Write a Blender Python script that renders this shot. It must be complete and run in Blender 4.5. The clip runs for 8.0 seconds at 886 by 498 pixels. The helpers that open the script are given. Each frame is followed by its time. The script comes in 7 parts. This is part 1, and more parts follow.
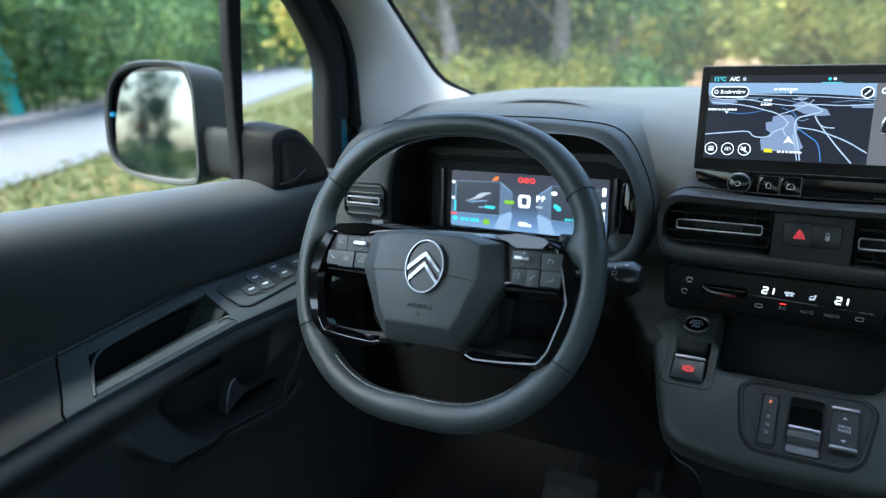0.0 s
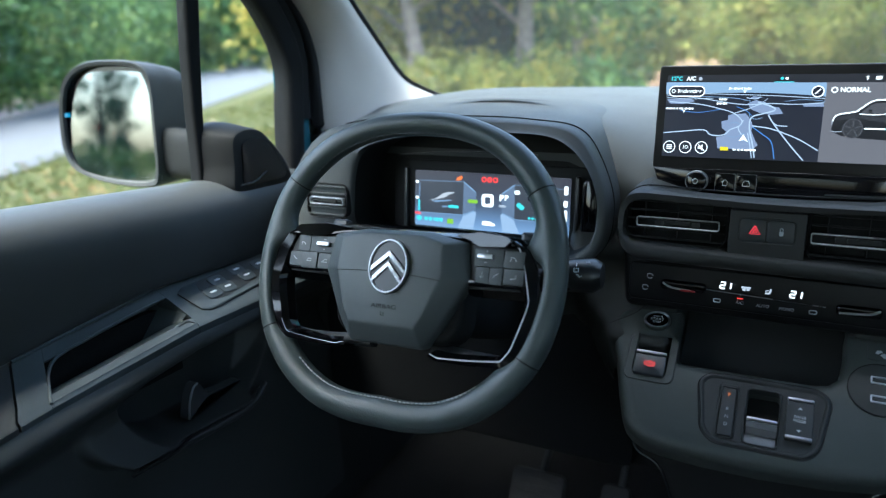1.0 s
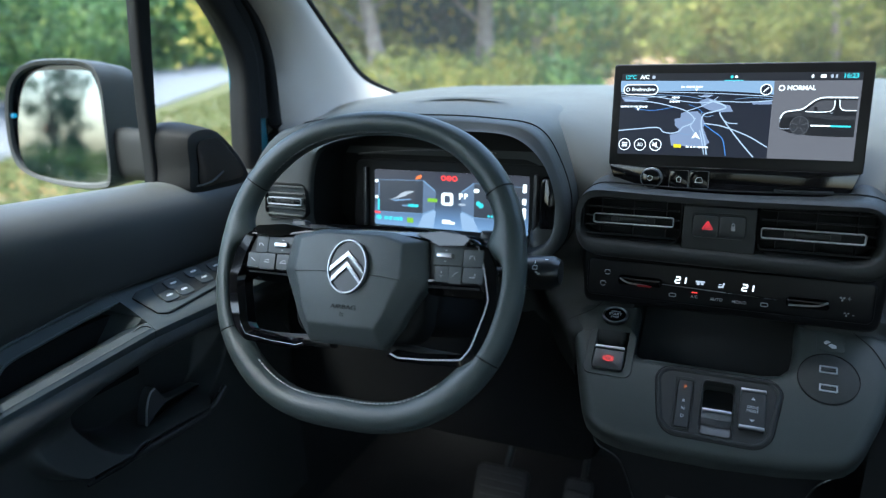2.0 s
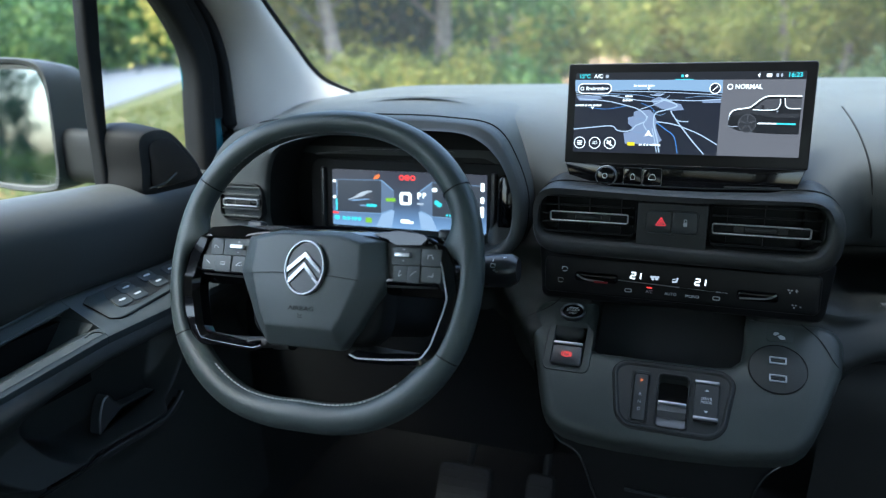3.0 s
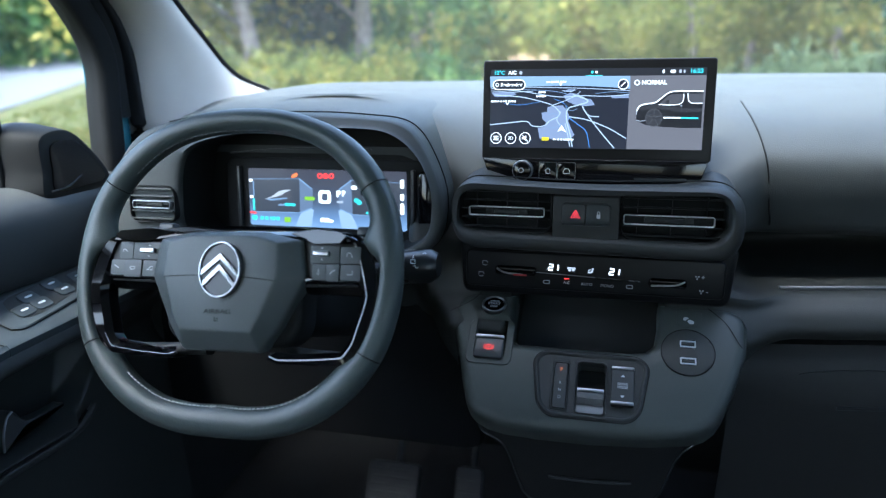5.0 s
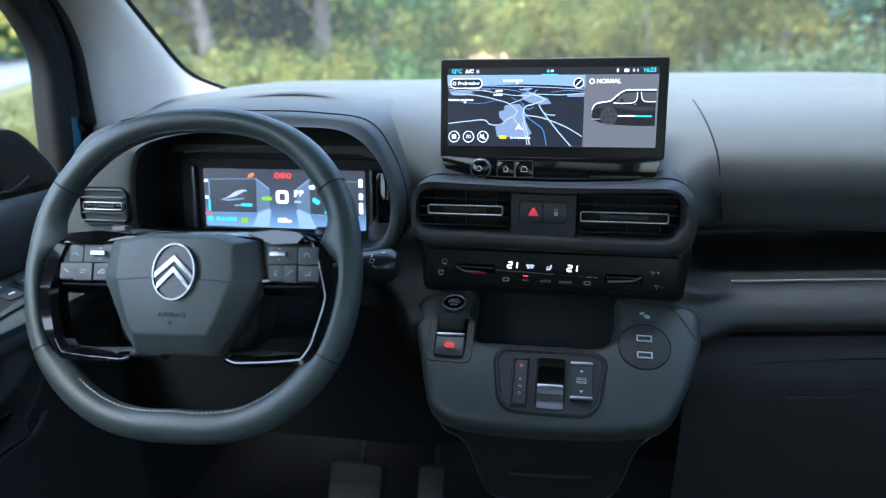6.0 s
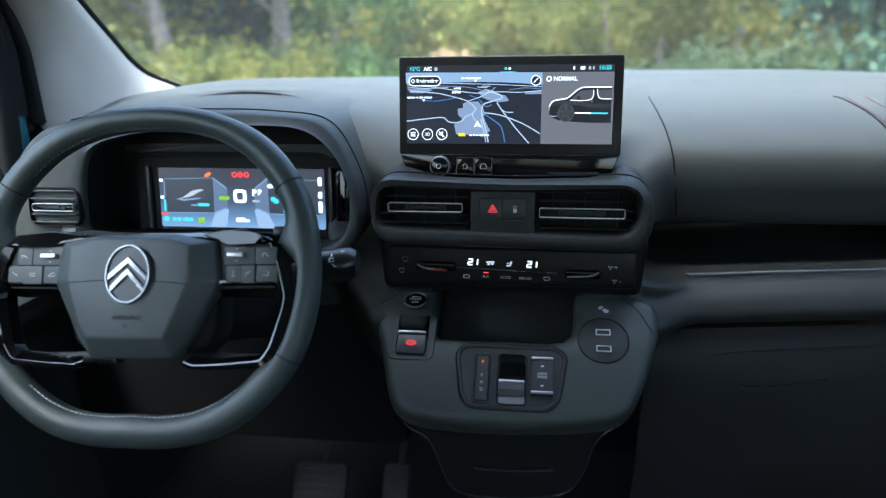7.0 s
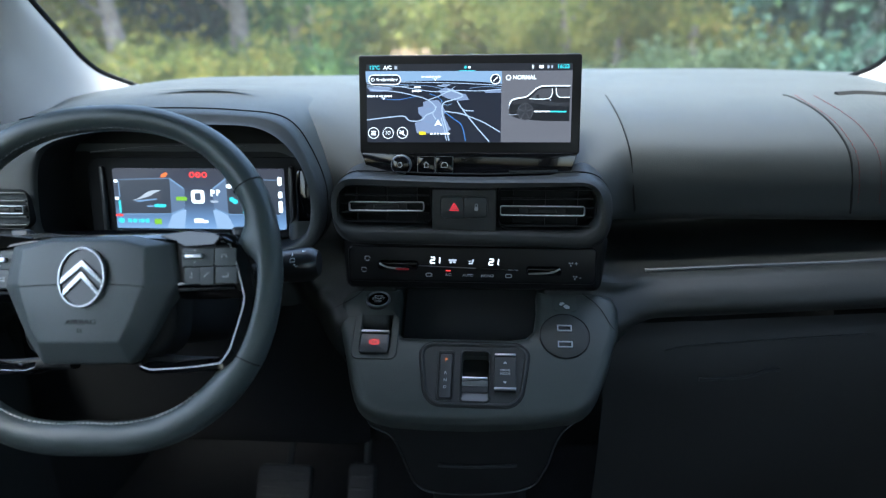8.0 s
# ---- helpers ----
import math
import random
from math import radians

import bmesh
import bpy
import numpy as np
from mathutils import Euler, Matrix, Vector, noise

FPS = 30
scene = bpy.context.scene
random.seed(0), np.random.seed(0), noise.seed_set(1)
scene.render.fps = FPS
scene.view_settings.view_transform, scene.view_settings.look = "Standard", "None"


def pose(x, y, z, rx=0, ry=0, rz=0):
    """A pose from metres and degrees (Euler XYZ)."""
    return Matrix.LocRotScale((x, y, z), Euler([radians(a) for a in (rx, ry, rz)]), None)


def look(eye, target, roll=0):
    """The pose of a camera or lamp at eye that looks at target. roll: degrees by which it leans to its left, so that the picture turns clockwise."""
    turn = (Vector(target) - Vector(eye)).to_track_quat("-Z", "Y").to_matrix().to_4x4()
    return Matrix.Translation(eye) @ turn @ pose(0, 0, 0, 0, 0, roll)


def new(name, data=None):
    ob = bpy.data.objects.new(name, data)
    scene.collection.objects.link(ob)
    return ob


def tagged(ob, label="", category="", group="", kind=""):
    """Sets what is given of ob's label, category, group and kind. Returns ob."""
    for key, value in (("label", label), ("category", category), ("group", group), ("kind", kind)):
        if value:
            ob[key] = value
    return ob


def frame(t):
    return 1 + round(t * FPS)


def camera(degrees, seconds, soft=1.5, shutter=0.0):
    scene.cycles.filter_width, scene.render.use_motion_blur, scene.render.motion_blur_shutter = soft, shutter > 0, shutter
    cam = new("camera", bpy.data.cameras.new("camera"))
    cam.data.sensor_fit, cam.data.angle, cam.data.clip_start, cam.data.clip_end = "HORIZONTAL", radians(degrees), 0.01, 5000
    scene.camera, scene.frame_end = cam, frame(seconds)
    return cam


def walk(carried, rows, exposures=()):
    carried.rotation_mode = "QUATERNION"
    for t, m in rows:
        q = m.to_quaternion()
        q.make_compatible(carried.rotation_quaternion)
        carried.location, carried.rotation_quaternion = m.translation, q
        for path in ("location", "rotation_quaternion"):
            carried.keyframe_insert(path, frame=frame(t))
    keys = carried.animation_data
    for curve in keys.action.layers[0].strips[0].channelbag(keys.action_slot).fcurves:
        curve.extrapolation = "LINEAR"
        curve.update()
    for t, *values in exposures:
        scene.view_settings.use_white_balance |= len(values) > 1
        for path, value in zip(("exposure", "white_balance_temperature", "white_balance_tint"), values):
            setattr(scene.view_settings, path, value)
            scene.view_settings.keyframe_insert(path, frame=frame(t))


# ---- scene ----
cam = camera(65.2, 8.0, soft=1.2)
PATH = [
    (0, (0.011, 0.113, 1.4032), (-0.946, 1.7878, 0.873), -1.28),
    (0.5, (0.013, 0.113, 1.4032), (-0.909, 1.8067, 0.8719), -1.31),
    (1, (0.015, 0.1139, 1.4022), (-0.858, 1.8337, 0.8712), -1.22),
    (1.5, (0.017, 0.115, 1.4031), (-0.809, 1.8566, 0.8688), -1.23),
    (3, (0.023, 0.117, 1.403), (-0.651, 1.9203, 0.8609), -1.15),
    (3.5, (0.025, 0.1169, 1.402), (-0.601, 1.9382, 0.8598), -1.16),
    (4, (0.027, 0.1179, 1.4009), (-0.547, 1.9551, 0.8578), -1.07),
    (4.5, (0.029, 0.1179, 1.4019), (-0.495, 1.9679, 0.853), -1.08),
    (6, (0.035, 0.1189, 1.4019), (-0.331, 2.0044, 0.8437), -0.88),
    (6.5, (0.036, 0.119, 1.4029), (-0.278, 2.0121, 0.8383), -0.79),
    (7, (0.04, 0.119, 1.4029), (-0.224, 2.0189, 0.8348), -0.79),
    (7.5, (0.038, 0.119, 1.4029), (-0.168, 2.0247, 0.8325), -0.59),
    (8, (0.041, 0.118, 1.4029), (-0.116, 2.0276, 0.8303), -0.59),
]
EXPOSURE = 3.04
walk(cam, [(t, look(eye, target, roll)) for t, eye, target, roll in PATH],
     exposures=[(0, EXPOSURE, 5950, 0), (3, EXPOSURE, 5900, 0), (4, EXPOSURE + 0.26, 5680, 3), (6, EXPOSURE + 0.28, 5680, 3), (6.5, EXPOSURE, 5950, 1), (8, EXPOSURE + 0.04, 5850, 2)])
# shallow focus on the steering wheel and the centre screen
cam.data.dof.use_dof = True
cam.data.dof.focus_distance = 0.88
cam.data.dof.aperture_fstop = 2.9

# ---- light: overcast autumn daylight ----
world = bpy.data.worlds.new("overcast")
scene.world = world
world.use_nodes = True
wn, wl = world.node_tree.nodes, world.node_tree.links
sky = wn.new("ShaderNodeTexSky")
sky.sky_type = "NISHITA"
sky.sun_disc = False
sky.sun_elevation = radians(62)
sky.sun_rotation = radians(203)
sky.air_density, sky.dust_density, sky.ozone_density = 1.0, 4.0, 1.0
wn["Background"].inputs["Strength"].default_value = 0.15
wl.new(sky.outputs[0], wn["Background"].inputs["Color"])
sun_data = bpy.data.lights.new("sun", "SUN")
sun_data.energy, sun_data.angle, sun_data.color = 1.5, radians(30), (1.0, 0.99, 0.97)
sun = new("sun", sun_data)
sun.matrix_world = look((0, 0, 30), (6, 14, 0))


# ---- materials ----
def mat(name, color, rough=0.5, metal=0.0, noise_scale=0.0, bump=0.0, vary=0.0, spec=0.5, coat=0.0, emit=None, strength=0.0):
    m = bpy.data.materials.new(name)
    m.use_nodes = True
    n, l = m.node_tree.nodes, m.node_tree.links
    b = n["Principled BSDF"]
    b.inputs["Base Color"].default_value = (*color, 1)
    b.inputs["Roughness"].default_value = rough
    b.inputs["Metallic"].default_value = metal
    b.inputs["Specular IOR Level"].default_value = spec
    b.inputs["Coat Weight"].default_value = coat
    if emit:
        b.inputs["Emission Color"].default_value = (*emit, 1)
        b.inputs["Emission Strength"].default_value = strength
    if noise_scale:
        co = n.new("ShaderNodeTexCoord")
        fine = n.new("ShaderNodeTexNoise")
        fine.inputs["Scale"].default_value = noise_scale
        fine.inputs["Detail"].default_value = 4
        l.new(co.outputs["Object"], fine.inputs["Vector"])
        wide = n.new("ShaderNodeTexNoise")
        wide.inputs["Scale"].default_value = 9.0
        wide.inputs["Detail"].default_value = 5
        l.new(co.outputs["Object"], wide.inputs["Vector"])
        if bump:
            bp = n.new("ShaderNodeBump")
            bp.inputs["Strength"].default_value = bump
            bp.inputs["Distance"].default_value = 0.001
            l.new(fine.outputs["Fac"], bp.inputs["Height"])
            l.new(bp.outputs[0], b.inputs["Normal"])
        if vary:
            rr = n.new("ShaderNodeMapRange")
            rr.inputs["To Min"].default_value = max(0.02, rough - vary)
            rr.inputs["To Max"].default_value = min(1, rough + vary)
            rr.inputs["From Min"].default_value, rr.inputs["From Max"].default_value = 0.3, 0.7
            l.new(wide.outputs["Fac"], rr.inputs["Value"])
            l.new(rr.outputs[0], b.inputs["Roughness"])
            mx = n.new("ShaderNodeMix")
            mx.data_type = "RGBA"
            mx.inputs["A"].default_value = (*[c * 0.86 for c in color], 1)
            mx.inputs["B"].default_value = (*[min(1, c * 1.14) for c in color], 1)
            l.new(wide.outputs["Fac"], mx.inputs["Factor"])
            l.new(mx.outputs["Result"], b.inputs["Base Color"])
    return m


def glow(name, color, strength):
    return mat(name, (0.01, 0.01, 0.01), 0.3, emit=color, strength=strength)


def two_tone(name, ramp, rough=0.7, scale=3.0, island=True, through_light=0.0):
    """Colour from a ramp, chosen leaf by leaf or by noise."""
    m = bpy.data.materials.new(name)
    m.use_nodes = True
    n, l = m.node_tree.nodes, m.node_tree.links
    b = n["Principled BSDF"]
    b.inputs["Roughness"].default_value = rough
    b.inputs["Specular IOR Level"].default_value = 0.25
    cr = n.new("ShaderNodeValToRGB")
    e = cr.color_ramp.elements
    while len(e) < len(ramp):
        e.new(0.5)
    for k, (p, c) in enumerate(ramp):
        e[k].position, e[k].color = p, (*c, 1)
    co = n.new("ShaderNodeTexCoord")
    ns = n.new("ShaderNodeTexNoise")
    ns.inputs["Scale"].default_value = scale
    ns.inputs["Detail"].default_value = 6
    l.new(co.outputs["Object"], ns.inputs["Vector"])
    if island:
        g = n.new("ShaderNodeNewGeometry")
        ad = n.new("ShaderNodeMath")
        ad.operation = "MULTIPLY_ADD"
        ad.inputs[1].default_value = 0.28
        l.new(g.outputs["Random Per Island"], ad.inputs[0])
        sc = n.new("ShaderNodeMapRange")
        sc.inputs["From Min"].default_value, sc.inputs["From Max"].default_value = 0.35, 0.65
        sc.inputs["To Max"].default_value = 0.72
        l.new(ns.outputs["Fac"], sc.inputs["Value"])
        l.new(sc.outputs[0], ad.inputs[2])
        l.new(ad.outputs[0], cr.inputs["Fac"])
    else:
        l.new(ns.outputs["Fac"], cr.inputs["Fac"])
        bp = n.new("ShaderNodeBump")
        bp.inputs["Strength"].default_value = 0.5
        l.new(ns.outputs["Fac"], bp.inputs["Height"])
        l.new(bp.outputs[0], b.inputs["Normal"])
    l.new(cr.outputs[0], b.inputs["Base Color"])
    if through_light:
        tr = n.new("ShaderNodeBsdfTranslucent")
        l.new(cr.outputs[0], tr.inputs["Color"])
        ms = n.new("ShaderNodeMixShader")
        ms.inputs[0].default_value = through_light
        l.new(b.outputs[0], ms.inputs[1])
        l.new(tr.outputs[0], ms.inputs[2])
        l.new(ms.outputs[0], n["Material Output"].inputs["Surface"])
    return m


def pane_glass(name, tint, haze=0.0):
    """Clear glass with a faint gloss; the last argument is the share of a pale film that stands in for veiling haze."""
    m = bpy.data.materials.new(name)
    m.use_nodes = True
    n, l = m.node_tree.nodes, m.node_tree.links
    tr, gl, ms = (n.new(k) for k in ("ShaderNodeBsdfTransparent", "ShaderNodeBsdfGlossy", "ShaderNodeMixShader"))
    tr.inputs["Color"].default_value = (*tint, 1)
    gl.inputs["Roughness"].default_value = 0.02
    ms.inputs[0].default_value = 0.05
    l.new(tr.outputs[0], ms.inputs[1])
    l.new(gl.outputs[0], ms.inputs[2])
    last = ms
    if haze:
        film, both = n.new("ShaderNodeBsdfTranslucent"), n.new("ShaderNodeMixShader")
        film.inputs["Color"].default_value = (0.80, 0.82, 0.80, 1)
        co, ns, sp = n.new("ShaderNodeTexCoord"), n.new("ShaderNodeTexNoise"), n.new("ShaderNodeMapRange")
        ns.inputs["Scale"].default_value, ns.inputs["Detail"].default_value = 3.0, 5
        sp.inputs["To Min"].default_value, sp.inputs["To Max"].default_value = haze * 0.7, haze * 1.3
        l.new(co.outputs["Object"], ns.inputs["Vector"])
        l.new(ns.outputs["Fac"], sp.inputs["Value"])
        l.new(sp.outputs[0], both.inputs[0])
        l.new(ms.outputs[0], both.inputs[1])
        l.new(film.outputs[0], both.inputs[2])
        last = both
    l.new(last.outputs[0], n["Material Output"].inputs["Surface"])
    return m


M_DASH = mat("dash_plastic", (0.0530, 0.0580, 0.0570), 0.58, noise_scale=900, bump=0.40, vary=0.06, spec=0.34)
M_PLASTIC = mat("grained_black_plastic", (0.0270, 0.0280, 0.0268), 0.50, noise_scale=1000, bump=0.3, vary=0.07, spec=0.35)
M_DOOR = mat("door_plastic", (0.0420, 0.0450, 0.0450), 0.50, noise_scale=900, bump=0.35, vary=0.06)
M_DOORLOW = mat("lower_door_plastic", (0.0390, 0.0420, 0.0405), 0.50, noise_scale=900, bump=0.35, vary=0.06)
M_LOWER = mat("lower_dash_plastic", (0.0310, 0.0330, 0.0305), 0.48, noise_scale=900, bump=0.3, vary=0.06, spec=0.38)
M_SATIN = mat("satin_dark_plastic", (0.0266, 0.0300, 0.0323), 0.32, noise_scale=500, bump=0.05, vary=0.05)
M_CONSOLE = mat("console_plastic", (0.0455, 0.0520, 0.0475), 0.42, noise_scale=900, bump=0.25, vary=0.05, spec=0.4)
M_ARM = mat("armrest_plastic", (0.0490, 0.0595, 0.0630), 0.46, noise_scale=900, bump=0.25, vary=0.05)
M_BUTTON = mat("grey_button_plastic", (0.0540, 0.0600, 0.0600), 0.45, noise_scale=700, bump=0.1, vary=0.04)
M_LEATHER = mat("wheel_leather", (0.0510, 0.0630, 0.0615), 0.36, noise_scale=700, bump=0.35, vary=0.06)
M_COVER = mat("grained_cover", (0.0600, 0.0690, 0.0680), 0.44, noise_scale=900, bump=0.36, vary=0.06)
M_GLOSS = mat("piano_black", (0.004, 0.004, 0.005), 0.07, spec=0.42, coat=0.1, noise_scale=300, vary=0.03)
M_PANEL = mat("semi_matt_black_panel", (0.009, 0.009, 0.0095), 0.34, spec=0.22, noise_scale=400, vary=0.04)
M_DARK = mat("deep_black_plastic", (0.0280, 0.0292, 0.0288), 0.6, noise_scale=600, bump=0.2, vary=0.05)
# for rubber seals, and as painted shade in the door pocket and footwell
M_RUBBER_SHADE = mat("black_rubber_and_shade", (0.009, 0.0095, 0.010), 0.75, noise_scale=400, bump=0.2, vary=0.06, spec=0.12)
M_CHROME = mat("satin_chrome", (0.47, 0.48, 0.50), 0.32, 1.0, noise_scale=500, vary=0.05)
M_DIMCHROME = mat("dark_chrome", (0.38, 0.39, 0.41), 0.28, 1.0, noise_scale=500, vary=0.05)
M_PILLAR = mat("grey_fabric_trim", (0.375, 0.358, 0.330), 0.85, noise_scale=1400, bump=0.4, vary=0.05)
M_HEAD = mat("headliner_fabric", (0.52, 0.515, 0.505), 0.9, noise_scale=1200, bump=0.4, vary=0.05)
M_TEAL = mat("teal_car_paint", (0.03, 0.14, 0.18), 0.25, 0.4, coat=0.8, noise_scale=300, vary=0.04)
M_CARPET = mat("black_carpet", (0.013, 0.0135, 0.0140), 0.95, noise_scale=500, bump=0.8, vary=0.05)
M_STITCH = mat("grey_thread", (0.50, 0.50, 0.48), 0.8, noise_scale=900, bump=0.3, vary=0.05)
M_REDSTITCH = mat("red_thread", (0.13, 0.022, 0.025), 0.8, noise_scale=900, bump=0.3, vary=0.05)
M_MIRROR = mat("mirror_glass", (0.29, 0.315, 0.33), 0.02, 1.0)
M_PRINT = mat("grey_print", (0.50, 0.51, 0.53), 0.6)
M_ICON = mat("white_print", (0.80, 0.81, 0.82), 0.5)
M_STRIP = mat("dull_dark_metal", (0.19, 0.195, 0.20), 0.42, 0.9, noise_scale=500, vary=0.05)
M_TRIM = mat("satin_dark_metal", (0.20, 0.205, 0.21), 0.36, 1.0, noise_scale=500, vary=0.05)
M_SLAT = mat("matt_black_slat", (0.0120, 0.0125, 0.0125), 0.62, noise_scale=600, bump=0.2, vary=0.05, spec=0.2)
M_STALK = mat("smooth_black_stalk", (0.011, 0.0115, 0.012), 0.28, noise_scale=500, vary=0.05, spec=0.5)
M_DARKSTITCH = mat("dark_thread", (0.15, 0.155, 0.16), 0.8, noise_scale=900, bump=0.3, vary=0.05)
M_SEAM = mat("seam_shadow_gap", (0.004, 0.004, 0.004), 0.9)
M_METAL = mat("pedal_rubber", (0.027, 0.028, 0.030), 0.5, noise_scale=300, bump=0.3, vary=0.06, spec=0.25)
M_GLASS = pane_glass("window_glass", (0.93, 0.96, 0.95))
# the last figure mixes in a pale film as veiling haze
M_SCREEN = pane_glass("hazed_windscreen_glass", (0.93, 0.96, 0.95), 0.012)
ES = 0.188
G_WHITE = glow("lit_white", (0.85, 0.93, 1.0), 1.2 * ES)
G_SOFT = glow("lit_soft_white", (0.62, 0.70, 0.86), 0.6 * ES)
G_RED = glow("lit_red", (1.0, 0.05, 0.05), 1.0 * ES)
G_ORANGE = glow("lit_orange", (1.0, 0.22, 0.05), 0.8 * ES)
G_GREEN = glow("lit_green", (0.35, 0.75, 0.05), 0.6 * ES)
G_CYAN = glow("lit_cyan", (0.10, 0.75, 0.85), 0.8 * ES)
G_YELLOW = glow("lit_yellow", (0.9, 0.75, 0.02), 0.8 * ES)
G_NAVY = glow("screen_navy", (0.011, 0.014, 0.028), 0.9 * ES)
G_BAR = glow("screen_status_bar", (0.014, 0.016, 0.024), 0.9 * ES)
G_SKYBLUE = glow("screen_map_sky", (0.30, 0.45, 0.68), 0.75 * ES)
G_CITY = glow("screen_map_town", (0.26, 0.33, 0.52), 0.75 * ES)
G_ROAD = glow("screen_map_road", (0.52, 0.66, 0.88), 0.72 * ES)
G_BLUE = glow("screen_map_blue", (0.08, 0.25, 0.65), 0.8 * ES)
G_GREY = glow("screen_grey_pane", (0.145, 0.145, 0.175), 0.85 * ES)
G_DARKCAR = glow("screen_dark_car", (0.008, 0.009, 0.014), 0.9 * ES)
G_STEEL = glow("screen_steel", (0.13, 0.20, 0.33), 0.9 * ES)
G_STEEL2 = glow("screen_pale_steel", (0.20, 0.32, 0.52), 0.85 * ES)


# ---- builders ----
def finish(ob, angle=38):
    me = ob.data
    me.shade_smooth()
    me.set_sharp_from_angle(angle=radians(angle))
    return ob


def part(name, bm, material, parent=None, label="", angle=38):
    me = bpy.data.meshes.new(name)
    if len(bm.faces) < 4000:
        bmesh.ops.recalc_face_normals(bm, faces=bm.faces[:])
    bm.normal_update()
    bm.to_mesh(me)
    bm.free()
    me.materials.append(material)
    ob = new(name, me)
    finish(ob, angle)
    if parent is not None:
        ob.parent = parent
    if label:
        tagged(ob, label)
    return ob


def thing(name, label, category, kind="", group=""):
    ob = new(name)
    ob.empty_display_size = 0.05
    return tagged(ob, label, category, group, kind)


def face(x, y, z, tilt=0.0, yaw=0.0):
    """A panel's axes: u to the right, v up, w towards the cabin; tilt leans its top forwards."""
    a = radians(tilt)
    m = Matrix(((1, 0, 0, 0), (0, math.sin(a), -math.cos(a), 0), (0, math.cos(a), math.sin(a), 0), (0, 0, 0, 1)))
    return Matrix.Translation((x, y, z)) @ Matrix.Rotation(radians(yaw), 4, "Z") @ m


def step(a, b, x):
    t = min(1.0, max(0.0, (x - a) / (b - a)))
    return t * t * (3 - 2 * t)


def spline(pts, n, closed=False):
    """Catmull-Rom points through pts."""
    pts = [Vector(p) for p in pts]
    k = len(pts)
    out = []
    spans = k if closed else k - 1
    for i in range(n):
        f = i * spans / n if closed else i * spans / (n - 1)
        j = min(int(f), spans - 1)
        t = f - j
        if closed:
            p0, p1, p2, p3 = (pts[(j + d) % k] for d in (-1, 0, 1, 2))
        else:
            p1, p2 = pts[j], pts[j + 1]
            p0 = pts[j - 1] if j else p1 * 2 - p2
            p3 = pts[j + 2] if j + 2 < k else p2 * 2 - p1
        out.append(0.5 * (2 * p1 + (p2 - p0) * t + (2 * p0 - 5 * p1 + 4 * p2 - p3) * t * t + (3 * p1 - p0 - 3 * p2 + p3) * t ** 3))
    return out


def loft(bm, rows, close_u=False, close_v=False, cap0=False, cap1=False, flip=False):
    """Quads between rows of points; close_u joins each row's ends."""
    vs = [[bm.verts.new(p) for p in r] for r in rows]
    nr, nc = len(vs), len(vs[0])
    for i in range(nr if close_v else nr - 1):
        a, b = vs[i], vs[(i + 1) % nr]
        for j in range(nc if close_u else nc - 1):
            k = (j + 1) % nc
            q = [a[j], a[k], b[k], b[j]]
            bm.faces.new(q[::-1] if flip else q)
    if cap0:
        bm.faces.new(vs[0] if flip else vs[0][::-1])
    if cap1:
        bm.faces.new(vs[-1][::-1] if flip else vs[-1])
    return bm


def rounded(w, h, r, n=5, cx=0.0, cy=0.0):
    """A rounded rectangle's outline, anticlockwise."""
    r = min(r, w / 2 - 1e-5, h / 2 - 1e-5)
    out = []
    for sx, sy, a0 in ((1, 1, 0), (-1, 1, 90), (-1, -1, 180), (1, -1, 270)):
        for k in range(n + 1):
            a = radians(a0 + 90 * k / n)
            out.append((cx + sx * (w / 2 - r) + r * math.cos(a), cy + sy * (h / 2 - r) + r * math.sin(a)))
    return out


def oval(rx, ry, n=40, cx=0.0, cy=0.0):
    return [(cx + rx * math.cos(2 * math.pi * k / n), cy + ry * math.sin(2 * math.pi * k / n)) for k in range(n)]


def inset(outline, d):
    """The outline moved inwards by d (anticlockwise outlines)."""
    n = len(outline)
    out = []
    for i in range(n):
        p0, p1, p2 = (Vector(outline[(i + k) % n]) for k in (-1, 0, 1))
        a, b = p1 - p0, p2 - p1
        if a.length < 1e-9 or b.length < 1e-9:
            out.append(tuple(p1))
            continue
        na, nb = Vector((-a.y, a.x)).normalized(), Vector((-b.y, b.x)).normalized()
        m = na + nb
        m = m.normalized() if m.length > 1e-6 else na
        out.append(tuple(p1 + m * d / max(0.5, m.dot(na))))
    return out


def slab(bm, m, outline, w0, w1, bevel=0.0):
    """A solid plate: the outline in the axes m, from depth w0 to its front w1, with a rounded front edge."""
    rows = [[m @ Vector((u, v, w0)) for u, v in outline]]
    if bevel:
        for k in range(4):
            a = math.pi / 2 * k / 3
            o = inset(outline, bevel * (1 - math.cos(a)))
            rows.append([m @ Vector((u, v, w1 - bevel + bevel * math.sin(a))) for u, v in o])
    else:
        rows.append([m @ Vector((u, v, w1)) for u, v in outline])
    return loft(bm, rows, close_u=True, cap0=True, cap1=True)


def ring(bm, m, outer, inner, w0, w1, bevel=0.0):
    """A frame between two outlines with as many points."""
    b = bevel
    rows = [[m @ Vector((u, v, w0)) for u, v in outer], [m @ Vector((u, v, w1 - b)) for u, v in outer]]
    if b:
        rows.append([m @ Vector((u, v, w1)) for u, v in inset(outer, b)])
        rows.append([m @ Vector((u, v, w1)) for u, v in inset(inner, -b)])
    rows += [[m @ Vector((u, v, w1 - b)) for u, v in inner], [m @ Vector((u, v, w0)) for u, v in inner]]
    return loft(bm, rows, close_u=True, close_v=True)


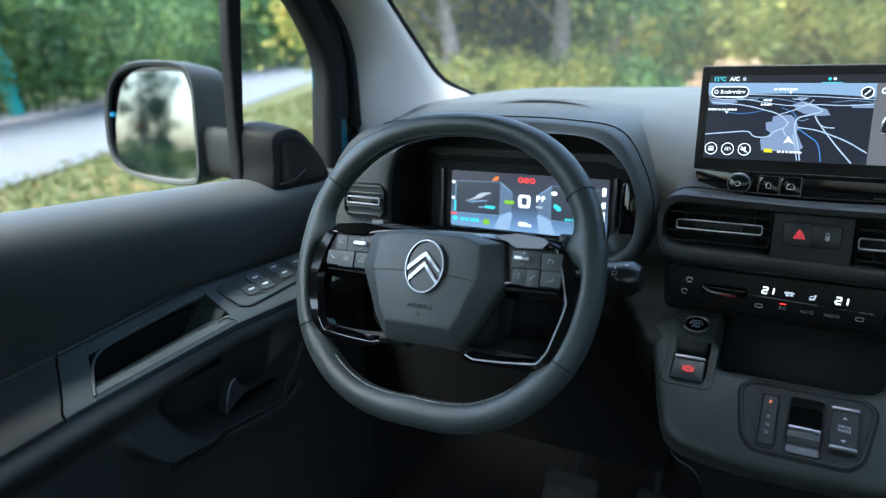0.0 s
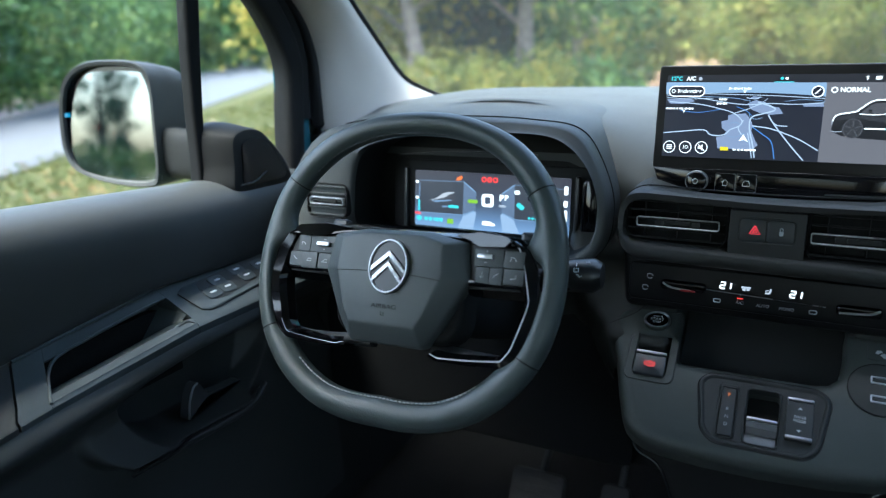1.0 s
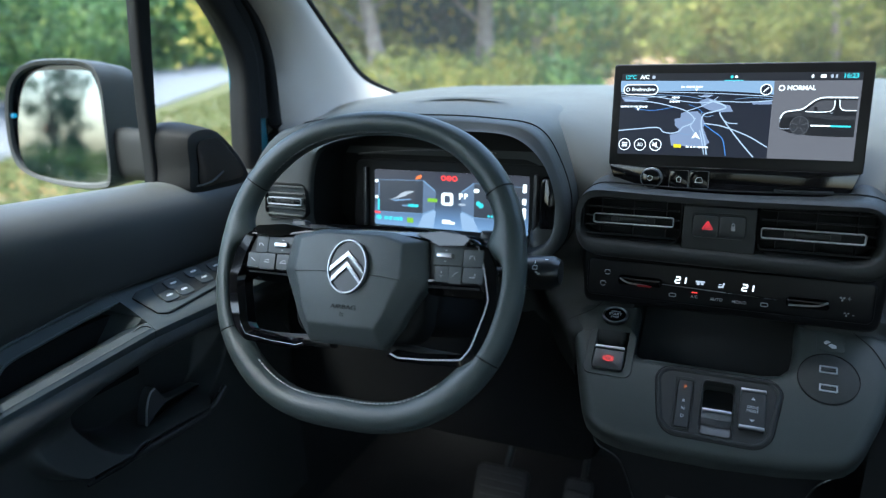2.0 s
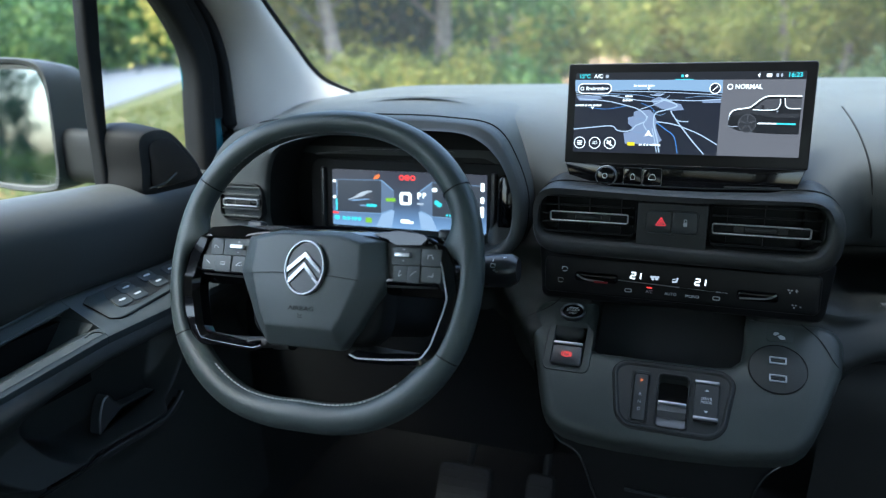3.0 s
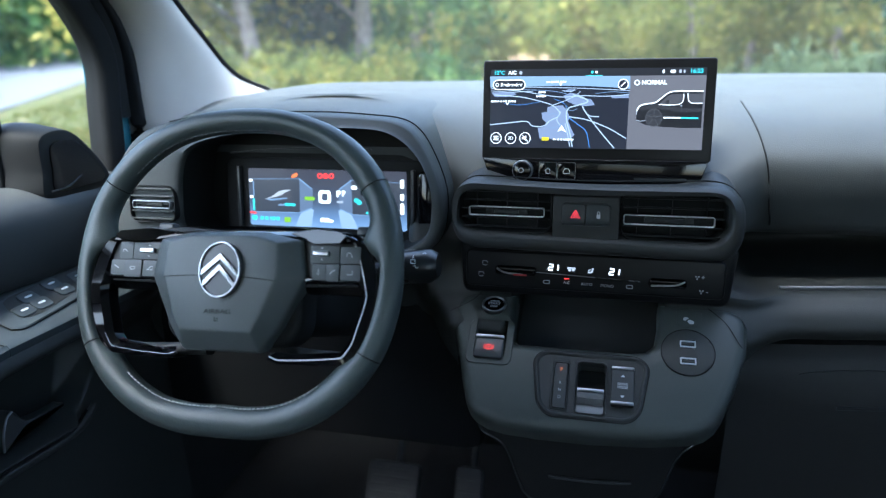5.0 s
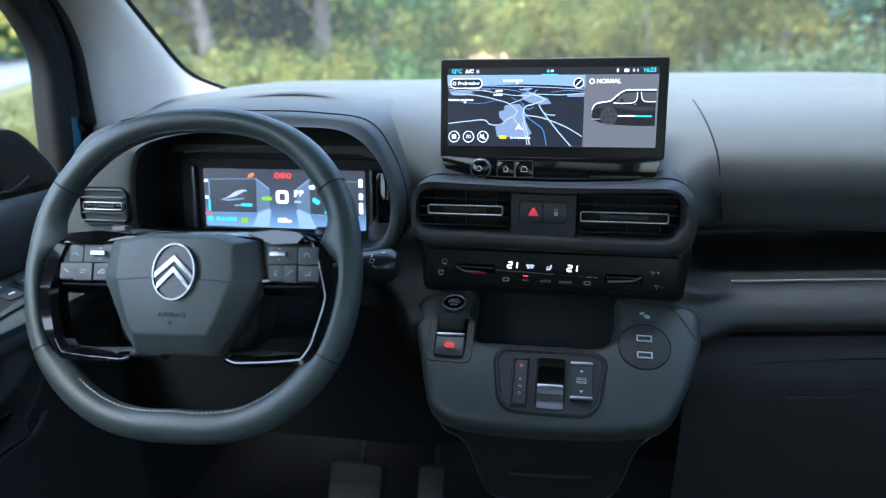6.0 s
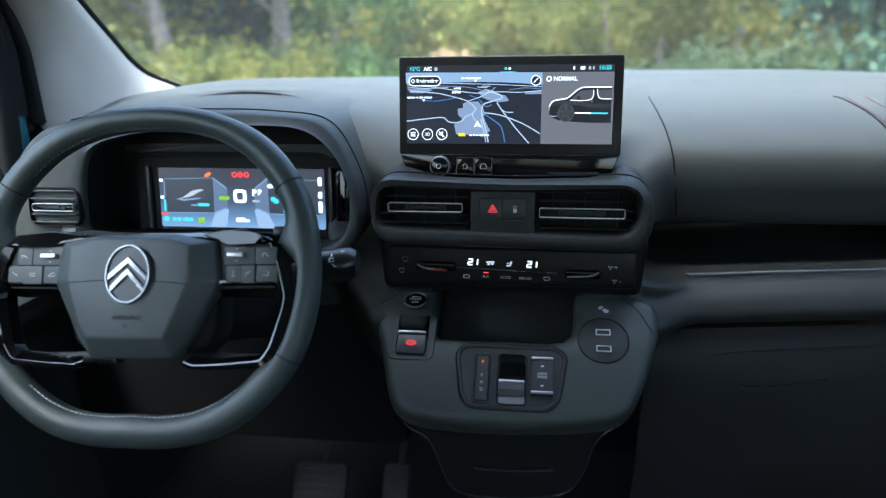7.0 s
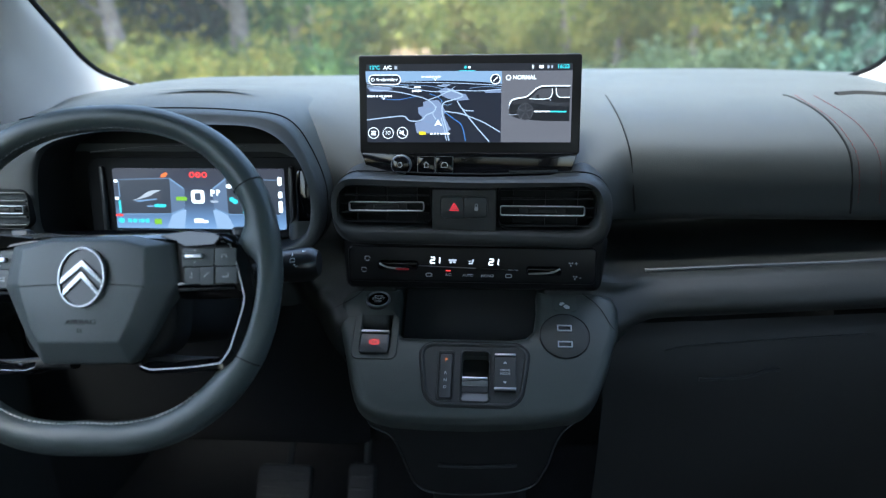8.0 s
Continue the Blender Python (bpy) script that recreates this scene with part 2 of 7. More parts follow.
def sweep(bm, path, section, closed=False, up=Vector((0, 0, 1)), cap=True):
    """The section (a, b) carried along the path; a lies across, b along up."""
    path = [Vector(p) for p in path]
    n = len(path)
    rows = []
    for i, p in enumerate(path):
        a = path[(i - 1) % n] if closed or i else p
        b = path[(i + 1) % n] if closed or i < n - 1 else p
        t = (b - a).normalized()
        side = t.cross(up)
        side = side.normalized() if side.length > 1e-6 else Vector((1, 0, 0))
        top = side.cross(t)
        rows.append([p + side * s + top * q for s, q in section])
    return loft(bm, rows, close_u=True, close_v=closed, cap0=cap and not closed, cap1=cap and not closed, flip=True)


def circle(r, n=10, sx=1.0, sy=1.0):
    return [(r * sx * math.cos(2 * math.pi * k / n), r * sy * math.sin(2 * math.pi * k / n)) for k in range(n)]


def box(bm, c, size, bevel=0.0, rot=None):
    m = Matrix.Translation(c) @ (rot or Matrix.Identity(4)) @ Matrix.Diagonal((*size, 1))
    r = bmesh.ops.create_cube(bm, size=1, matrix=m)
    if bevel:
        edges = list({e for v in r["verts"] for e in v.link_edges})
        bmesh.ops.bevel(bm, geom=edges, offset=bevel, segments=2, profile=0.5, affect="EDGES")
    return bm


def carve(ob, cutters):
    """Cuts the solids out of a part, once, and keeps the plain mesh."""
    tmp = []
    for bm in cutters:
        bmesh.ops.recalc_face_normals(bm, faces=bm.faces[:])
        me = bpy.data.meshes.new("cutter")
        bm.to_mesh(me)
        bm.free()
        c = new("cutter", me)
        k = ob.modifiers.new("cut", "BOOLEAN")
        k.operation, k.object, k.solver = "DIFFERENCE", c, "EXACT"
        tmp.append(c)
    dg = bpy.context.evaluated_depsgraph_get()
    made = bpy.data.meshes.new_from_object(ob.evaluated_get(dg))
    ob.modifiers.clear()
    ob.data = made
    for c in tmp:
        bpy.data.objects.remove(c)
    finish(ob, 50)


def plate(m, outline, w0, w1, name, material, parent, bevel=0.0, label=""):
    return part(name, slab(bmesh.new(), m, outline, w0, w1, bevel), material, parent, label)


def words(text, m, size, material, parent, name="lettering", u=0.0, v=0.0, w=0.0, label="", stretch=1.0, thick=0.00025, bold=0.0):
    """Raised lettering in the built-in font, centred at (u, v) of the axes m."""
    c = bpy.data.curves.new(name, "FONT")
    c.body, c.size, c.align_x, c.align_y, c.extrude = text, size, "CENTER", "CENTER", thick
    c.offset = bold
    tmp = new("tmp", c)
    dg = bpy.context.evaluated_depsgraph_get()
    me = bpy.data.meshes.new_from_object(tmp.evaluated_get(dg))
    bpy.data.objects.remove(tmp)
    bpy.data.curves.remove(c)
    me.transform(m @ Matrix.Translation((u, v, w)) @ Matrix.Diagonal((stretch, 1, 1, 1)))
    me.materials.clear()
    me.materials.append(material)
    ob = new(name, me)
    ob.parent = parent
    if label:
        tagged(ob, label)
    return ob


def poly(m, pts, w, name, material, parent, thick=0.0003):
    """A flat printed or lit shape on a panel."""
    area = sum(a[0] * b[1] - b[0] * a[1] for a, b in zip(pts, pts[1:] + pts[:1]))
    pts = pts if area > 0 else pts[::-1]
    return part(name, slab(bmesh.new(), m, pts, w, w + thick), material, parent)


def stroke(m, pts, width, w, name, material, parent, smooth=0, thick=0.0003):
    """A drawn line of even width on a panel."""
    if smooth:
        pts = [(p.x, p.y) for p in spline([(*p, 0) for p in pts], smooth)]
    left, right = [], []
    for i, p in enumerate(pts):
        a, b = Vector(pts[max(0, i - 1)]), Vector(pts[min(len(pts) - 1, i + 1)])
        d = (b - a).normalized()
        k = Vector((-d.y, d.x)) * width / 2
        left.append(Vector(p) + k)
        right.append(Vector(p) - k)
    bm = bmesh.new()
    loft(bm, [[m @ Vector((*p, w + thick)) for p in left], [m @ Vector((*p, w + thick)) for p in right]])
    return part(name, bm, material, parent)


# ---- ground, road, verge ----
def ground_sheet():
    bm = bmesh.new()
    rows = []
    for i in range(81):
        y = -140 + 280 * i / 80
        rows.append([(x, y, 0.05 * noise.noise((x * 0.09, y * 0.09, 0)) - 0.02) for x in [-140 + 280 * k / 80 for k in range(81)]])
    loft(bm, rows)
    m = two_tone("grass_with_fallen_leaves", [(0.32, (0.026, 0.036, 0.012)), (0.45, (0.052, 0.064, 0.020)), (0.56, (0.080, 0.078, 0.032)), (0.70, (0.145, 0.098, 0.062))], 0.9, 4.0, island=False)
    g = part("ground", bm, m)
    return tagged(g, "grass verge strewn with fallen autumn leaves", "ground", kind="structure")


ground_sheet()
M_ASPHALT = two_tone("pale_asphalt", [(0.3, (0.085, 0.088, 0.098)), (0.7, (0.120, 0.124, 0.138))], 0.55, 6, island=False)
M_KERB = two_tone("stone_kerb", [(0.3, (0.26, 0.22, 0.20)), (0.7, (0.36, 0.31, 0.28))], 0.85, 8, island=False)
near_edge = spline([(-3.5, -14, 0.03), (-6.6, 0, 0.03), (-8.7, 4.7, 0.03), (-11.8, 9.2, 0.03), (-20.6, 21.8, 0.03), (-38, 46, 0.06), (-70, 90, 0.6), (-105, 142, 2.2)], 60)
far_edge = spline([(-10, -14, 0.03), (-13.6, 0, 0.03), (-17.7, 9.6, 0.03), (-25.4, 18, 0.03), (-42, 36, 0.06), (-70, 66, 0.55), (-108, 112, 2.4)], 60)
bm = bmesh.new()
loft(bm, [[Vector((p.x, p.y, -0.12)) for p in near_edge], near_edge, far_edge, [Vector((p.x, p.y, -0.12)) for p in far_edge]])
tagged(part("road", bm, M_ASPHALT), "pale grey wet asphalt lane curving past the verge", "road", kind="structure")
bm = bmesh.new()
sweep(bm, [p + Vector((-0.15, 0.0, 0.03)) for p in far_edge], [(-1.9, -0.10), (0.4, -0.10), (0.4, 0.07), (-1.9, 0.09)])
tagged(part("kerb", bm, M_KERB), "low brownish stone kerb along the lane", "kerb", kind="structure")


# ---- trees, hedge, shrubs ----
M_BARK = two_tone("grey_brown_bark", [(0.3, (0.12, 0.10, 0.09)), (0.7, (0.24, 0.21, 0.19))], 0.95, 7, island=False)
# wide range of greens; the darkest also stand for shaded gaps between branches
GREENS = [(0.0, (0.012, 0.034, 0.014)), (0.35, (0.036, 0.086, 0.028)), (0.6, (0.082, 0.150, 0.042)), (0.85, (0.165, 0.225, 0.056)), (1.0, (0.26, 0.285, 0.085))]
AUTUMN = [(0.0, (0.08, 0.118, 0.042)), (0.3, (0.151, 0.181, 0.054)), (0.6, (0.277, 0.269, 0.072)), (0.85, (0.395, 0.328, 0.094)), (1.0, (0.47, 0.395, 0.181))]
DEEP = [(0.0, (0.016, 0.043, 0.032)), (0.5, (0.032, 0.076, 0.052)), (1.0, (0.062, 0.105, 0.059))]
M_GREEN = two_tone("green_leaves", GREENS, 0.6, 0.5, through_light=0.22)
M_AUTUMN = two_tone("yellowing_leaves", AUTUMN, 0.6, 1.1, through_light=0.7)
M_DEEP = two_tone("dark_evergreen_leaves", DEEP, 0.6, 0.8, through_light=0.2)
PALE = [(0.0, (0.080, 0.118, 0.034)), (0.35, (0.145, 0.178, 0.050)), (0.7, (0.260, 0.252, 0.072)), (1.0, (0.36, 0.295, 0.105))]
M_SAGE = two_tone("grey_green_leaves", [(0.0, (0.044, 0.072, 0.034)), (0.5, (0.074, 0.106, 0.048)), (1.0, (0.130, 0.145, 0.066))], 0.6, 0.6, through_light=0.5)
M_PALE = two_tone("pale_autumn_leaves", PALE, 0.6, 0.5, through_light=0.7)
rng = np.random.default_rng(5)


def leaves_mesh(name, centres, size):
    """One small bent quad a leaf, turned at random."""
    n = len(centres)
    a = rng.normal(size=(n, 3))
    a /= np.linalg.norm(a, axis=1)[:, None]
    b = np.cross(a, rng.normal(size=(n, 3)))
    b /= np.linalg.norm(b, axis=1)[:, None]
    s = size * rng.uniform(0.6, 1.4, (n, 1))
    v = np.stack([centres - a * s, centres + b * s * 0.55, centres + a * s, centres - b * s * 0.55], 1).reshape(-1, 3)
    me = bpy.data.meshes.new(name)
    me.from_pydata(v.tolist(), [], [(4 * i, 4 * i + 1, 4 * i + 2, 4 * i + 3) for i in range(n)])
    return me


def clumps(n, cx, cy, z0, z1, rx, ry, blobs, spread):
    """Leaf places gathered in uneven clumps within a rough egg."""
    c = rng.uniform(-1, 1, (blobs * 3, 3))
    c = c[np.linalg.norm(c, axis=1) < 1][:blobs]
    c = c * [rx, ry, (z1 - z0) / 2] + [cx, cy, (z0 + z1) / 2]
    k = rng.integers(0, len(c), n)
    r = spread * rng.uniform(0.5, 1.3, len(c))
    p = c[k] + rng.normal(size=(n, 3)) * r[k][:, None]
    p[:, 2] = np.maximum(p[:, 2], 0.05)
    return p


def tree(x, y, h, r, n, leaf, lean=0.0, z0=1.2, size=0.10, label="", trunk_r=0.2):
    t = thing("tree", label, "tree", group="trees round the car")
    t.location = (x, y, 0)
    bm = bmesh.new()
    top = Vector((lean, 0.2 * lean, h * 0.85))
    path = spline([(0, 0, -0.1), (lean * 0.2 + 0.05, 0.04, h * 0.25), (lean * 0.55 - 0.06, 0.1 * lean, h * 0.55), top], 14)
    rows = [[p + Vector((c, s, 0)) * (trunk_r * (1.25 - i / 12.5)) for c, s in circle(1, 10)] for i, p in enumerate(path)]
    loft(bm, rows, close_u=True, cap0=True, cap1=True)
    part("trunk", bm, M_BARK, t)
    for k in range(6):
        s = path[5 + k]
        a = rng.uniform(0, 6.28)
        d = Vector((math.cos(a), math.sin(a), rng.uniform(0.2, 0.8))) * r * 0.8
        bm = bmesh.new()
        lp = spline([s, s + d * 0.5 + Vector((0, 0, 0.1)), s + d], 6)
        loft(bm, [[p + Vector((c, q, 0)) * (trunk_r * 0.35 * (1.1 - i / 6)) for c, q in circle(1, 6)] for i, p in enumerate(lp)], close_u=True, cap0=True, cap1=True)
        part("limb", bm, M_BARK, t)
    me = leaves_mesh("crown", clumps(n, lean * 0.5, 0, z0, h, r, r, 60, r * 0.16), size)
    me.materials.append(leaf)
    c = new("crown", me)
    c.parent = t
    return t


def shrub(x, y, h, rx, ry, n, leaf, size=0.06, name="shrub", label="", kind=""):
    me = leaves_mesh(name, clumps(n, 0, 0, 0.0, h, rx, ry, 40, min(rx, ry, h) * 0.22), size)
    me.materials.append(leaf)
    o = new(name, me)
    o.location = (x, y, 0)
    return tagged(o, label, "shrub", group="shrubs at the wood's edge", kind=kind)


def polar(az, d):
    return (0.03 + d * math.sin(radians(az)), 0.12 + d * math.cos(radians(az)))


# fallen leaves and grass on the verge beside the car
px_ = rng.uniform(0, 1, (26000, 2)) * [9.5, 13.0] + [-11.5, -1.0]
px_ = px_[px_[:, 0] > -4.6 - 0.62 * np.maximum(px_[:, 1], 0) - 1.6]
me = leaves_mesh("fallen_leaves", np.column_stack([px_[:1500], rng.uniform(0.02, 0.06, len(px_[:1500]))]), 0.032)
me.materials.append(two_tone("fallen_leaf", [(0.0, (0.10, 0.055, 0.03)), (0.5, (0.22, 0.13, 0.06)), (1.0, (0.34, 0.25, 0.10))], 0.8, 3))
tagged(new("fallen_leaves", me), "brown and yellow fallen leaves on the verge", "leaves", kind="stuff")
me = leaves_mesh("grass", np.column_stack([px_, rng.uniform(0.0, 0.04, len(px_))]), 0.034)
far_ = rng.uniform(0, 1, (16000, 2)) * [19.0, 24.0] + [-26.0, 6.0]
far_ = far_[far_[:, 0] > -9.5 - 0.62 * (far_[:, 1] - 6.0)]
mf = leaves_mesh("grass", np.column_stack([far_, rng.uniform(0.0, 0.05, len(far_))]), 0.06)
me.materials.append(two_tone("grass_blade", [(0.0, (0.050, 0.066, 0.020)), (0.5, (0.085, 0.102, 0.032)), (1.0, (0.15, 0.14, 0.055))], 0.7, 2, through_light=0.3))
tagged(new("grass", me), "short green grass of the verge", "grass", kind="stuff")
mf.materials.append(me.materials[0])
tagged(new("grass", mf), "short green grass of the verge", "grass", kind="stuff")

# hedge beyond the lane
hp = []
for i in range(60):
    c = far_edge[i]
    k = 1 + i / 30
    hp.append(clumps(1100, c.x - 2.4 * k, c.y + 1.5 * k, 0.0, 5.0 * k ** 0.6 + 0.8 * math.sin(i * 1.7), 1.5 * k, 1.8 * k, 16, 0.42 * k))
me = leaves_mesh("hedge", np.concatenate(hp), 0.15)
me.materials.append(M_GREEN)
tagged(new("hedge", me), "tall dense green hedge behind the lane", "hedge", kind="stuff")
# tapered green post at the hedge
post = thing("litter_post", "teal green painted sheet-metal post beside the hedge", "post")
M_POST = mat("teal_post_paint", (0.03, 0.29, 0.25), 0.5, noise_scale=60, bump=0.2, vary=0.08)
bm = bmesh.new()
px, py = -20.4, 11.3
loft(bm, [[(px + dx + a * w, py + b * 0.12, z) for a, b in ((-1, -1), (1, -1), (1, 1), (-1, 1))] for dx, w, z in ((0.55, 0.13, 0.0), (0.42, 0.20, 0.6), (0.15, 0.42, 1.25), (0.0, 0.28, 1.75), (-0.12, 0.16, 2.05))], close_u=True, cap0=True, cap1=True)
part("stem", bm, M_POST, post)
bm = bmesh.new()
loft(bm, [[(px - 0.18 + a * w, py + b * 0.14, z) for a, b in ((-1, -1), (1, -1), (1, 1), (-1, 1))] for w, z in ((0.20, 2.0), (0.46, 2.75))], close_u=True, cap0=True, cap1=True)
part("top_bin", bm, M_POST, post)

# wood ahead of the car
for az, d, h, r, n, leaf, lean, z0, tr, lab in (
        (-28.6, 13.0, 6.0, 2.4, 2600, M_AUTUMN, -0.6, 2.6, 0.17, "pale-barked tree with yellowing leaves"),
        (-20.6, 14.5, 6.5, 2.2, 2200, M_AUTUMN, 0.3, 2.7, 0.20, "tall grey-barked tree with thin yellow foliage"),
        (-24.8, 17.5, 5.5, 1.7, 2800, M_DEEP, 0.2, 0.3, 0.14, "dark evergreen tree reaching to the ground"),
        (-34.0, 15.0, 5.5, 2.4, 2800, M_AUTUMN, 0.4, 0.6, 0.14, "leafy tree turning yellow"),
        (-16.0, 21.0, 6.0, 2.4, 2400, M_GREEN, -0.3, 0.8, 0.16, "green broadleaf tree with an open crown"),
        (-14.8, 27.0, 6.5, 2.2, 2200, M_AUTUMN, 0.2, 0.4, 0.16, "broad tree with olive yellow leaves"),
        (-0.6, 36.0, 7.0, 2.5, 2400, M_PALE, 0.2, 0.8, 0.16, "pale woodland tree behind the path"),
        (5.2, 24.0, 6.0, 3.0, 3200, M_PALE, -0.4, 0.3, 0.15, "broad tree with pale yellow leaves"),
        (9.0, 28.0, 7.0, 3.0, 2600, M_PALE, 0.4, 0.5, 0.16, "tree with thin olive foliage"),
        # from here rightwards the crowns are raised to shade the passenger dash
        (14.5, 24.0, 13.0, 3.5, 4800, M_AUTUMN, 0.3, 0.6, 0.13, "slender tree in autumn colour"),
        (19.5, 22.0, 12.0, 3.2, 4800, M_AUTUMN, -0.4, 0.5, 0.14, "slender tree in autumn colour"),
        (26.5, 17.0, 11.0, 3.0, 7200, M_DEEP, 0.2, 0.2, 0.15, "dark evergreen tree reaching to the ground"),
        (33.0, 16.0, 12.0, 3.2, 5200, M_GREEN, 0.2, 0.5, 0.15, "green broadleaf tree with an open crown"),
        # two unseen trees, added to hold back skylight from the right
        (40.0, 14.0, 12.0, 3.2, 5000, M_GREEN, -0.2, 0.5, 0.18, "tall green broadleaf tree with an open crown"),
        (47.0, 15.0, 13.0, 3.2, 5000, M_AUTUMN, 0.3, 0.6, 0.18, "tall leafy tree turning yellow"),
        (-175.7, 45.0, 10.5, 2.3, 9000, M_DEEP, 0.2, 0.4, 0.12, "thin-crowned green tree standing behind the car"),
        (-177.4, 52.0, 8.5, 1.3, 5000, M_DEEP, -0.3, 0.4, 0.10, "slender green tree standing behind the car")):
    tree(*polar(az, d), h, r, int(n * 2.2) if abs(az) < 90 else n, leaf, lean, z0, (0.15 if leaf is M_DEEP else 0.105) if abs(az) < 90 else 0.075, lab, tr)
for az, d, h, rx, n, leaf in ((-31, 11.5, 1.3, 1.2, 2500, M_AUTUMN), (-25.5, 11.5, 1.2, 1.2, 2500, M_AUTUMN), (-21.5, 12.5, 1.3, 1.3, 2500, M_AUTUMN), (-17, 14, 1.2, 1.4, 2500, M_GREEN),
                              (-15.5, 16, 1.1, 1.3, 2500, M_GREEN), (12, 15, 1.0, 1.3, 2500, M_SAGE), (17, 13.5, 1.15, 1.5, 3000, M_SAGE), (22, 13, 1.05, 1.3, 2500, M_SAGE), (27, 12, 1.2, 1.2, 2500, M_DEEP), (-175.2, 38, 2.0, 2.0, 2500, M_GREEN), (-178.2, 60, 2.2, 3.0, 2500, M_GREEN), (178.0, 66, 2.2, 3.0, 2500, M_GREEN)):
    x, y = polar(az, d)
    shrub(x, y, h, rx, rx * 0.8, n * 2, leaf, 0.07, "shrub", "low leafy shrub at the edge of the wood")
for lo, hi, nm, leaf, lab in ((-95, -33, "far_hedgerow", M_GREEN, "distant green trees beyond the lane"), (-33, 75, "far_woods", M_PALE, "distant autumn woodland in green and yellow")):
    fw = []
    n = int((hi - lo) / 1.5)
    for i in range(n):
        az = lo + (hi - lo) * i / n
        d = (44 if lo > -40 else 60 + 72 * step(-58, -36, az)) + (9 if lo > -40 else 3) * math.sin(i * 2.3)
        d += 40 if abs(az + 6.5) < 3.0 else 0
        x, y = polar(az, d)
        k = d / 44
        # woods right of centre are made taller to block sky from the cabin
        fw.append(clumps(int(2300 * (1 + step(6, 20, az))) if lo > -40 else 1700, x, y, 0 if lo > -40 else -2.0, (6.5 + 6.5 * step(6, 20, az) if lo > -40 else 11) * k ** 0.6, 2.6 * k, 2.6 * k, 14 if lo > -40 else 20, 0.9 * k))
    me = leaves_mesh(nm, np.concatenate(fw), 0.28 if lo > -40 else 0.62)
    me.materials.append(leaf)
    tagged(new(nm, me), lab, "woodland", kind="stuff")
bm = bmesh.new()
loft(bm, [[(x, y, 0.03 + 0.012 * (y - 16) if y > 16 else 0.03) for x in (c - w, c - w / 2, c, c + w / 2, c + w)] for c, y, w in ((-2.0, 18, 2.4), (-3.6, 32, 2.4), (-6.4, 55, 2.6), (-10.4, 90, 4.5))])
tagged(part("path", bm, two_tone("leaf_litter", [(0.3, (0.15, 0.085, 0.045)), (0.7, (0.24, 0.15, 0.085))], 0.95, 2, island=False)), "woodland path covered in brown leaf litter", "path", kind="structure")


# ---- car body shell ----
body = thing("car_body", "interior shell of a teal compact van with grey pillar trim", "car body", kind="structure")


def bar(name, pts, w, h, material, parent, n=0, label="", up=(0, 0, 1)):
    path = spline(pts, n) if n else pts
    bm = bmesh.new()
    sweep(bm, path, rounded(w, h, min(w, h) * 0.3, 3), up=Vector(up))
    return part(name, bm, material, parent, label)


part("floor_pan", box(bmesh.new(), (0, -0.45, 0.40), (1.66, 4.2, 0.10), 0.01), M_CARPET, body, "black carpet floor")
part("bulkhead", box(bmesh.new(), (0, 1.66, 0.86), (1.62, 0.06, 0.90), 0.01), M_DARK, body)
bm = bmesh.new()
loft(bm, [[(x, y, z - 0.03 * (x / 0.66) ** 2) for x in [-0.66 + 1.32 * k / 12 for k in range(13)]] for y, z in ((0.80, 1.735), (0.5, 1.79), (0.0, 1.82), (-1.0, 1.83), (-2.3, 1.80))])
bmesh.ops.solidify(bm, geom=bm.faces[:], thickness=0.05)
part("headliner", bm, M_HEAD, body, "pale grey fabric headliner")
bm = bmesh.new()
loft(bm, [[(x, y, z - 0.05 * (x / 0.72) ** 2) for x in [-0.72 + 1.44 * k / 12 for k in range(13)]] for y, z in ((0.78, 1.815), (0.5, 1.865), (0.0, 1.90), (-1.0, 1.91), (-2.42, 1.87))])
bmesh.ops.solidify(bm, geom=bm.faces[:], thickness=0.012)
part("roof_skin", bm, M_TEAL, body, "teal painted roof")
for s in (-1, 1):
    part("side_panel", box(bmesh.new(), (s * 0.85, -0.55, 0.80), (0.06, 3.7, 0.82), 0.01), M_DOOR, body)
    part("side_skin", box(bmesh.new(), (s * 0.892, -0.55, 0.79), (0.016, 3.7, 0.84), 0.006), M_TEAL, body, "teal painted body side")
    part("roof_rail", box(bmesh.new(), (s * 0.71, -0.72, 1.74), (0.16, 3.1, 0.15), 0.03), M_HEAD, body)
    bm = bmesh.new()
    loft(bm, [[(s * x, y, z) for x, y in ((0.86, y0), (0.74, y0), (0.74, y1), (0.86, y1))] for y0, y1, z in ((-0.22, -0.08, 1.2), (-0.22, -0.09, 1.72))], close_u=True, cap0=True, cap1=True)
    part("b_pillar", bm, M_DOOR, body)
    part("rear_pillar", box(bmesh.new(), (s * 0.79, -1.95, 1.48), (0.10, 0.7, 0.55), 0.02), M_DOOR, body)
# unseen rail, added to stop daylight leaking in above the windscreen
part("header_leak_stop", box(bmesh.new(), (0, 0.84, 1.765), (1.34, 0.16, 0.07), 0.02), M_HEAD, body)
# mostly hidden frame, added to close the light gap beside the pillar
bar("passenger_sash", [(0.790, 1.175, 1.10), (0.790, 1.170, 1.34), (0.788, 1.130, 1.44), (0.772, 1.02, 1.545), (0.735, 0.86, 1.635), (0.69, 0.68, 1.715)], 0.12, 0.05, M_RUBBER_SHADE, body, 40, "black passenger door frame, added to close a light gap", up=(0.2, 0.8, 0.5))
for s in (-1, 1):
    part("footwell_side", box(bmesh.new(), (s * 0.815, 1.40, 0.79), (0.04, 0.62, 0.84), 0.01), M_DARK, body)
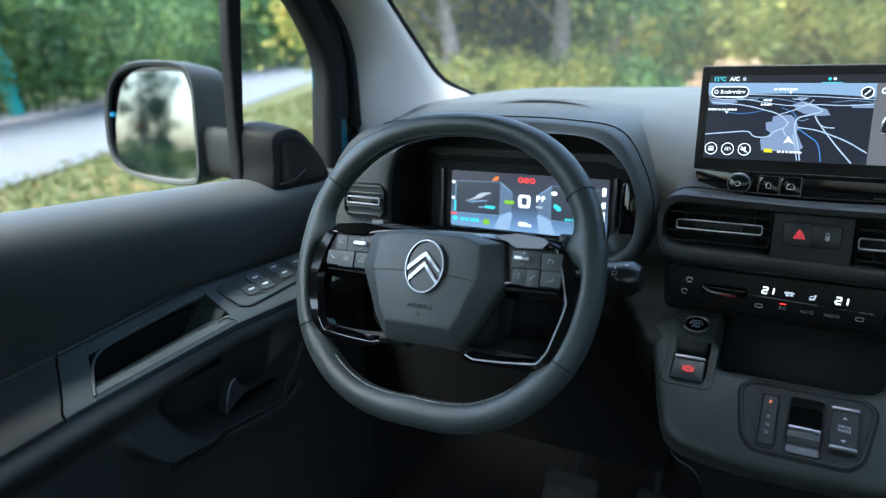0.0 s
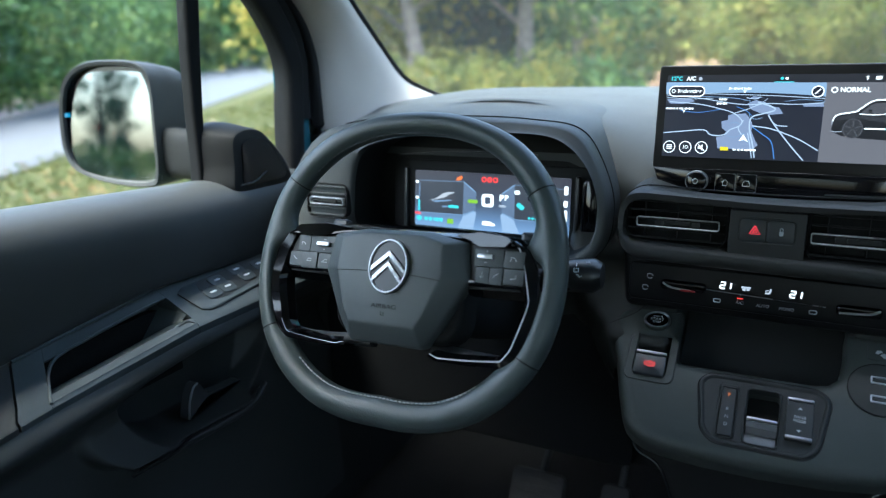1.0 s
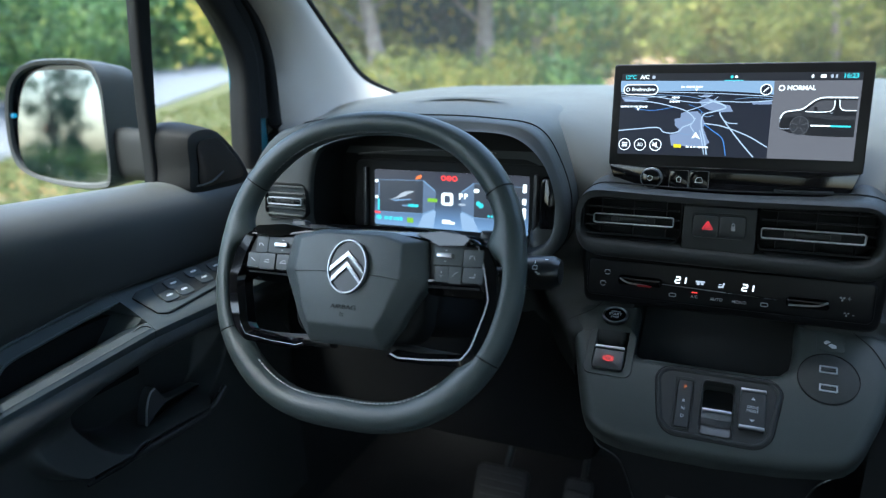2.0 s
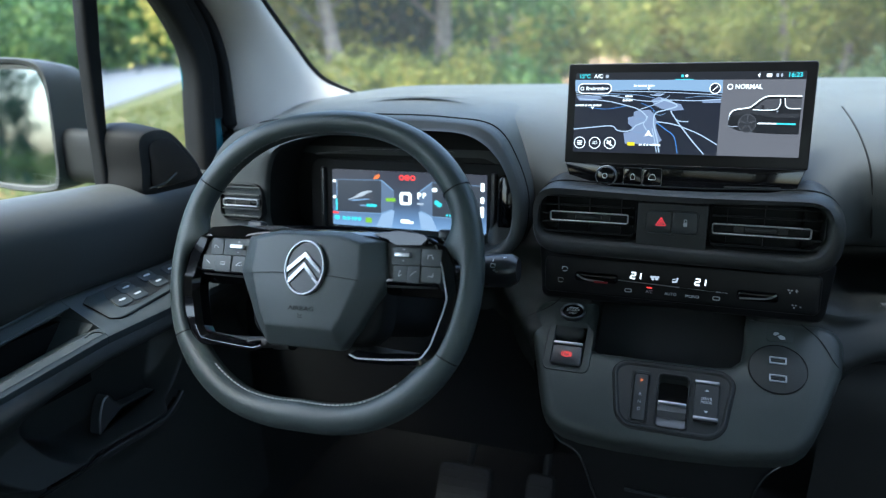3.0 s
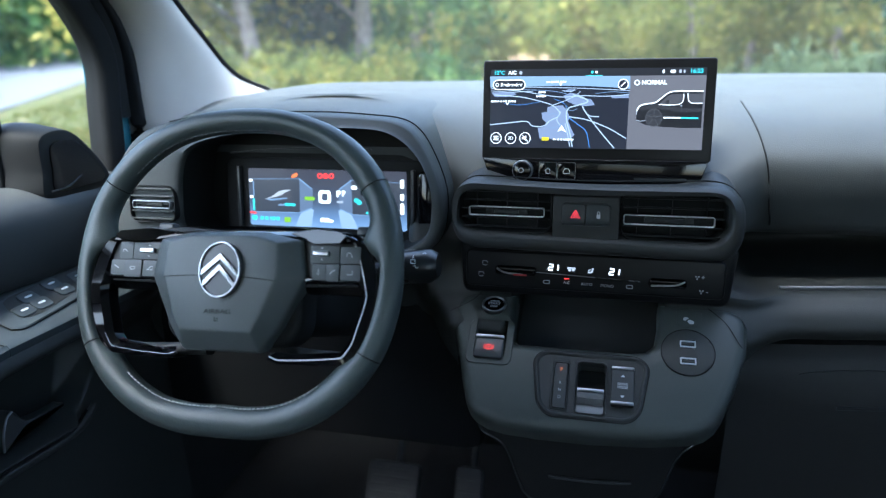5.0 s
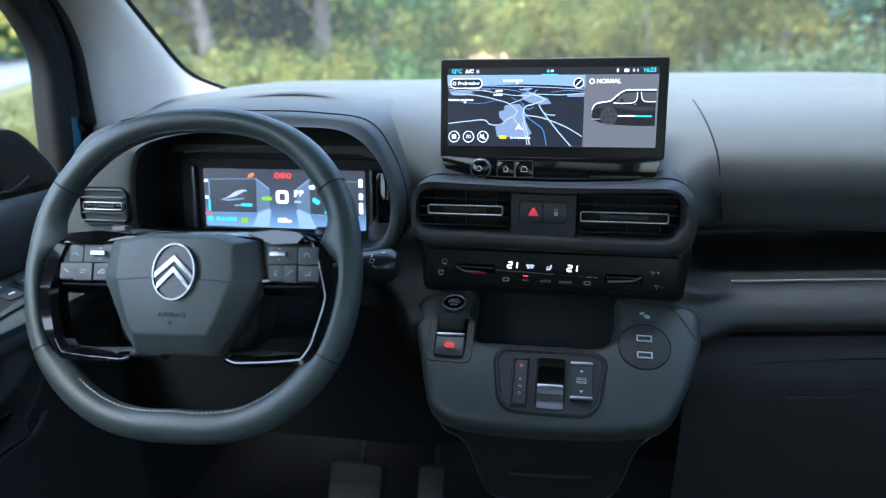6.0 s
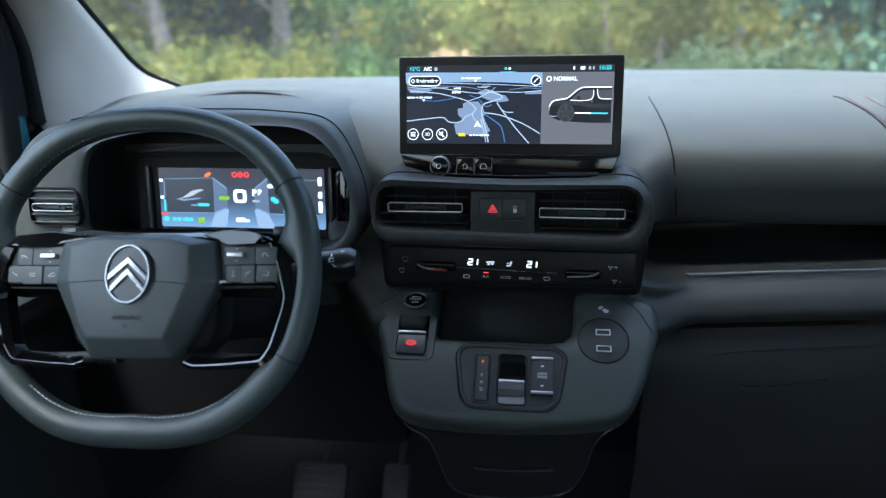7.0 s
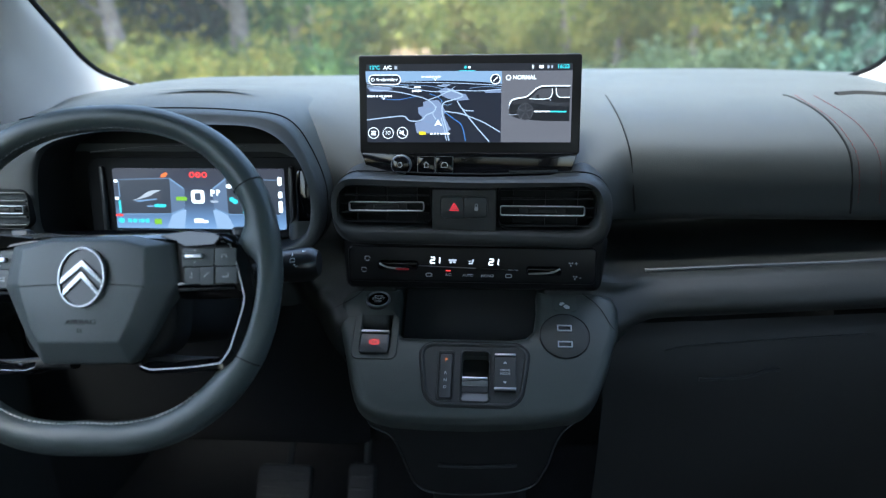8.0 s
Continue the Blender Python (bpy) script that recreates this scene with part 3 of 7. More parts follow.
# unseen panes behind and right; their tints only trim the daylight let in
M_TINT = pane_glass("light_cutting_rear_glass", (0.74, 0.755, 0.75))
# tailgate darkened so that gloss parts mirror a dim rear
M_DIM = pane_glass("light_cutting_tailgate_glass", (0.20, 0.21, 0.21))
# passenger glass darkened to hold back light from the right
M_SHADE = pane_glass("light_cutting_side_glass", (0.20, 0.208, 0.208))
bm = bmesh.new()
loft(bm, [[(0.82, -0.15, 1.20), (0.82, 1.20, 1.20)], [(0.77, -0.15, 1.70), (0.77, 0.80, 1.70)]])
part("side_pane", bm, M_SHADE, body)
for s in (-1, 1):
    bm = bmesh.new()
    loft(bm, [[(s * 0.82, -2.3, 1.20), (s * 0.82, -0.15, 1.20)], [(s * 0.77, -2.3, 1.70), (s * 0.77, -0.15, 1.70)]])
    part("rear_side_pane", bm, M_TINT, body)
bm = bmesh.new()
loft(bm, [[(-0.80, -2.38, 1.20), (0.80, -2.38, 1.20)], [(-0.74, -2.36, 1.76), (0.74, -2.36, 1.76)]])
part("tailgate_pane", bm, M_DIM, body)
part("tailgate_panel", box(bmesh.new(), (0, -2.38, 0.80), (1.66, 0.06, 0.84), 0.01), M_DOOR, body)
part("tailgate_pillar", box(bmesh.new(), (0, -2.36, 1.77), (1.5, 0.06, 0.14), 0.01), M_HEAD, body)


def a_pillar(s, cx):
    """Grey trim between the windscreen and the door, s: -1 left, 1 right."""
    t = thing("a_pillar_trim", "light grey fabric-covered windscreen pillar trim", "pillar trim", group="windscreen pillars")
    bm = bmesh.new()
    ws = spline([(0.600, 1.60, 1.26), (0.690, 1.475, 1.322), (0.718, 1.40, 1.358), (0.714, 1.30, 1.425), (0.700, 1.18, 1.503), (0.660, 0.98, 1.620), (0.600, 0.80, 1.715)], 30)
    ds = spline([(0.775, 1.20, 1.15), (0.772, 1.190, 1.25), (0.770, 1.184, 1.33), (0.770, 1.172, 1.42), (0.766, 1.110, 1.500), (0.745, 0.90, 1.622), (0.700, 0.74, 1.705)], 30)
    rows = []
    for a, b in zip(ws, ds):
        mid = (a + b) / 2
        n = Vector((-0.9, -0.55, -0.1)) * 0.018
        rows.append([Vector((cx + s * p.x, p.y, p.z)) for p in (a + Vector((0.03, 0.02, 0.02)), a, a * 0.72 + b * 0.28 + n, mid + n * 1.25, a * 0.25 + b * 0.75 + n, b, b + Vector((0.04, 0.0, 0.0)))])
    loft(bm, rows, flip=s > 0)
    sub = part("trim_panel", bm, M_PILLAR, t, angle=70)
    bm = bmesh.new()
    sweep(bm, [Vector((cx + s * p.x, p.y, p.z)) + Vector((s * 0.008, 0.012, 0.008)) for p in ws], circle(0.005, 8))
    part("windscreen_seal", bm, M_RUBBER_SHADE, t)
    return t


a_pillar(-1, 0.0)
a_pillar(1, -0.025)

# windscreen
scr = thing("windscreen", "clear laminated windscreen with dark border", "windscreen", kind="structure")
bm = bmesh.new()
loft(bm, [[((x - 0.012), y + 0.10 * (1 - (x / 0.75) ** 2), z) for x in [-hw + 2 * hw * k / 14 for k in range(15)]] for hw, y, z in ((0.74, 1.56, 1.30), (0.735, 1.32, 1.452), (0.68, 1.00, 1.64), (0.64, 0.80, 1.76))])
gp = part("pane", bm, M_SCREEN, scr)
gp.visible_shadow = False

# ---- front door with its window frame ----
door = thing("front_door", "closed dark grey plastic front door with armrest and window switches", "car door")


def belt(y):
    return 1.236 + (0.70 - y) * 0.05


def edge_z(y):
    return 1.063 - 0.105 * max(0.0, 0.75 - y)


YS = [-0.10 + 1.22 * k / 60 for k in range(61)]
bm = bmesh.new()
rows = []
for y in YS:
    b = belt(y)
    prof = spline([(-0.815, y, b - 0.03), (-0.812, y, b - 0.004), (-0.795, y, b + 0.002), (-0.770, y, b - 0.003), (-0.748, y, b - 0.018), (-0.738, y, b - 0.045), (-0.740, y, b - 0.085), (-0.750, y, b - 0.125), (-0.762, y, edge_z(y) + 0.036)], 26)
    rows.append(prof)
loft(bm, rows)
part("upper_panel", bm, M_DOOR, door, "smooth padded upper door panel")


def slope(y, f, lift=0.0):
    """A point on the armrest's slanted top: f 0 at the wall, 1 at the edge."""
    y += 0.042 * (1 - f) * (1 - step(0.60, 0.76, y))
    z = edge_z(y)
    return Vector((-0.760 + 0.070 * f + 0.5 * lift, y, z + 0.036 * (1 - f) + 0.85 * lift))


def armrest_block(name, y0, y1, f0, f1, material, depth=0.06, n=14, label=""):
    bm = bmesh.new()
    rows = []
    for k in range(n):
        y = y0 + (y1 - y0) * k / (n - 1)
        q = k / (n - 1)
        a, b = f0[0] + (f0[1] - f0[0]) * q, f1[0] + (f1[1] - f1[0]) * q
        pts = [slope(y, a + (b - a) * j / 5) for j in range(6)]
        if b >= 1:
            e = pts[-1]
            pts[-1] = e + Vector((-0.003, 0, 0.001))
            pts += [e + Vector((0.001, 0, -0.004)), e + Vector((0.001, 0, -0.010))]
        low = [pts[-1] + Vector((-0.004, 0, -depth)), pts[0] + Vector((-0.03, 0, -depth))]
        rows.append(pts + low)
    loft(bm, rows, close_u=True, cap0=True, cap1=True)
    return part(name, bm, material, door, label)


armrest_block("armrest_front", 0.752, 1.10, (0, 0), (1.08, 1.12), M_ARM, 0.010)
armrest_block("armrest_rear", 0.500, 0.537, (0, 0), (1, 1), M_ARM, 0.010)
armrest_block("armrest_pad", -0.10, 0.497, (0, 0), (1, 1), M_DARK, 0.010)
armrest_block("grip_rail", 0.5375, 0.7515, (0.85, 0.905), (1, 1.08), M_ARM, 0.010)
armrest_block("armrest_back", 0.5375, 0.7515, (0, 0), (0.27, 0.255), M_ARM, 0.004)
bar("pocket_lip", [slope(0.537, 0.98, 0.0003), slope(0.538, 0.68, 0.0006), slope(0.540, 0.50, 0.0006), slope(0.547, 0.355, 0.0006), slope(0.563, 0.285, 0.0006), slope(0.60, 0.270, 0.0006), slope(0.67, 0.256, 0.0006), slope(0.735, 0.262, 0.0003)], 0.0035, 0.0035, M_ARM, door, 60)
bar("armrest_edge", [slope(0.50, 0.02, 0.002), slope(0.66, 0.0, 0.002), slope(0.755, -0.02, 0.003), slope(0.85, -0.02, 0.003), slope(1.05, -0.02, 0.003)], 0.004, 0.004, M_ARM, door, 40)
bm = bmesh.new()
loft(bm, [[(-0.775, y, z), (-0.755, y, z - 0.003), (-0.735 + 0.39 * max(0.0, z - 1.0), y, z - 0.006)] for y, z in [(0.660 + 0.091 * k / 16, 1.000 + 0.077 * (k / 16) ** 1.4) for k in range(17)]])
part("pocket_ramp", bm, M_ARM, door, angle=80)
# pocket inside coloured near-black to stand for its shade
part("pocket_floor", box(bmesh.new(), (-0.772, 0.64, 0.985), (0.05, 0.26, 0.02)), M_RUBBER_SHADE, door)
part("pocket_wall", box(bmesh.new(), (-0.764, 0.64, 1.02), (0.012, 0.24, 0.10)), M_RUBBER_SHADE, door)

# lower panel with a hollow for the release lever and a bottle bin
bm = bmesh.new()
rows = []


def bin_rim(y):
    """The lower edge of the door's moulded recess rises at its front end."""
    return 0.892 - 0.052 * (y - 0.638) + 9.0 * max(0.0, y - 0.855) ** 2


PANEL_Y = [-0.10 + 0.64 * k / 40 for k in range(40)] + [0.54 + 0.44 * k / 240 for k in range(240)] + [0.98 + 0.14 * k / 10 for k in range(11)]
PANEL_F = [0.09 * k / 24 for k in range(24)] + [0.09 + 0.33 * k / 170 for k in range(170)] + [0.42 + 0.58 * k / 20 for k in range(21)]
for y in PANEL_Y:
    r = []
    for f in PANEL_F:
        z = edge_z(y) - 0.010 - 0.47 * f
        x = -0.690 + 0.010 * math.sin(math.pi * min(1.0, f / 0.10)) - 0.053 * step(0.04, 0.19, f) + 0.012 * step(0.5, 1.0, f)
        rim = bin_rim(y)
        above = step(rim - 0.008, rim + 0.004, z)
        roof = 1 - step(edge_z(y) - 0.075, edge_z(y) - 0.035, z)
        round_ = 1 - step(0.084, 0.102, math.hypot(y - 0.745, z - 0.985)) if y < 0.745 else step(0.883 - 0.035 * (y - 0.745), 0.901 - 0.035 * (y - 0.745), z)
        hollow = round_ * (1 - step(0.90, 0.95, y - 0.35 * (z - 0.90))) * roof * above
        left = 0.590 + 0.040 * max(0.0, (0.948 - z) / 0.055) ** 2
        ledge = step(left - 0.008, left + 0.010, y) * above * (1 - step(0.90, 0.94, y))
        x += 0.040 * ledge * max(0.0, min(1.0, (0.975 - z) / 0.083)) * (1 - hollow) - 0.050 * hollow
        r.append((x, y, z))
    rows.append(r)
loft(bm, rows)
part("lower_panel", bm, M_DOORLOW, door, "lower door panel with hollow for the lever", angle=60)
bar("bin_seam", [(-0.704 - 0.02 * step(0.70, 0.76, y), y, bin_rim(y) - 0.003) for y in (0.632, 0.65, 0.70, 0.76, 0.82, 0.87, 0.895)], 0.004, 0.004, M_SEAM, door, 40)
bar("bin_edge", [(-0.722, y, bin_rim(y) - 0.012) for y in (0.66, 0.72, 0.78, 0.84, 0.88, 0.91)], 0.010, 0.010, M_DOOR, door, 40)
LX = Matrix(((0, 0, 1, -0.738), (1, 0, 0, 0), (0, 1, 0, 0), (0, 0, 0, 1)))
blade = [(p.x, p.y) for p in spline([(0.757, 0.900, 0), (0.762, 0.925, 0), (0.771, 0.944, 0), (0.781, 0.949, 0), (0.790, 0.936, 0), (0.800, 0.926, 0), (0.830, 0.920, 0), (0.862, 0.918, 0), (0.863, 0.914, 0), (0.83, 0.914, 0), (0.797, 0.917, 0), (0.772, 0.904, 0)], 60, closed=True)]
part("release_lever", slab(bmesh.new(), LX, blade[::-1], -0.012, 0.006, 0.003), mat("satin_grey_lever", (0.07, 0.074, 0.077), 0.36, 0.3, noise_scale=500, vary=0.05), door, "satin grey door release lever")
bm = bmesh.new()
sweep(bm, [LX @ Vector((p.x, p.y, 0.005)) for p in spline([(0.757, 0.901, 0), (0.7615, 0.925, 0), (0.7705, 0.944, 0), (0.780, 0.949, 0)], 14)], circle(0.0016, 6))
part("lever_edge", bm, M_CHROME, door, "bright lever edge")

# window switches on the armrest
sw = thing("window_switch_panel", "dark window and mirror switch panel set in the armrest", "switch panel")


def on_arm(y, f, lift=0.0):
    return slope(y, f, lift)


bm = bmesh.new()
out = []
for y, f in [(0.770, 0.30), (0.784, 0.20), (0.95, 0.10), (1.02, 0.12), (1.02, 0.70), (0.8976, 0.82), (0.80, 0.92), (0.787, 0.91), (0.776, 0.82)]:
    out.append((y, f))
loft(bm, [[on_arm(y, f, -0.004) for y, f in out], [on_arm(y, f, 0.0025) for y, f in out], [on_arm(0.885 + (y - 0.885) * 0.975, 0.47 + (f - 0.47) * 0.95, 0.004) for y, f in out]], close_u=True, cap1=True)
part("panel", bm, M_ARM, sw)
bm = bmesh.new()
sweep(bm, [on_arm(y, f, 0.0012) for y, f in out], circle(0.0008, 5), closed=True)
part("panel_gap", bm, M_SEAM, sw)
bm = bmesh.new()
well = [(0.801, 0.62), (0.800, 0.42), (0.806, 0.26), (0.818, 0.20), (0.945, 0.12), (0.955, 0.18), (0.955, 0.46), (0.905, 0.66), (0.830, 0.80), (0.808, 0.76)]
loft(bm, [[on_arm(y, f, 0.001) for y, f in well], [on_arm(y, f, 0.0046) for y, f in well]], close_u=True, cap1=True)
part("key_well", bm, M_PLASTIC, sw, "dark well round the keys")
for y, f in ((0.813, 0.600), (0.838, 0.370), (0.842, 0.600), (0.885, 0.290), (0.890, 0.520), (0.93, 0.36)):
    bm = bmesh.new()
    long = 0.0120
    loft(bm, [[on_arm(y + a * long * k, f + b * 0.118 * k, 0.003 + h) for a, b in rounded(2, 2, 0.5, 3)] for h, k in ((0.0, 1.16), (0.0026, 1.15), (0.0034, 1.10), (0.0037, 1.00))], close_u=True, cap1=True)
    key = part("switch", bm, M_ARM, sw)
    bm = bmesh.new()
    loft(bm, [[on_arm(y + a * 0.0060, f + b * 0.022, 0.0069 + h) for a, b in rounded(2, 2, 0.6, 2)] for h in (0.0, 0.0005)], close_u=True, cap1=True)
    part("icon", bm, M_ICON, key)
bar("seam", [on_arm(0.726, 0.935, 0.0008), on_arm(0.737, 0.925, 0.0008), on_arm(0.744, 0.960, 0.0008), on_arm(0.748, 1.04, 0.0008)], 0.0010, 0.0010, M_SEAM, sw, 24)

# window frame: upright post, curved sash, seals, panes
frame_path = [(-0.800, 1.108, 1.16), (-0.802, 1.121, 1.30), (-0.800, 1.124, 1.40), (-0.796, 1.085, 1.470), (-0.780, 1.005, 1.535), (-0.745, 0.85, 1.630), (-0.70, 0.70, 1.70)]
bar("window_sash", frame_path, 0.05, 0.040, M_RUBBER_SHADE, door, 50, "black window frame", up=(0.2, 0.8, 0.5))
bar("glass_seal", [(x + 0.020, y - 0.006, z - 0.004) for x, y, z in frame_path], 0.006, 0.010, M_SEAM, door, 50, up=(0.2, 0.8, 0.5))
bar("body_flange", [(-0.803, 1.158, 1.16), (-0.803, 1.163, 1.26), (-0.804, 1.163, 1.33), (-0.808, 1.158, 1.38)], 0.016, 0.02, M_TEAL, door, 40, "teal painted door flange", up=(0.2, 0.8, 0.5))
part("flange_plate", box(bmesh.new(), (-0.818, 1.165, 1.24), (0.006, 0.11, 0.34)), M_TEAL, door)
bar("flange_cover", [(-0.800, 1.154, 1.30), (-0.801, 1.155, 1.36), (-0.799, 1.150, 1.41), (-0.792, 1.110, 1.490), (-0.765, 0.975, 1.585), (-0.70, 0.74, 1.70)], 0.034, 0.028, M_RUBBER_SHADE, door, 40, "black rubber frame cover", up=(0.2, 0.8, 0.5))
bar("door_seal", [(-0.786, 1.178, 1.16), (-0.786, 1.183, 1.30), (-0.784, 1.170, 1.42), (-0.778, 1.105, 1.510), (-0.752, 0.93, 1.610), (-0.70, 0.74, 1.70)], 0.026, 0.024, M_RUBBER_SHADE, door, 40, "rubber door seal")
bm = bmesh.new()
loft(bm, [[(x + a * 0.011, y + b * w, z) for a, b in rounded(2, 2, 0.5, 3)] for x, y, w, z in ((-0.803, 0.893, 0.007, 1.19), (-0.802, 0.895, 0.008, 1.26), (-0.801, 0.897, 0.011, 1.33), (-0.797, 0.899, 0.0135, 1.42), (-0.790, 0.900, 0.0145, 1.50), (-0.775, 0.905, 0.015, 1.58))], close_u=True, cap0=True, cap1=True)
part("quarter_post", bm, M_RUBBER_SHADE, door, "black upright window post")
bm = bmesh.new()
loft(bm, [[(-0.806, -0.10, 1.20), (-0.806, 1.10, 1.20)], [(-0.798, -0.10, 1.42), (-0.798, 1.11, 1.42)], [(-0.75, -0.10, 1.66), (-0.75, 0.84, 1.64)]])
gp = part("window_pane", bm, M_GLASS, door)
gp.visible_shadow = False
bar("belt_seal", [(-0.803, y, belt(y) - 0.006) for y in (-0.1, 0.3, 0.6, 0.89)], 0.012, 0.012, M_RUBBER_SHADE, door, 20)
# mirror sail
sail = [(0.894, 1.200), (0.893, 1.250), (0.894, 1.290), (0.905, 1.307), (0.937, 1.313), (0.972, 1.306), (1.008, 1.276), (1.046, 1.228), (1.048, 1.200), (0.97, 1.196)]
sp = [(p.x, p.y) for p in spline([(*p, 0) for p in sail], 60, closed=True)]
sp = sp[::-1]
m = Matrix(((0, 0, 1, -0.80), (1, 0, 0, 0), (0, 1, 0, 0), (0, 0, 0, 1)))
mid = (0.968, 1.245)


def sail_row(k, w, dy=0.0):
    return [m @ Vector((mid[0] + (u - mid[0]) * k + dy, mid[1] + (v - mid[1]) * k, w)) for u, v in sp]


part("mirror_sail", loft(bmesh.new(), [sail_row(1.0, -0.01), sail_row(1.0, 0.004), sail_row(0.985, 0.010, 0.001), sail_row(0.86, 0.044, 0.010), sail_row(0.82, 0.050, 0.012), sail_row(0.74, 0.052, 0.013)], close_u=True, cap1=True), M_SLAT, door, "black corner trim behind the wing mirror", angle=30)
part("sail_pad", loft(bmesh.new(), [sail_row(0.62, 0.051, 0.012), sail_row(0.62, 0.0545, 0.012), sail_row(0.58, 0.0550, 0.012)], close_u=True, cap1=True), M_GLOSS, door, angle=30)
bar("sail_glint", [m @ Vector((0.925, 1.218, 0.055)), m @ Vector((0.955, 1.220, 0.056)), m @ Vector((0.985, 1.232, 0.055))], 0.003, 0.002, M_SATIN, door, 12)

# wing mirror outside
mir = thing("wing_mirror", "black-framed wing mirror outside the driver's window", "mirror")
mm = face(-1.125, 1.000, 1.300, 3, 20)
head = [(-0.097, -0.010), (-0.094, 0.028), (-0.084, 0.069), (-0.063, 0.095), (-0.027, 0.110), (0.025, 0.112), (0.062, 0.108), (0.083, 0.096), (0.093, 0.070), (0.095, 0.015), (0.094, -0.048), (0.090, -0.108), (0.070, -0.121), (0.012, -0.118), (-0.052, -0.102), (-0.085, -0.080), (-0.096, -0.047)]
head = head[::-1]
pane = [(-0.075, -0.026), (-0.073, 0.001), (-0.060, 0.053), (-0.042, 0.081), (-0.017, 0.092), (0.057, 0.091), (0.070, 0.082), (0.078, 0.052), (0.079, -0.005), (0.078, -0.074), (0.075, -0.108), (0.058, -0.112), (-0.010, -0.104), (-0.062, -0.085), (-0.076, -0.053)]
pane = pane[::-1]


def head_row(o, scale, w, dx=0.0, dz=0.0):
    return [mm @ Vector((p.x * scale + dx, p.y * scale + dz, w)) for p in spline([(*q, 0) for q in o], 90, closed=True)]


bm = bmesh.new()
loft(bm, [head_row(head, 0.90, -0.004), head_row(head, 0.92, 0.004), head_row(head, 0.975, 0.006), head_row(head, 1.0, 0.0), head_row(head, 1.0, -0.012), head_row(head, 0.985, -0.04, 0.012), head_row(head, 0.93, -0.08, 0.030), head_row(head, 0.80, -0.11, 0.045), head_row(head, 0.5, -0.13, 0.05)], close_u=True, cap1=True)
part("housing", bm, M_PLASTIC, mir, "black mirror housing")
bm = bmesh.new()
loft(bm, [head_row(head, 0.91, -0.006), head_row(head, 0.905, -0.0135)], close_u=True, cap1=True)
part("inner_bezel", bm, M_GLOSS, mir)
gm = face(*(mm @ Vector((0.004, 0, -0.004))), 3.85, 25)
bm = bmesh.new()
bm.faces.new([bm.verts.new(gm @ Vector((p.x - 0.004, p.y, 0))) for p in spline([(*q, 0) for q in pane], 80, closed=True)])
part("mirror_glass", bm, M_MIRROR, mir, "silvered mirror glass")
bm = bmesh.new()
loft(bm, [[Vector((x, y + a * 0.024, z + b * (h / 2))) for a, b in rounded(2, 2, 0.6, 4)] for x, y, z, h in ((-1.04, 1.065, 1.240, 0.095), (-0.97, 1.055, 1.238, 0.09), (-0.89, 1.035, 1.238, 0.078), (-0.81, 1.01, 1.240, 0.075))], close_u=True, cap0=True, cap1=True)
part("arm", bm, M_SLAT, mir)
part("blind_spot_lamp", slab(bmesh.new(), mm, oval(0.003, 0.004, 12, -0.084, 0.014), -0.010, 0.000), glow("lit_blue_dot", (0.02, 0.26, 0.50), 0.16), mir)


# ---- dashboard ----
dash = thing("dashboard", "dark grey moulded dashboard with binnacle and padded passenger side", "dashboard")
PASSENGER = [(1.60, 1.345), (1.45, 1.343), (1.32, 1.330), (1.25, 1.319), (1.165, 1.303), (1.114, 1.282), (1.083, 1.250), (1.085, 1.200), (1.115, 1.155), (1.250, 1.138), (1.260, 1.102), (1.085, 1.096), (1.042, 1.082), (1.022, 1.056), (1.040, 1.036), (1.10, 1.018)]
CENTRE = [(1.60, 1.345), (1.45, 1.345), (1.32, 1.336), (1.25, 1.325), (1.17, 1.302), (1.10, 1.262), (1.05, 1.225), (1.025, 1.19), (1.02, 1.165), (1.02, 1.15), (1.02, 1.13), (1.02, 1.112), (1.03, 1.10), (1.12, 1.09), (1.14, 1.04), (1.15, 0.98)]
DRIVER = [(1.60, 1.335), (1.45, 1.342), (1.32, 1.340), (1.25, 1.334), (1.17, 1.325), (1.09, 1.312), (1.06, 1.27), (1.07, 1.23), (1.08, 1.20), (1.10, 1.16), (1.10, 1.13), (1.08, 1.09), (1.075, 1.05), (1.085, 1.00), (1.10, 0.94), (1.15, 0.88)]


WING = [(1.60, 1.345), (1.45, 1.345), (1.32, 1.336), (1.25, 1.325), (1.17, 1.302), (1.10, 1.262), (1.05, 1.225), (1.025, 1.19), (1.02, 1.165), (1.02, 1.15), (1.020, 1.13), (1.017, 1.105), (1.007, 1.0785), (0.987, 1.0615), (0.966, 1.0425), (0.985, 0.995)]


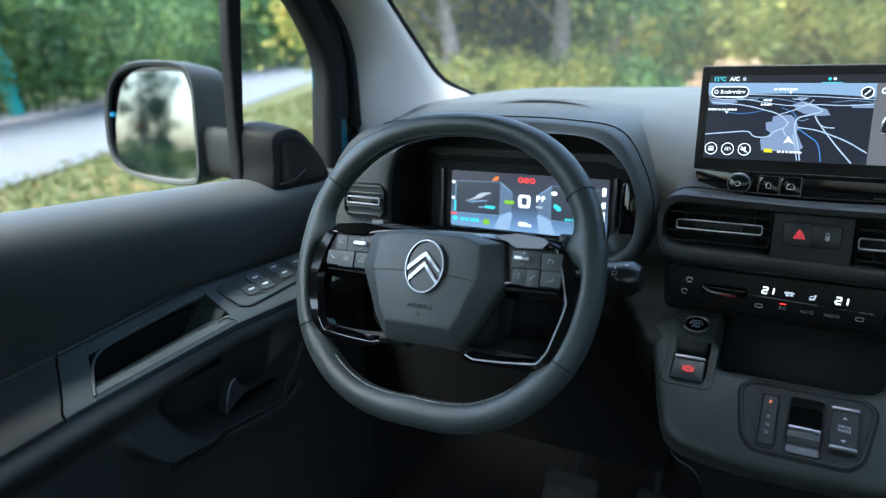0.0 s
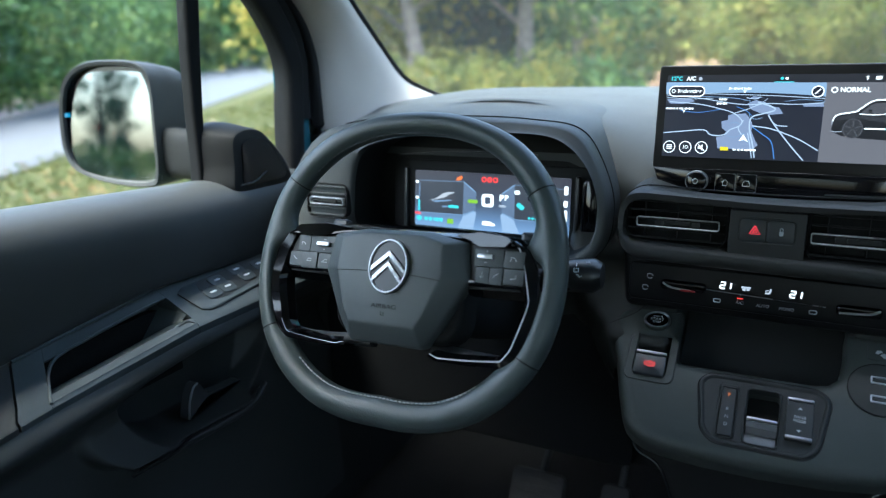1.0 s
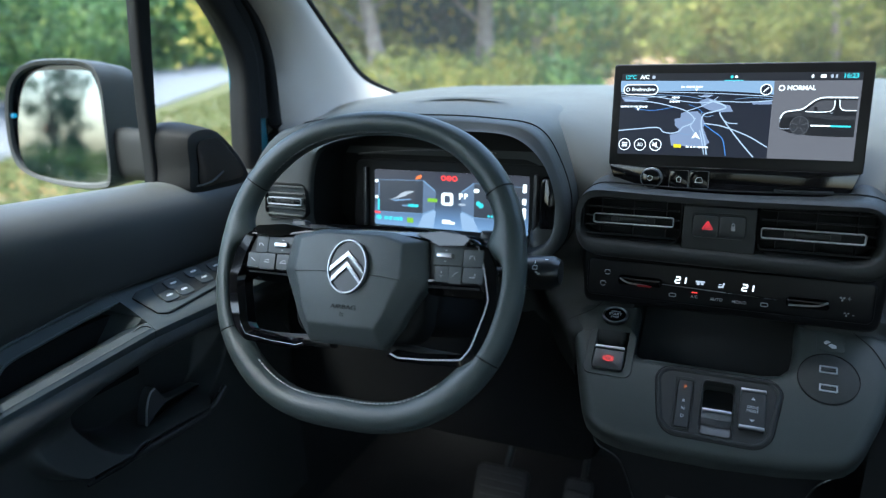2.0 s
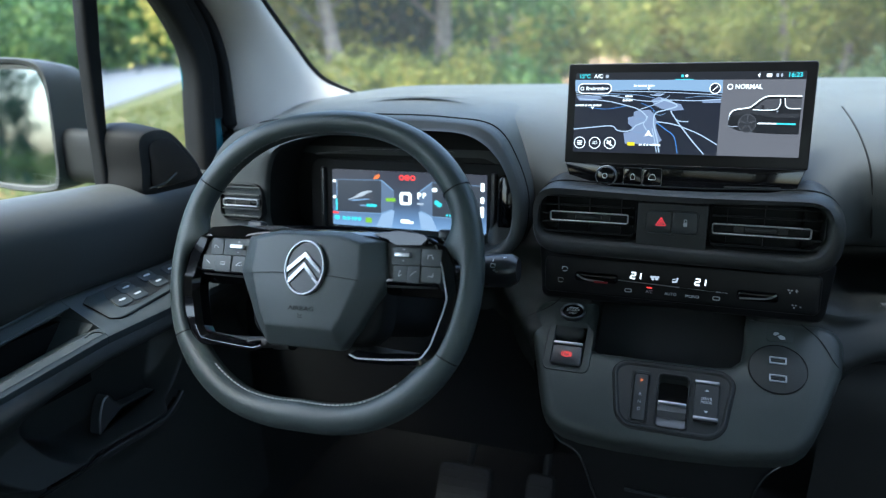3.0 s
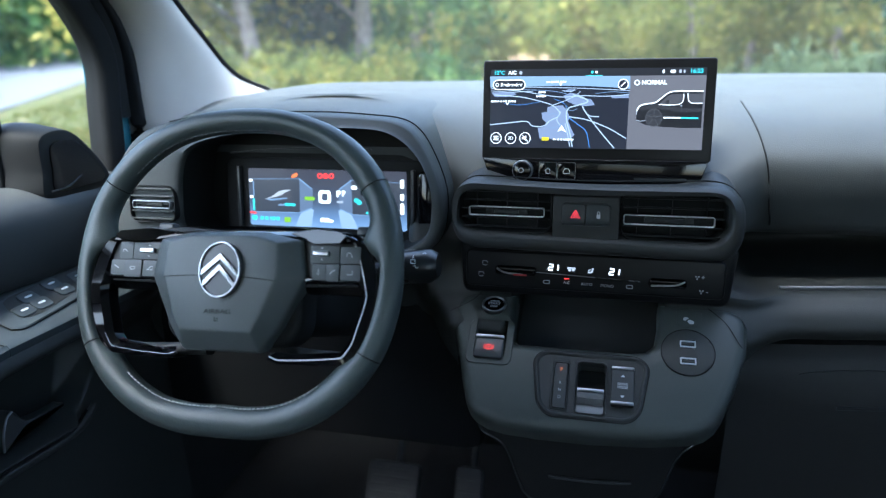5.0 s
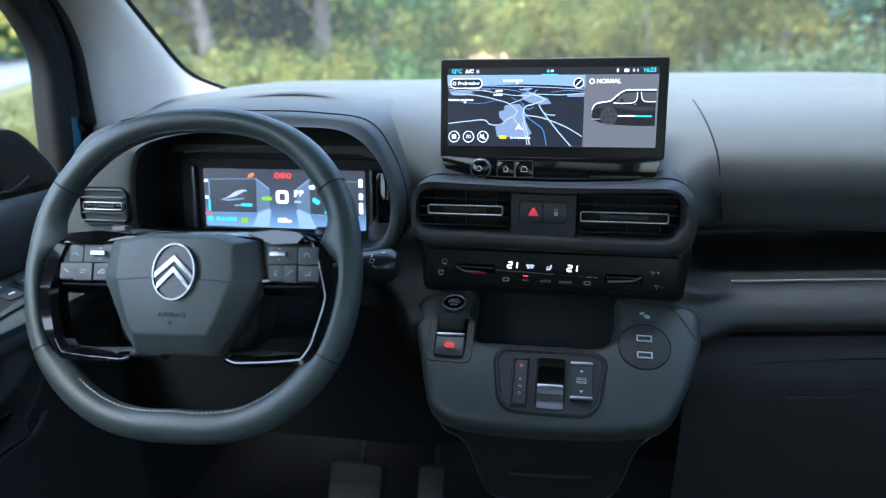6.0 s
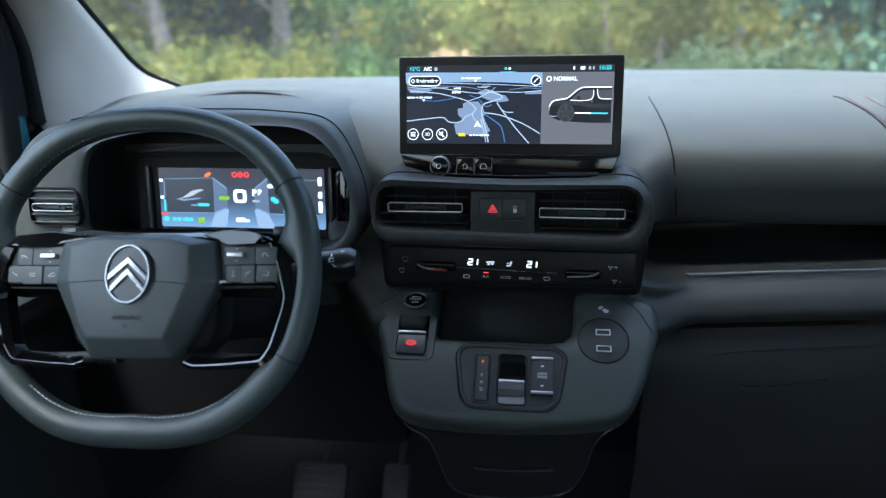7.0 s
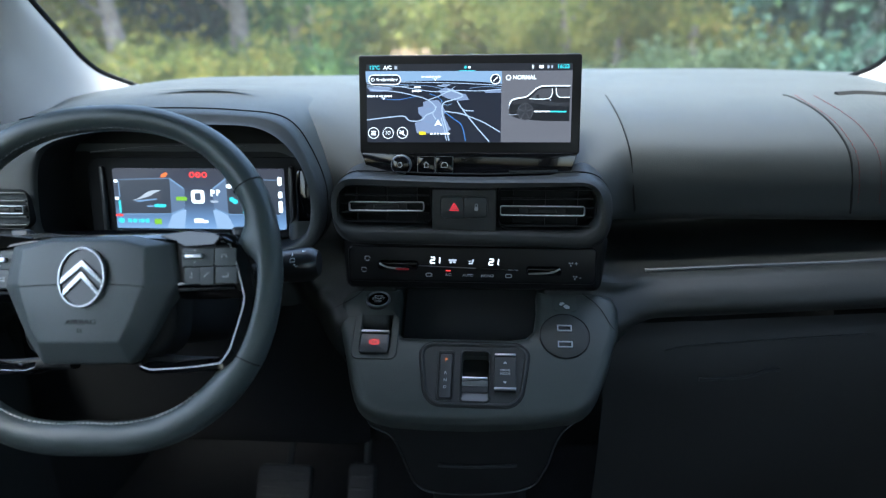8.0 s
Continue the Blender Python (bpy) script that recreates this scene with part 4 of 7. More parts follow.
def dash_point(x, k):
    """The dashboard's section blends from the driver's over the centre to the passenger's."""
    edge = (-0.248, -0.248, -0.240, -0.222, -0.200, -0.184, -0.176)[max(0, k - 9)]
    a = step(-0.270, -0.100, x) if k < 9 else step(edge - 0.035, edge + 0.012, x)
    b = step(0.150, 0.225, x)
    g = step(-0.100, -0.088, x) * (1 - step(0.092, 0.106, x))
    d, c, p = Vector(DRIVER[k]), Vector(CENTRE[k]) * g + Vector(WING[k]) * (1 - g), Vector(PASSENGER[k])
    drop = (0.030 if x < 0 else 0.008) * step(0.50, 0.80, abs(x + 0.02)) if k < 5 else 0.012 * step(0.6, 0.8, abs(x))
    rise = 0.07 * (x - 0.35) if 8 < k and x > 0.15 else 0.0
    back = step(0.60, 0.76, -x) * (0, 0, 0.1, 0.3, 0.6, 0.9, 1, 1, 1, 0.8, 0.5, 0, 0, 0, 0, 0)[k]
    low = step(0.165, 0.270, x) if k > 10 else b
    q = d * (1 - a) + c * a * (1 - low) + p * low
    bow = 0.07 * (1 - (x / 0.75) ** 2) if k == 0 else 0.0
    return Vector((x, q.x + bow + 0.10 * back, q.y - drop + rise * b - 0.03 * back))


rows = []
for i in range(241):
    x = -0.775 + 1.55 * i / 240
    rows.append(spline([dash_point(x, k) for k in range(16)], 91))
part("upper_dash", loft(bmesh.new(), [r[:49] for r in rows]), M_DASH, dash, "dark grey grained upper dashboard", angle=80)
# rows under the pad take a darker colour as the recess's shade
part("shelf_recess", loft(bmesh.new(), [r[48:69] for r in rows]), M_LOWER, dash, "recess under the pad, coloured darker for its shade", angle=80)
# console plastic in a darker tone, standing for weaker light low down
part("lower_dash_moulding", loft(bmesh.new(), [r[68:] for r in rows]), M_LOWER, dash, "lower dashboard moulding, toned darker for shade", angle=80)


def dash_line(name, pts, width, material, lift=0.001):
    """A line drawn on the dashboard: (x, k) with k along its section."""
    path = []
    for x, k in pts:
        j = min(int(k), 14)
        s = spline([dash_point(x, n) for n in range(16)], 151)
        path.append(s[int(round(k * 10))])
    bm = bmesh.new()
    sweep(bm, [p + Vector((0, -lift, lift)) for p in spline(path, 44)], circle(width, 6))
    return part(name, bm, material, dash)


dash_line("airbag_seam", [(0.208, 3.0), (0.211, 4.0), (0.216, 5.0), (0.222, 6.0), (0.229, 7.0), (0.234, 7.6), (0.239, 8.2)], 0.0013, M_SEAM, 0.0)
dash_line("trim_seam", [(0.478, 2.95), (0.486, 3.2), (0.494, 4.0), (0.502, 5.0), (0.511, 6.0), (0.521, 7.0), (0.528, 7.6)], 0.0017, M_SEAM, 0.0)
for dx in (0.012, 0.040):
    for q in range(36):
        k = 3.05 + q * 0.12
        x = 0.482 + dx + 0.020 * step(3, 6, k) + 0.022 * step(5, 8, k)
        s = spline([dash_point(x, n) for n in range(16)], 301)
        a, b = s[int(round(k * 20))], s[min(300, int(round((k + 0.075) * 20)))]
        bm = bmesh.new()
        sweep(bm, [a + Vector((0, -0.0006, 0.0008)), b + Vector((0, -0.0006, 0.0008))], circle(0.0006, 5))
        part("stitch", bm, M_REDSTITCH, dash)
# flat black sheet on the dash stands for the slot's shaded inside
bm = bmesh.new()
slot = spline([(-0.480, 1.130, 1.3358), (-0.445, 1.149, 1.3365), (-0.40, 1.156, 1.3368), (-0.355, 1.148, 1.3365), (-0.308, 1.126, 1.3355)], 40)
loft(bm, [[p + Vector((0, -0.012 * math.sin(math.pi * i / 39) - 0.0005, 0.0012)) for i, p in enumerate(slot)], [p + Vector((0, 0.008 * math.sin(math.pi * i / 39) + 0.0005, 0.0012)) for i, p in enumerate(slot)]])
part("speaker_slot", bm, M_SEAM, dash)
# black strip stands for the shaded inside of the demister slot
dash_line("side_demister", [(0.56, 2.9), (0.60, 2.7), (0.66, 2.8)], 0.006, M_SEAM, -0.001)
bar("shelf_trim", [(0.250, 1.070, 1.0895), (0.372, 1.070, 1.0975), (0.486, 1.070, 1.1040), (0.58, 1.072, 1.1105)], 0.006, 0.006, M_STRIP, dash, 20, "satin strip along the shelf")
glove = thing("glovebox", "closed black plastic glovebox lid with recessed handle", "glovebox")
bm = bmesh.new()
loft(bm, [spline([(x, 1.075 + 0.004, 1.012 + 0.07 * (x - 0.35)), (x, 1.062, 0.985 + 0.07 * (x - 0.35)), (x, 1.055, 0.93), (x, 1.065, 0.85), (x, 1.09, 0.74), (x, 1.14, 0.60), (x, 1.22, 0.47)], 24) for x in [0.20 + 0.55 * k / 24 for k in range(25)]])
part("lid", bm, M_DARK, glove)
bar("lid_seam", [(0.285, 1.0585, 0.972), (0.32, 1.0570, 0.981), (0.42, 1.0575, 0.992), (0.56, 1.0585, 1.005)], 0.0016, 0.0016, M_SATIN, glove, 20)
bar("handle", [(0.335, 1.0535, 0.930), (0.40, 1.0525, 0.937), (0.425, 1.0525, 0.947), (0.445, 1.053, 0.949)], 0.004, 0.005, M_SATIN, glove, 20)
# near-black colour stands in for the shade of the footwell
part("lower_dash", box(bmesh.new(), (-0.44, 1.15, 0.92), (0.58, 0.14, 0.30), 0.03), M_RUBBER_SHADE, dash)

# binnacle pod
OUT = [(-0.712, 1.150), (-0.697, 1.235), (-0.632, 1.300), (-0.500, 1.319), (-0.390, 1.322), (-0.305, 1.319), (-0.240, 1.309), (-0.207, 1.270), (-0.187, 1.207), (-0.205, 1.143), (-0.30, 1.105), (-0.55, 1.095)]
INN = [(-0.570, 1.150), (-0.577, 1.200), (-0.560, 1.265), (-0.503, 1.291), (-0.400, 1.301), (-0.310, 1.305), (-0.253, 1.297), (-0.215, 1.262), (-0.201, 1.207), (-0.219, 1.155), (-0.30, 1.130), (-0.50, 1.125)]


def pod_row(y, a, b, f, lift=0.0):
    o = [(a[k][0] * (1 - f) + b[k][0] * f, y + 0.010 * (a[k][1] - 1.2) / 0.1 * (0 if f > 0.9 else 1), a[k][1] * (1 - f) + b[k][1] * f + lift) for k in range(12)]
    return spline(o, 120, closed=True)


bm = bmesh.new()
BACK = [(x, z + 0.012) for x, z in OUT]
loft(bm, [pod_row(1.30, BACK, INN, -0.10), pod_row(1.15, BACK, INN, -0.06), pod_row(1.03, OUT, INN, 0.0), pod_row(0.992, OUT, INN, 0.03), pod_row(0.980, OUT, INN, 0.10), pod_row(0.976, OUT, INN, 0.25), pod_row(0.974, OUT, INN, 0.75), pod_row(0.975, OUT, INN, 0.95), pod_row(0.980, OUT, INN, 1.0), pod_row(1.062, OUT, INN, 1.0)], close_u=True, cap1=True)
part("binnacle", bm, M_DASH, dash, "hooded instrument binnacle", angle=80)
bm = bmesh.new()
sweep(bm, [p + Vector((0, -0.0005, 0.0005)) for p in pod_row(1.012, OUT, INN, 0.002)[22:92]], circle(0.0011, 6))
part("binnacle_seam", bm, M_SEAM, dash)
bm = bmesh.new()
loft(bm, [pod_row(0.985, OUT, INN, 1.005), pod_row(1.06, OUT, INN, 1.03)], close_u=True, cap1=True)
part("binnacle_lining", bm, M_SLAT, dash, "matt black binnacle lining")

# driver's outer air vent
def vent(name, u0, u1, v0, v1, y, label, slats=4, slot=None, blade=None):
    t = thing(name, label, "air vent", group="dashboard air vents")
    m = face((u0 + u1) / 2, y, (v0 + v1) / 2, 6)
    w, h = u1 - u0, v1 - v0
    part("duct", ring(bmesh.new(), m, rounded(w, h, 0.014), rounded(w - 0.003, h - 0.003, 0.012), -0.03, -0.002, 0.0005), M_SLAT, t)
    part("duct_back", slab(bmesh.new(), m, rounded(w - 0.006, h - 0.006, 0.008), -0.032, -0.028), M_SLAT, t)
    for k in range(slats):
        v = h * (-0.5 + (k + 0.5) / slats)
        part("slat", box(bmesh.new(), m @ Vector((0, v, -0.008)), (w - 0.008, 0.014, 0.0022), 0.0006, Matrix.Rotation(radians(-14), 4, "X")), blade or M_SLAT, t)
    for k in range(3):
        part("vane", box(bmesh.new(), m @ Vector((w * (-0.33 + 0.33 * k), 0, -0.020)), (0.0015, 0.012, h - 0.01)), M_SLAT, t)
    su, sv, sw_, sh = slot
    part("slot_trim", ring(bmesh.new(), m, rounded(sw_, sh, 0.003, 5, su, sv), rounded(sw_ - 0.0024, sh - 0.0024, 0.002, 5, su, sv), -0.004, 0.003, 0.0004), M_CHROME, t, "thin satin metal slot trim")
    part("slot_bar", slab(bmesh.new(), m, rounded(sw_ - 0.003, sh - 0.003, 0.002, 5, su, sv), -0.010, -0.0060), M_SLAT, t)
    part("thumb_tab", slab(bmesh.new(), m, rounded(sw_ * 0.32, sh * 0.45, 0.001, 3, su, sv), -0.004, 0.0010, 0.0008), M_PLASTIC, t)
    for q in (-0.22, 0.22):
        part("thumb_rib", slab(bmesh.new(), m, rounded(sw_ * 0.10, sh * 0.60, 0.001, 3, su + sw_ * q, sv), -0.004, 0.0006, 0.0006), M_PLASTIC, t)
    return t


# slats in paler plastic, standing for daylight on their front edges
vent("side_air_vent", -0.655, -0.580, 1.168, 1.222, 0.966, "black outer air vent with satin slot trim", 5, (0.002, 0.000, 0.062, 0.011), M_CONSOLE)

# ---- instrument display ----
clu = thing("instrument_display", "lit digital instrument display showing zero speed", "display")
cm = face(-0.382, 1.050, 1.193, 5)
# the backdrop glows paler blue towards its base
M_CLUSTER = glow("cluster_backdrop", (0.05, 0.06, 0.10), 0.9 * ES)
cn, cln = M_CLUSTER.node_tree.nodes, M_CLUSTER.node_tree.links
co_ = cn.new("ShaderNodeTexCoord")
rise = cn.new("ShaderNodeSeparateXYZ")
span = cn.new("ShaderNodeMapRange")
span.inputs["From Min"].default_value, span.inputs["From Max"].default_value = 1.150, 1.236
ramp_ = cn.new("ShaderNodeValToRGB")
el = ramp_.color_ramp.elements
el[0].position, el[0].color = 0.0, (0.20, 0.33, 0.56, 1)
el[1].position, el[1].color = 1.0, (0.034, 0.036, 0.056, 1)
for at_, col_ in ((0.18, (0.13, 0.22, 0.39, 1)), (0.42, (0.060, 0.088, 0.150, 1)), (0.72, (0.040, 0.046, 0.072, 1))):
    el.new(at_).color = col_
cln.new(co_.outputs["Object"], rise.inputs[0])
cln.new(rise.outputs["Z"], span.inputs["Value"])
cln.new(span.outputs[0], ramp_.inputs["Fac"])
cln.new(ramp_.outputs["Color"], cn["Principled BSDF"].inputs["Emission Color"])
part("bezel", slab(bmesh.new(), cm, rounded(0.325, 0.118, 0.02), -0.012, -0.001, 0.002), M_SLAT, clu)
part("display_panel", slab(bmesh.new(), cm, rounded(0.249, 0.086, 0.003), -0.001, 0.001), M_CLUSTER, clu)
for u in (-0.139, 0.135):
    part("side_bar", slab(bmesh.new(), cm, rounded(0.006, 0.092, 0.002, 3, u, 0), 0, 0.006, 0.0015), M_SATIN, clu)
part("side_lens", slab(bmesh.new(), cm, rounded(0.026, 0.090, 0.010, 5, 0.1555, 0), 0, 0.010, 0.004), M_GLOSS, clu)
W = 0.0012
G_PANE = glow("cluster_pane", (0.038, 0.046, 0.066), 0.9 * ES)
G_FLOOR = glow("cluster_floor", (0.30, 0.42, 0.62), 0.9 * ES)
G_PALECAR = glow("cluster_pale_car", (0.46, 0.50, 0.58), 0.9 * ES)
G_FLANK = glow("cluster_flank", (0.115, 0.165, 0.265), 0.9 * ES)
for sg in (-1, 1):
    poly(cm, [(sg * 0.117, -0.0225), (sg * 0.042, -0.0215), (sg * 0.041, 0.029), (sg * 0.117, 0.027)], W - 0.0001, "side_pane", G_PANE, clu)
    poly(cm, [(sg * 0.042, -0.0215), (sg * 0.0215, -0.0135), (sg * 0.0200, 0.0142), (sg * 0.041, 0.029)], W - 0.0002, "pane_flank", G_FLANK, clu)
    poly(cm, [(sg * 0.050, -0.0425), (sg * 0.024, -0.0425), (sg * 0.0195, -0.0165), (sg * 0.0235, -0.0150), (sg * 0.041, -0.0228)], W - 0.0003, "floor_glow", G_FLOOR, clu)
    stroke(cm, [(sg * 0.041, 0.029), (sg * 0.0215, 0.0146)], 0.0020, W, "pane_glint", G_STEEL2, clu)
    stroke(cm, [(sg * 0.042, -0.0215), (sg * 0.0225, -0.0140)], 0.0016, W, "pane_glint", G_STEEL2, clu)
    stroke(cm, [(sg * 0.117, -0.0225), (sg * 0.042, -0.0215)], 0.0012, W, "pane_edge", G_STEEL2, clu)
    stroke(cm, [(sg * 0.117, 0.027), (sg * 0.041, 0.029)], 0.0012, W, "pane_edge", G_STEEL, clu)
    for v, h_ in ((0.0250, 0.0045), (0.0002, 0.0045)) if sg < 0 else ((0.0255, 0.0125), (0.0065, 0.0095), (-0.0105, 0.0165)):
        poly(cm, rounded(0.0060, h_, 0.0018, 3, sg * (0.1205 if sg < 0 else 0.1183), v), W + 0.0005, "gauge_mark", G_WHITE, clu)
poly(cm, rounded(0.0016, 0.022, 0.0006, 2, -0.1165, 0.013), W, "gauge_line", G_STEEL2, clu)
poly(cm, rounded(0.0034, 0.018, 0.001, 2, -0.1172, -0.0115), W, "gauge_line", G_CYAN, clu)
part("speed_digit", ring(bmesh.new(), cm, rounded(0.0195, 0.0195, 0.0045, 4, -0.0013, 0.0032), rounded(0.0090, 0.0105, 0.002, 4, -0.0013, 0.0032), W, W + 0.0004), G_WHITE, clu)
words("P", cm, 0.0125, G_WHITE, clu, "gear_letter", 0.0205, 0.0080, W, bold=0.0006)
words("P", cm, 0.0105, G_WHITE, clu, "gear_letter", 0.0285, 0.0088, W, bold=0.0006)
poly(cm, rounded(0.0110, 0.0032, 0.0014, 2, 0.0225, -0.0036), W, "unit_text", G_SOFT, clu)
poly(cm, rounded(0.0165, 0.0056, 0.0024, 3, -0.0255, 0.0002), W, "ready_text", G_GREEN, clu)
poly(cm, rounded(0.0090, 0.0060, 0.0026, 3, 0.0450, 0.0182), W, "pane_text", G_WHITE, clu)
for du, dv, r_ in ((-0.002, 0.0012, 0.0040), (0.0022, -0.0016, 0.0042)):
    poly(cm, oval(r_, r_ * 0.9, 14, 0.0503 + du, -0.0016 + dv), W + (0.0001 if du > 0 else 0), "info_icon", G_CYAN, clu)
for k in range(3):
    poly(cm, oval(0.0021, 0.0020, 10, 0.0648 + 0.0052 * k, -0.0181), W, "trip_dot", G_CYAN, clu)
for u in (-0.0080, 0.0010, 0.0102):
    part("warning_icon", ring(bmesh.new(), cm, oval(0.0042, 0.0042, 14, u, 0.0342), oval(0.0022, 0.0022, 14, u, 0.0342), W, W + 0.0003), G_RED, clu)
poly(cm, rounded(0.0030, 0.0014, 0.0006, 2, 0.0010, 0.0342), W, "warning_mark", G_RED, clu)
poly(cm, [(-0.0545, 0.0300), (-0.0520, 0.0350), (-0.0450, 0.0380), (-0.0430, 0.0350), (-0.0465, 0.0310)], W, "amber_icon", G_ORANGE, clu)
poly(cm, rounded(0.0150, 0.0062, 0.002, 2, -0.0020, -0.0312), W, "odometer_text", G_WHITE, clu)
poly(cm, rounded(0.0080, 0.0040, 0.0015, 2, 0.0075, -0.0325), W, "odometer_text", G_WHITE, clu)
poly(cm, rounded(0.0105, 0.0078, 0.001, 2, -0.0625, -0.0330), W, "green_icon", G_GREEN, clu)
poly(cm, oval(0.0050, 0.0040, 12, -0.1170, -0.0318), W, "range_icon", G_CYAN, clu)
for u, w_ in ((-0.1045, 0.0060), (-0.0970, 0.0060), (-0.0905, 0.0022), (-0.0855, 0.0060), (-0.0785, 0.0060)):
    poly(cm, rounded(w_, 0.0056, 0.0012, 2, u, -0.0320), W, "range_text", G_CYAN, clu)
poly(cm, rounded(0.0110, 0.0032, 0.001, 2, -0.1195, -0.0240), W, "red_mark", G_RED, clu)
poly(cm, [(p.x, p.y) for p in spline([(-0.0990, -0.0030, 0), (-0.0870, 0.0016, 0), (-0.0760, 0.0090, 0), (-0.0655, 0.0120, 0), (-0.0555, 0.0117, 0), (-0.0640, 0.0082, 0), (-0.0735, 0.0030, 0), (-0.0870, -0.0006, 0)], 32, closed=True)], W + 0.0002, "car_roof", G_PALECAR, clu)
poly(cm, [(-0.0965, -0.0030), (-0.0620, 0.0004), (-0.0610, -0.0014), (-0.0880, -0.0050)], W + 0.0001, "car_side", G_STEEL2, clu)
poly(cm, [(-0.0960, -0.0050), (-0.0560, -0.0016), (-0.0540, 0.0080), (-0.0640, 0.0070), (-0.0740, 0.0020)], W, "car_shape", glow("cluster_car", (0.052, 0.056, 0.074), 0.9 * ES), clu)
poly(cm, rounded(0.0100, 0.0026, 0.001, 2, -0.0720, -0.0109), W, "battery_bar", G_STEEL2, clu)
poly(cm, rounded(0.0180, 0.0046, 0.002, 3, -0.0575, -0.0100), W, "battery_bar", G_CYAN, clu)
bar("hood_glint", [(-0.52, 1.03, 1.262), (-0.42, 1.03, 1.270), (-0.30, 1.03, 1.270)], 0.003, 0.002, M_SATIN, clu, 16)

# ---- centre screen ----
tv = thing("centre_touchscreen", "black-framed centre touchscreen showing a navigation map", "touchscreen")
sm = face(0, 1.062, 1.322, 7)
part("case", slab(bmesh.new(), sm, rounded(0.297, 0.131, 0.004), -0.022, 0.0, 0.002), M_PANEL, tv, "black screen case")
bm = bmesh.new()
chin_f = [(-0.147, -0.064), (-0.141, -0.080), (-0.124, -0.097), (-0.105, -0.104), (0.115, -0.104), (0.136, -0.094), (0.146, -0.064)]
slab(bm, sm, chin_f, -0.03, 0.0012, 0.0010)
part("chin", bm, M_GLOSS, tv, "gloss black control strip")
part("display_panel", slab(bmesh.new(), sm, rounded(0.2745, 0.1035, 0.002, 5, -0.0008, 0.0018), -0.001, 0.0008), G_BAR, tv)
S0 = 0.0010
poly(sm, [(-0.138, -0.0495), (0.0432, -0.0495), (0.0432, 0.0438), (-0.138, 0.0438)], S0, "map", G_NAVY, tv)
poly(sm, [(0.0432, -0.0495), (0.1362, -0.0495), (0.1362, 0.0438), (0.0432, 0.0438)], S0, "side_pane", G_GREY, tv)
poly(sm, [(-0.1391, 0.0444), (0.0435, 0.0436), (0.0442, 0.0273), (0.0210, 0.0294), (-0.0105, 0.0311), (-0.0426, 0.0318), (-0.1384, 0.0298)], S0 + 0.0004, "map_sky", G_SKYBLUE, tv)
S1, S2, S3 = S0 + 0.0006, S0 + 0.0010, S0 + 0.0014
for area in ([(-0.0613, 0.0035), (-0.0560, 0.0055), (-0.0410, 0.0064), (-0.0367, 0.0017), (-0.0337, -0.0032), (-0.0315, -0.0086), (-0.0330, -0.0142), (-0.0268, -0.0278), (-0.0238, -0.0319), (-0.0302, -0.0376), (-0.0701, -0.0376), (-0.0728, -0.0236), (-0.0641, -0.0215), (-0.0622, -0.0159), (-0.0674, -0.0118), (-0.0684, -0.0035), (-0.0610, -0.0020)],
             [(-0.0404, 0.0187), (-0.0312, 0.0228), (-0.0204, 0.0201), (-0.0108, 0.0152), (-0.0041, 0.0139), (0.0006, 0.0066), (-0.0141, 0.0052), (-0.0195, 0.0065), (-0.0276, 0.0078), (-0.0360, 0.0119)],
             [(-0.1370, 0.0234), (-0.1085, 0.0242), (-0.1021, 0.0208), (-0.1166, 0.0172), (-0.1324, 0.0177)],
             [(0.0204, 0.0182), (0.0422, 0.0199), (0.0437, 0.0156), (0.0219, 0.0153)],
             [(-0.0342, 0.0274), (-0.0234, 0.0263), (-0.0300, 0.0236), (-0.0407, 0.0241)]):
    poly(sm, area, S1, "town_area", G_CITY, tv)
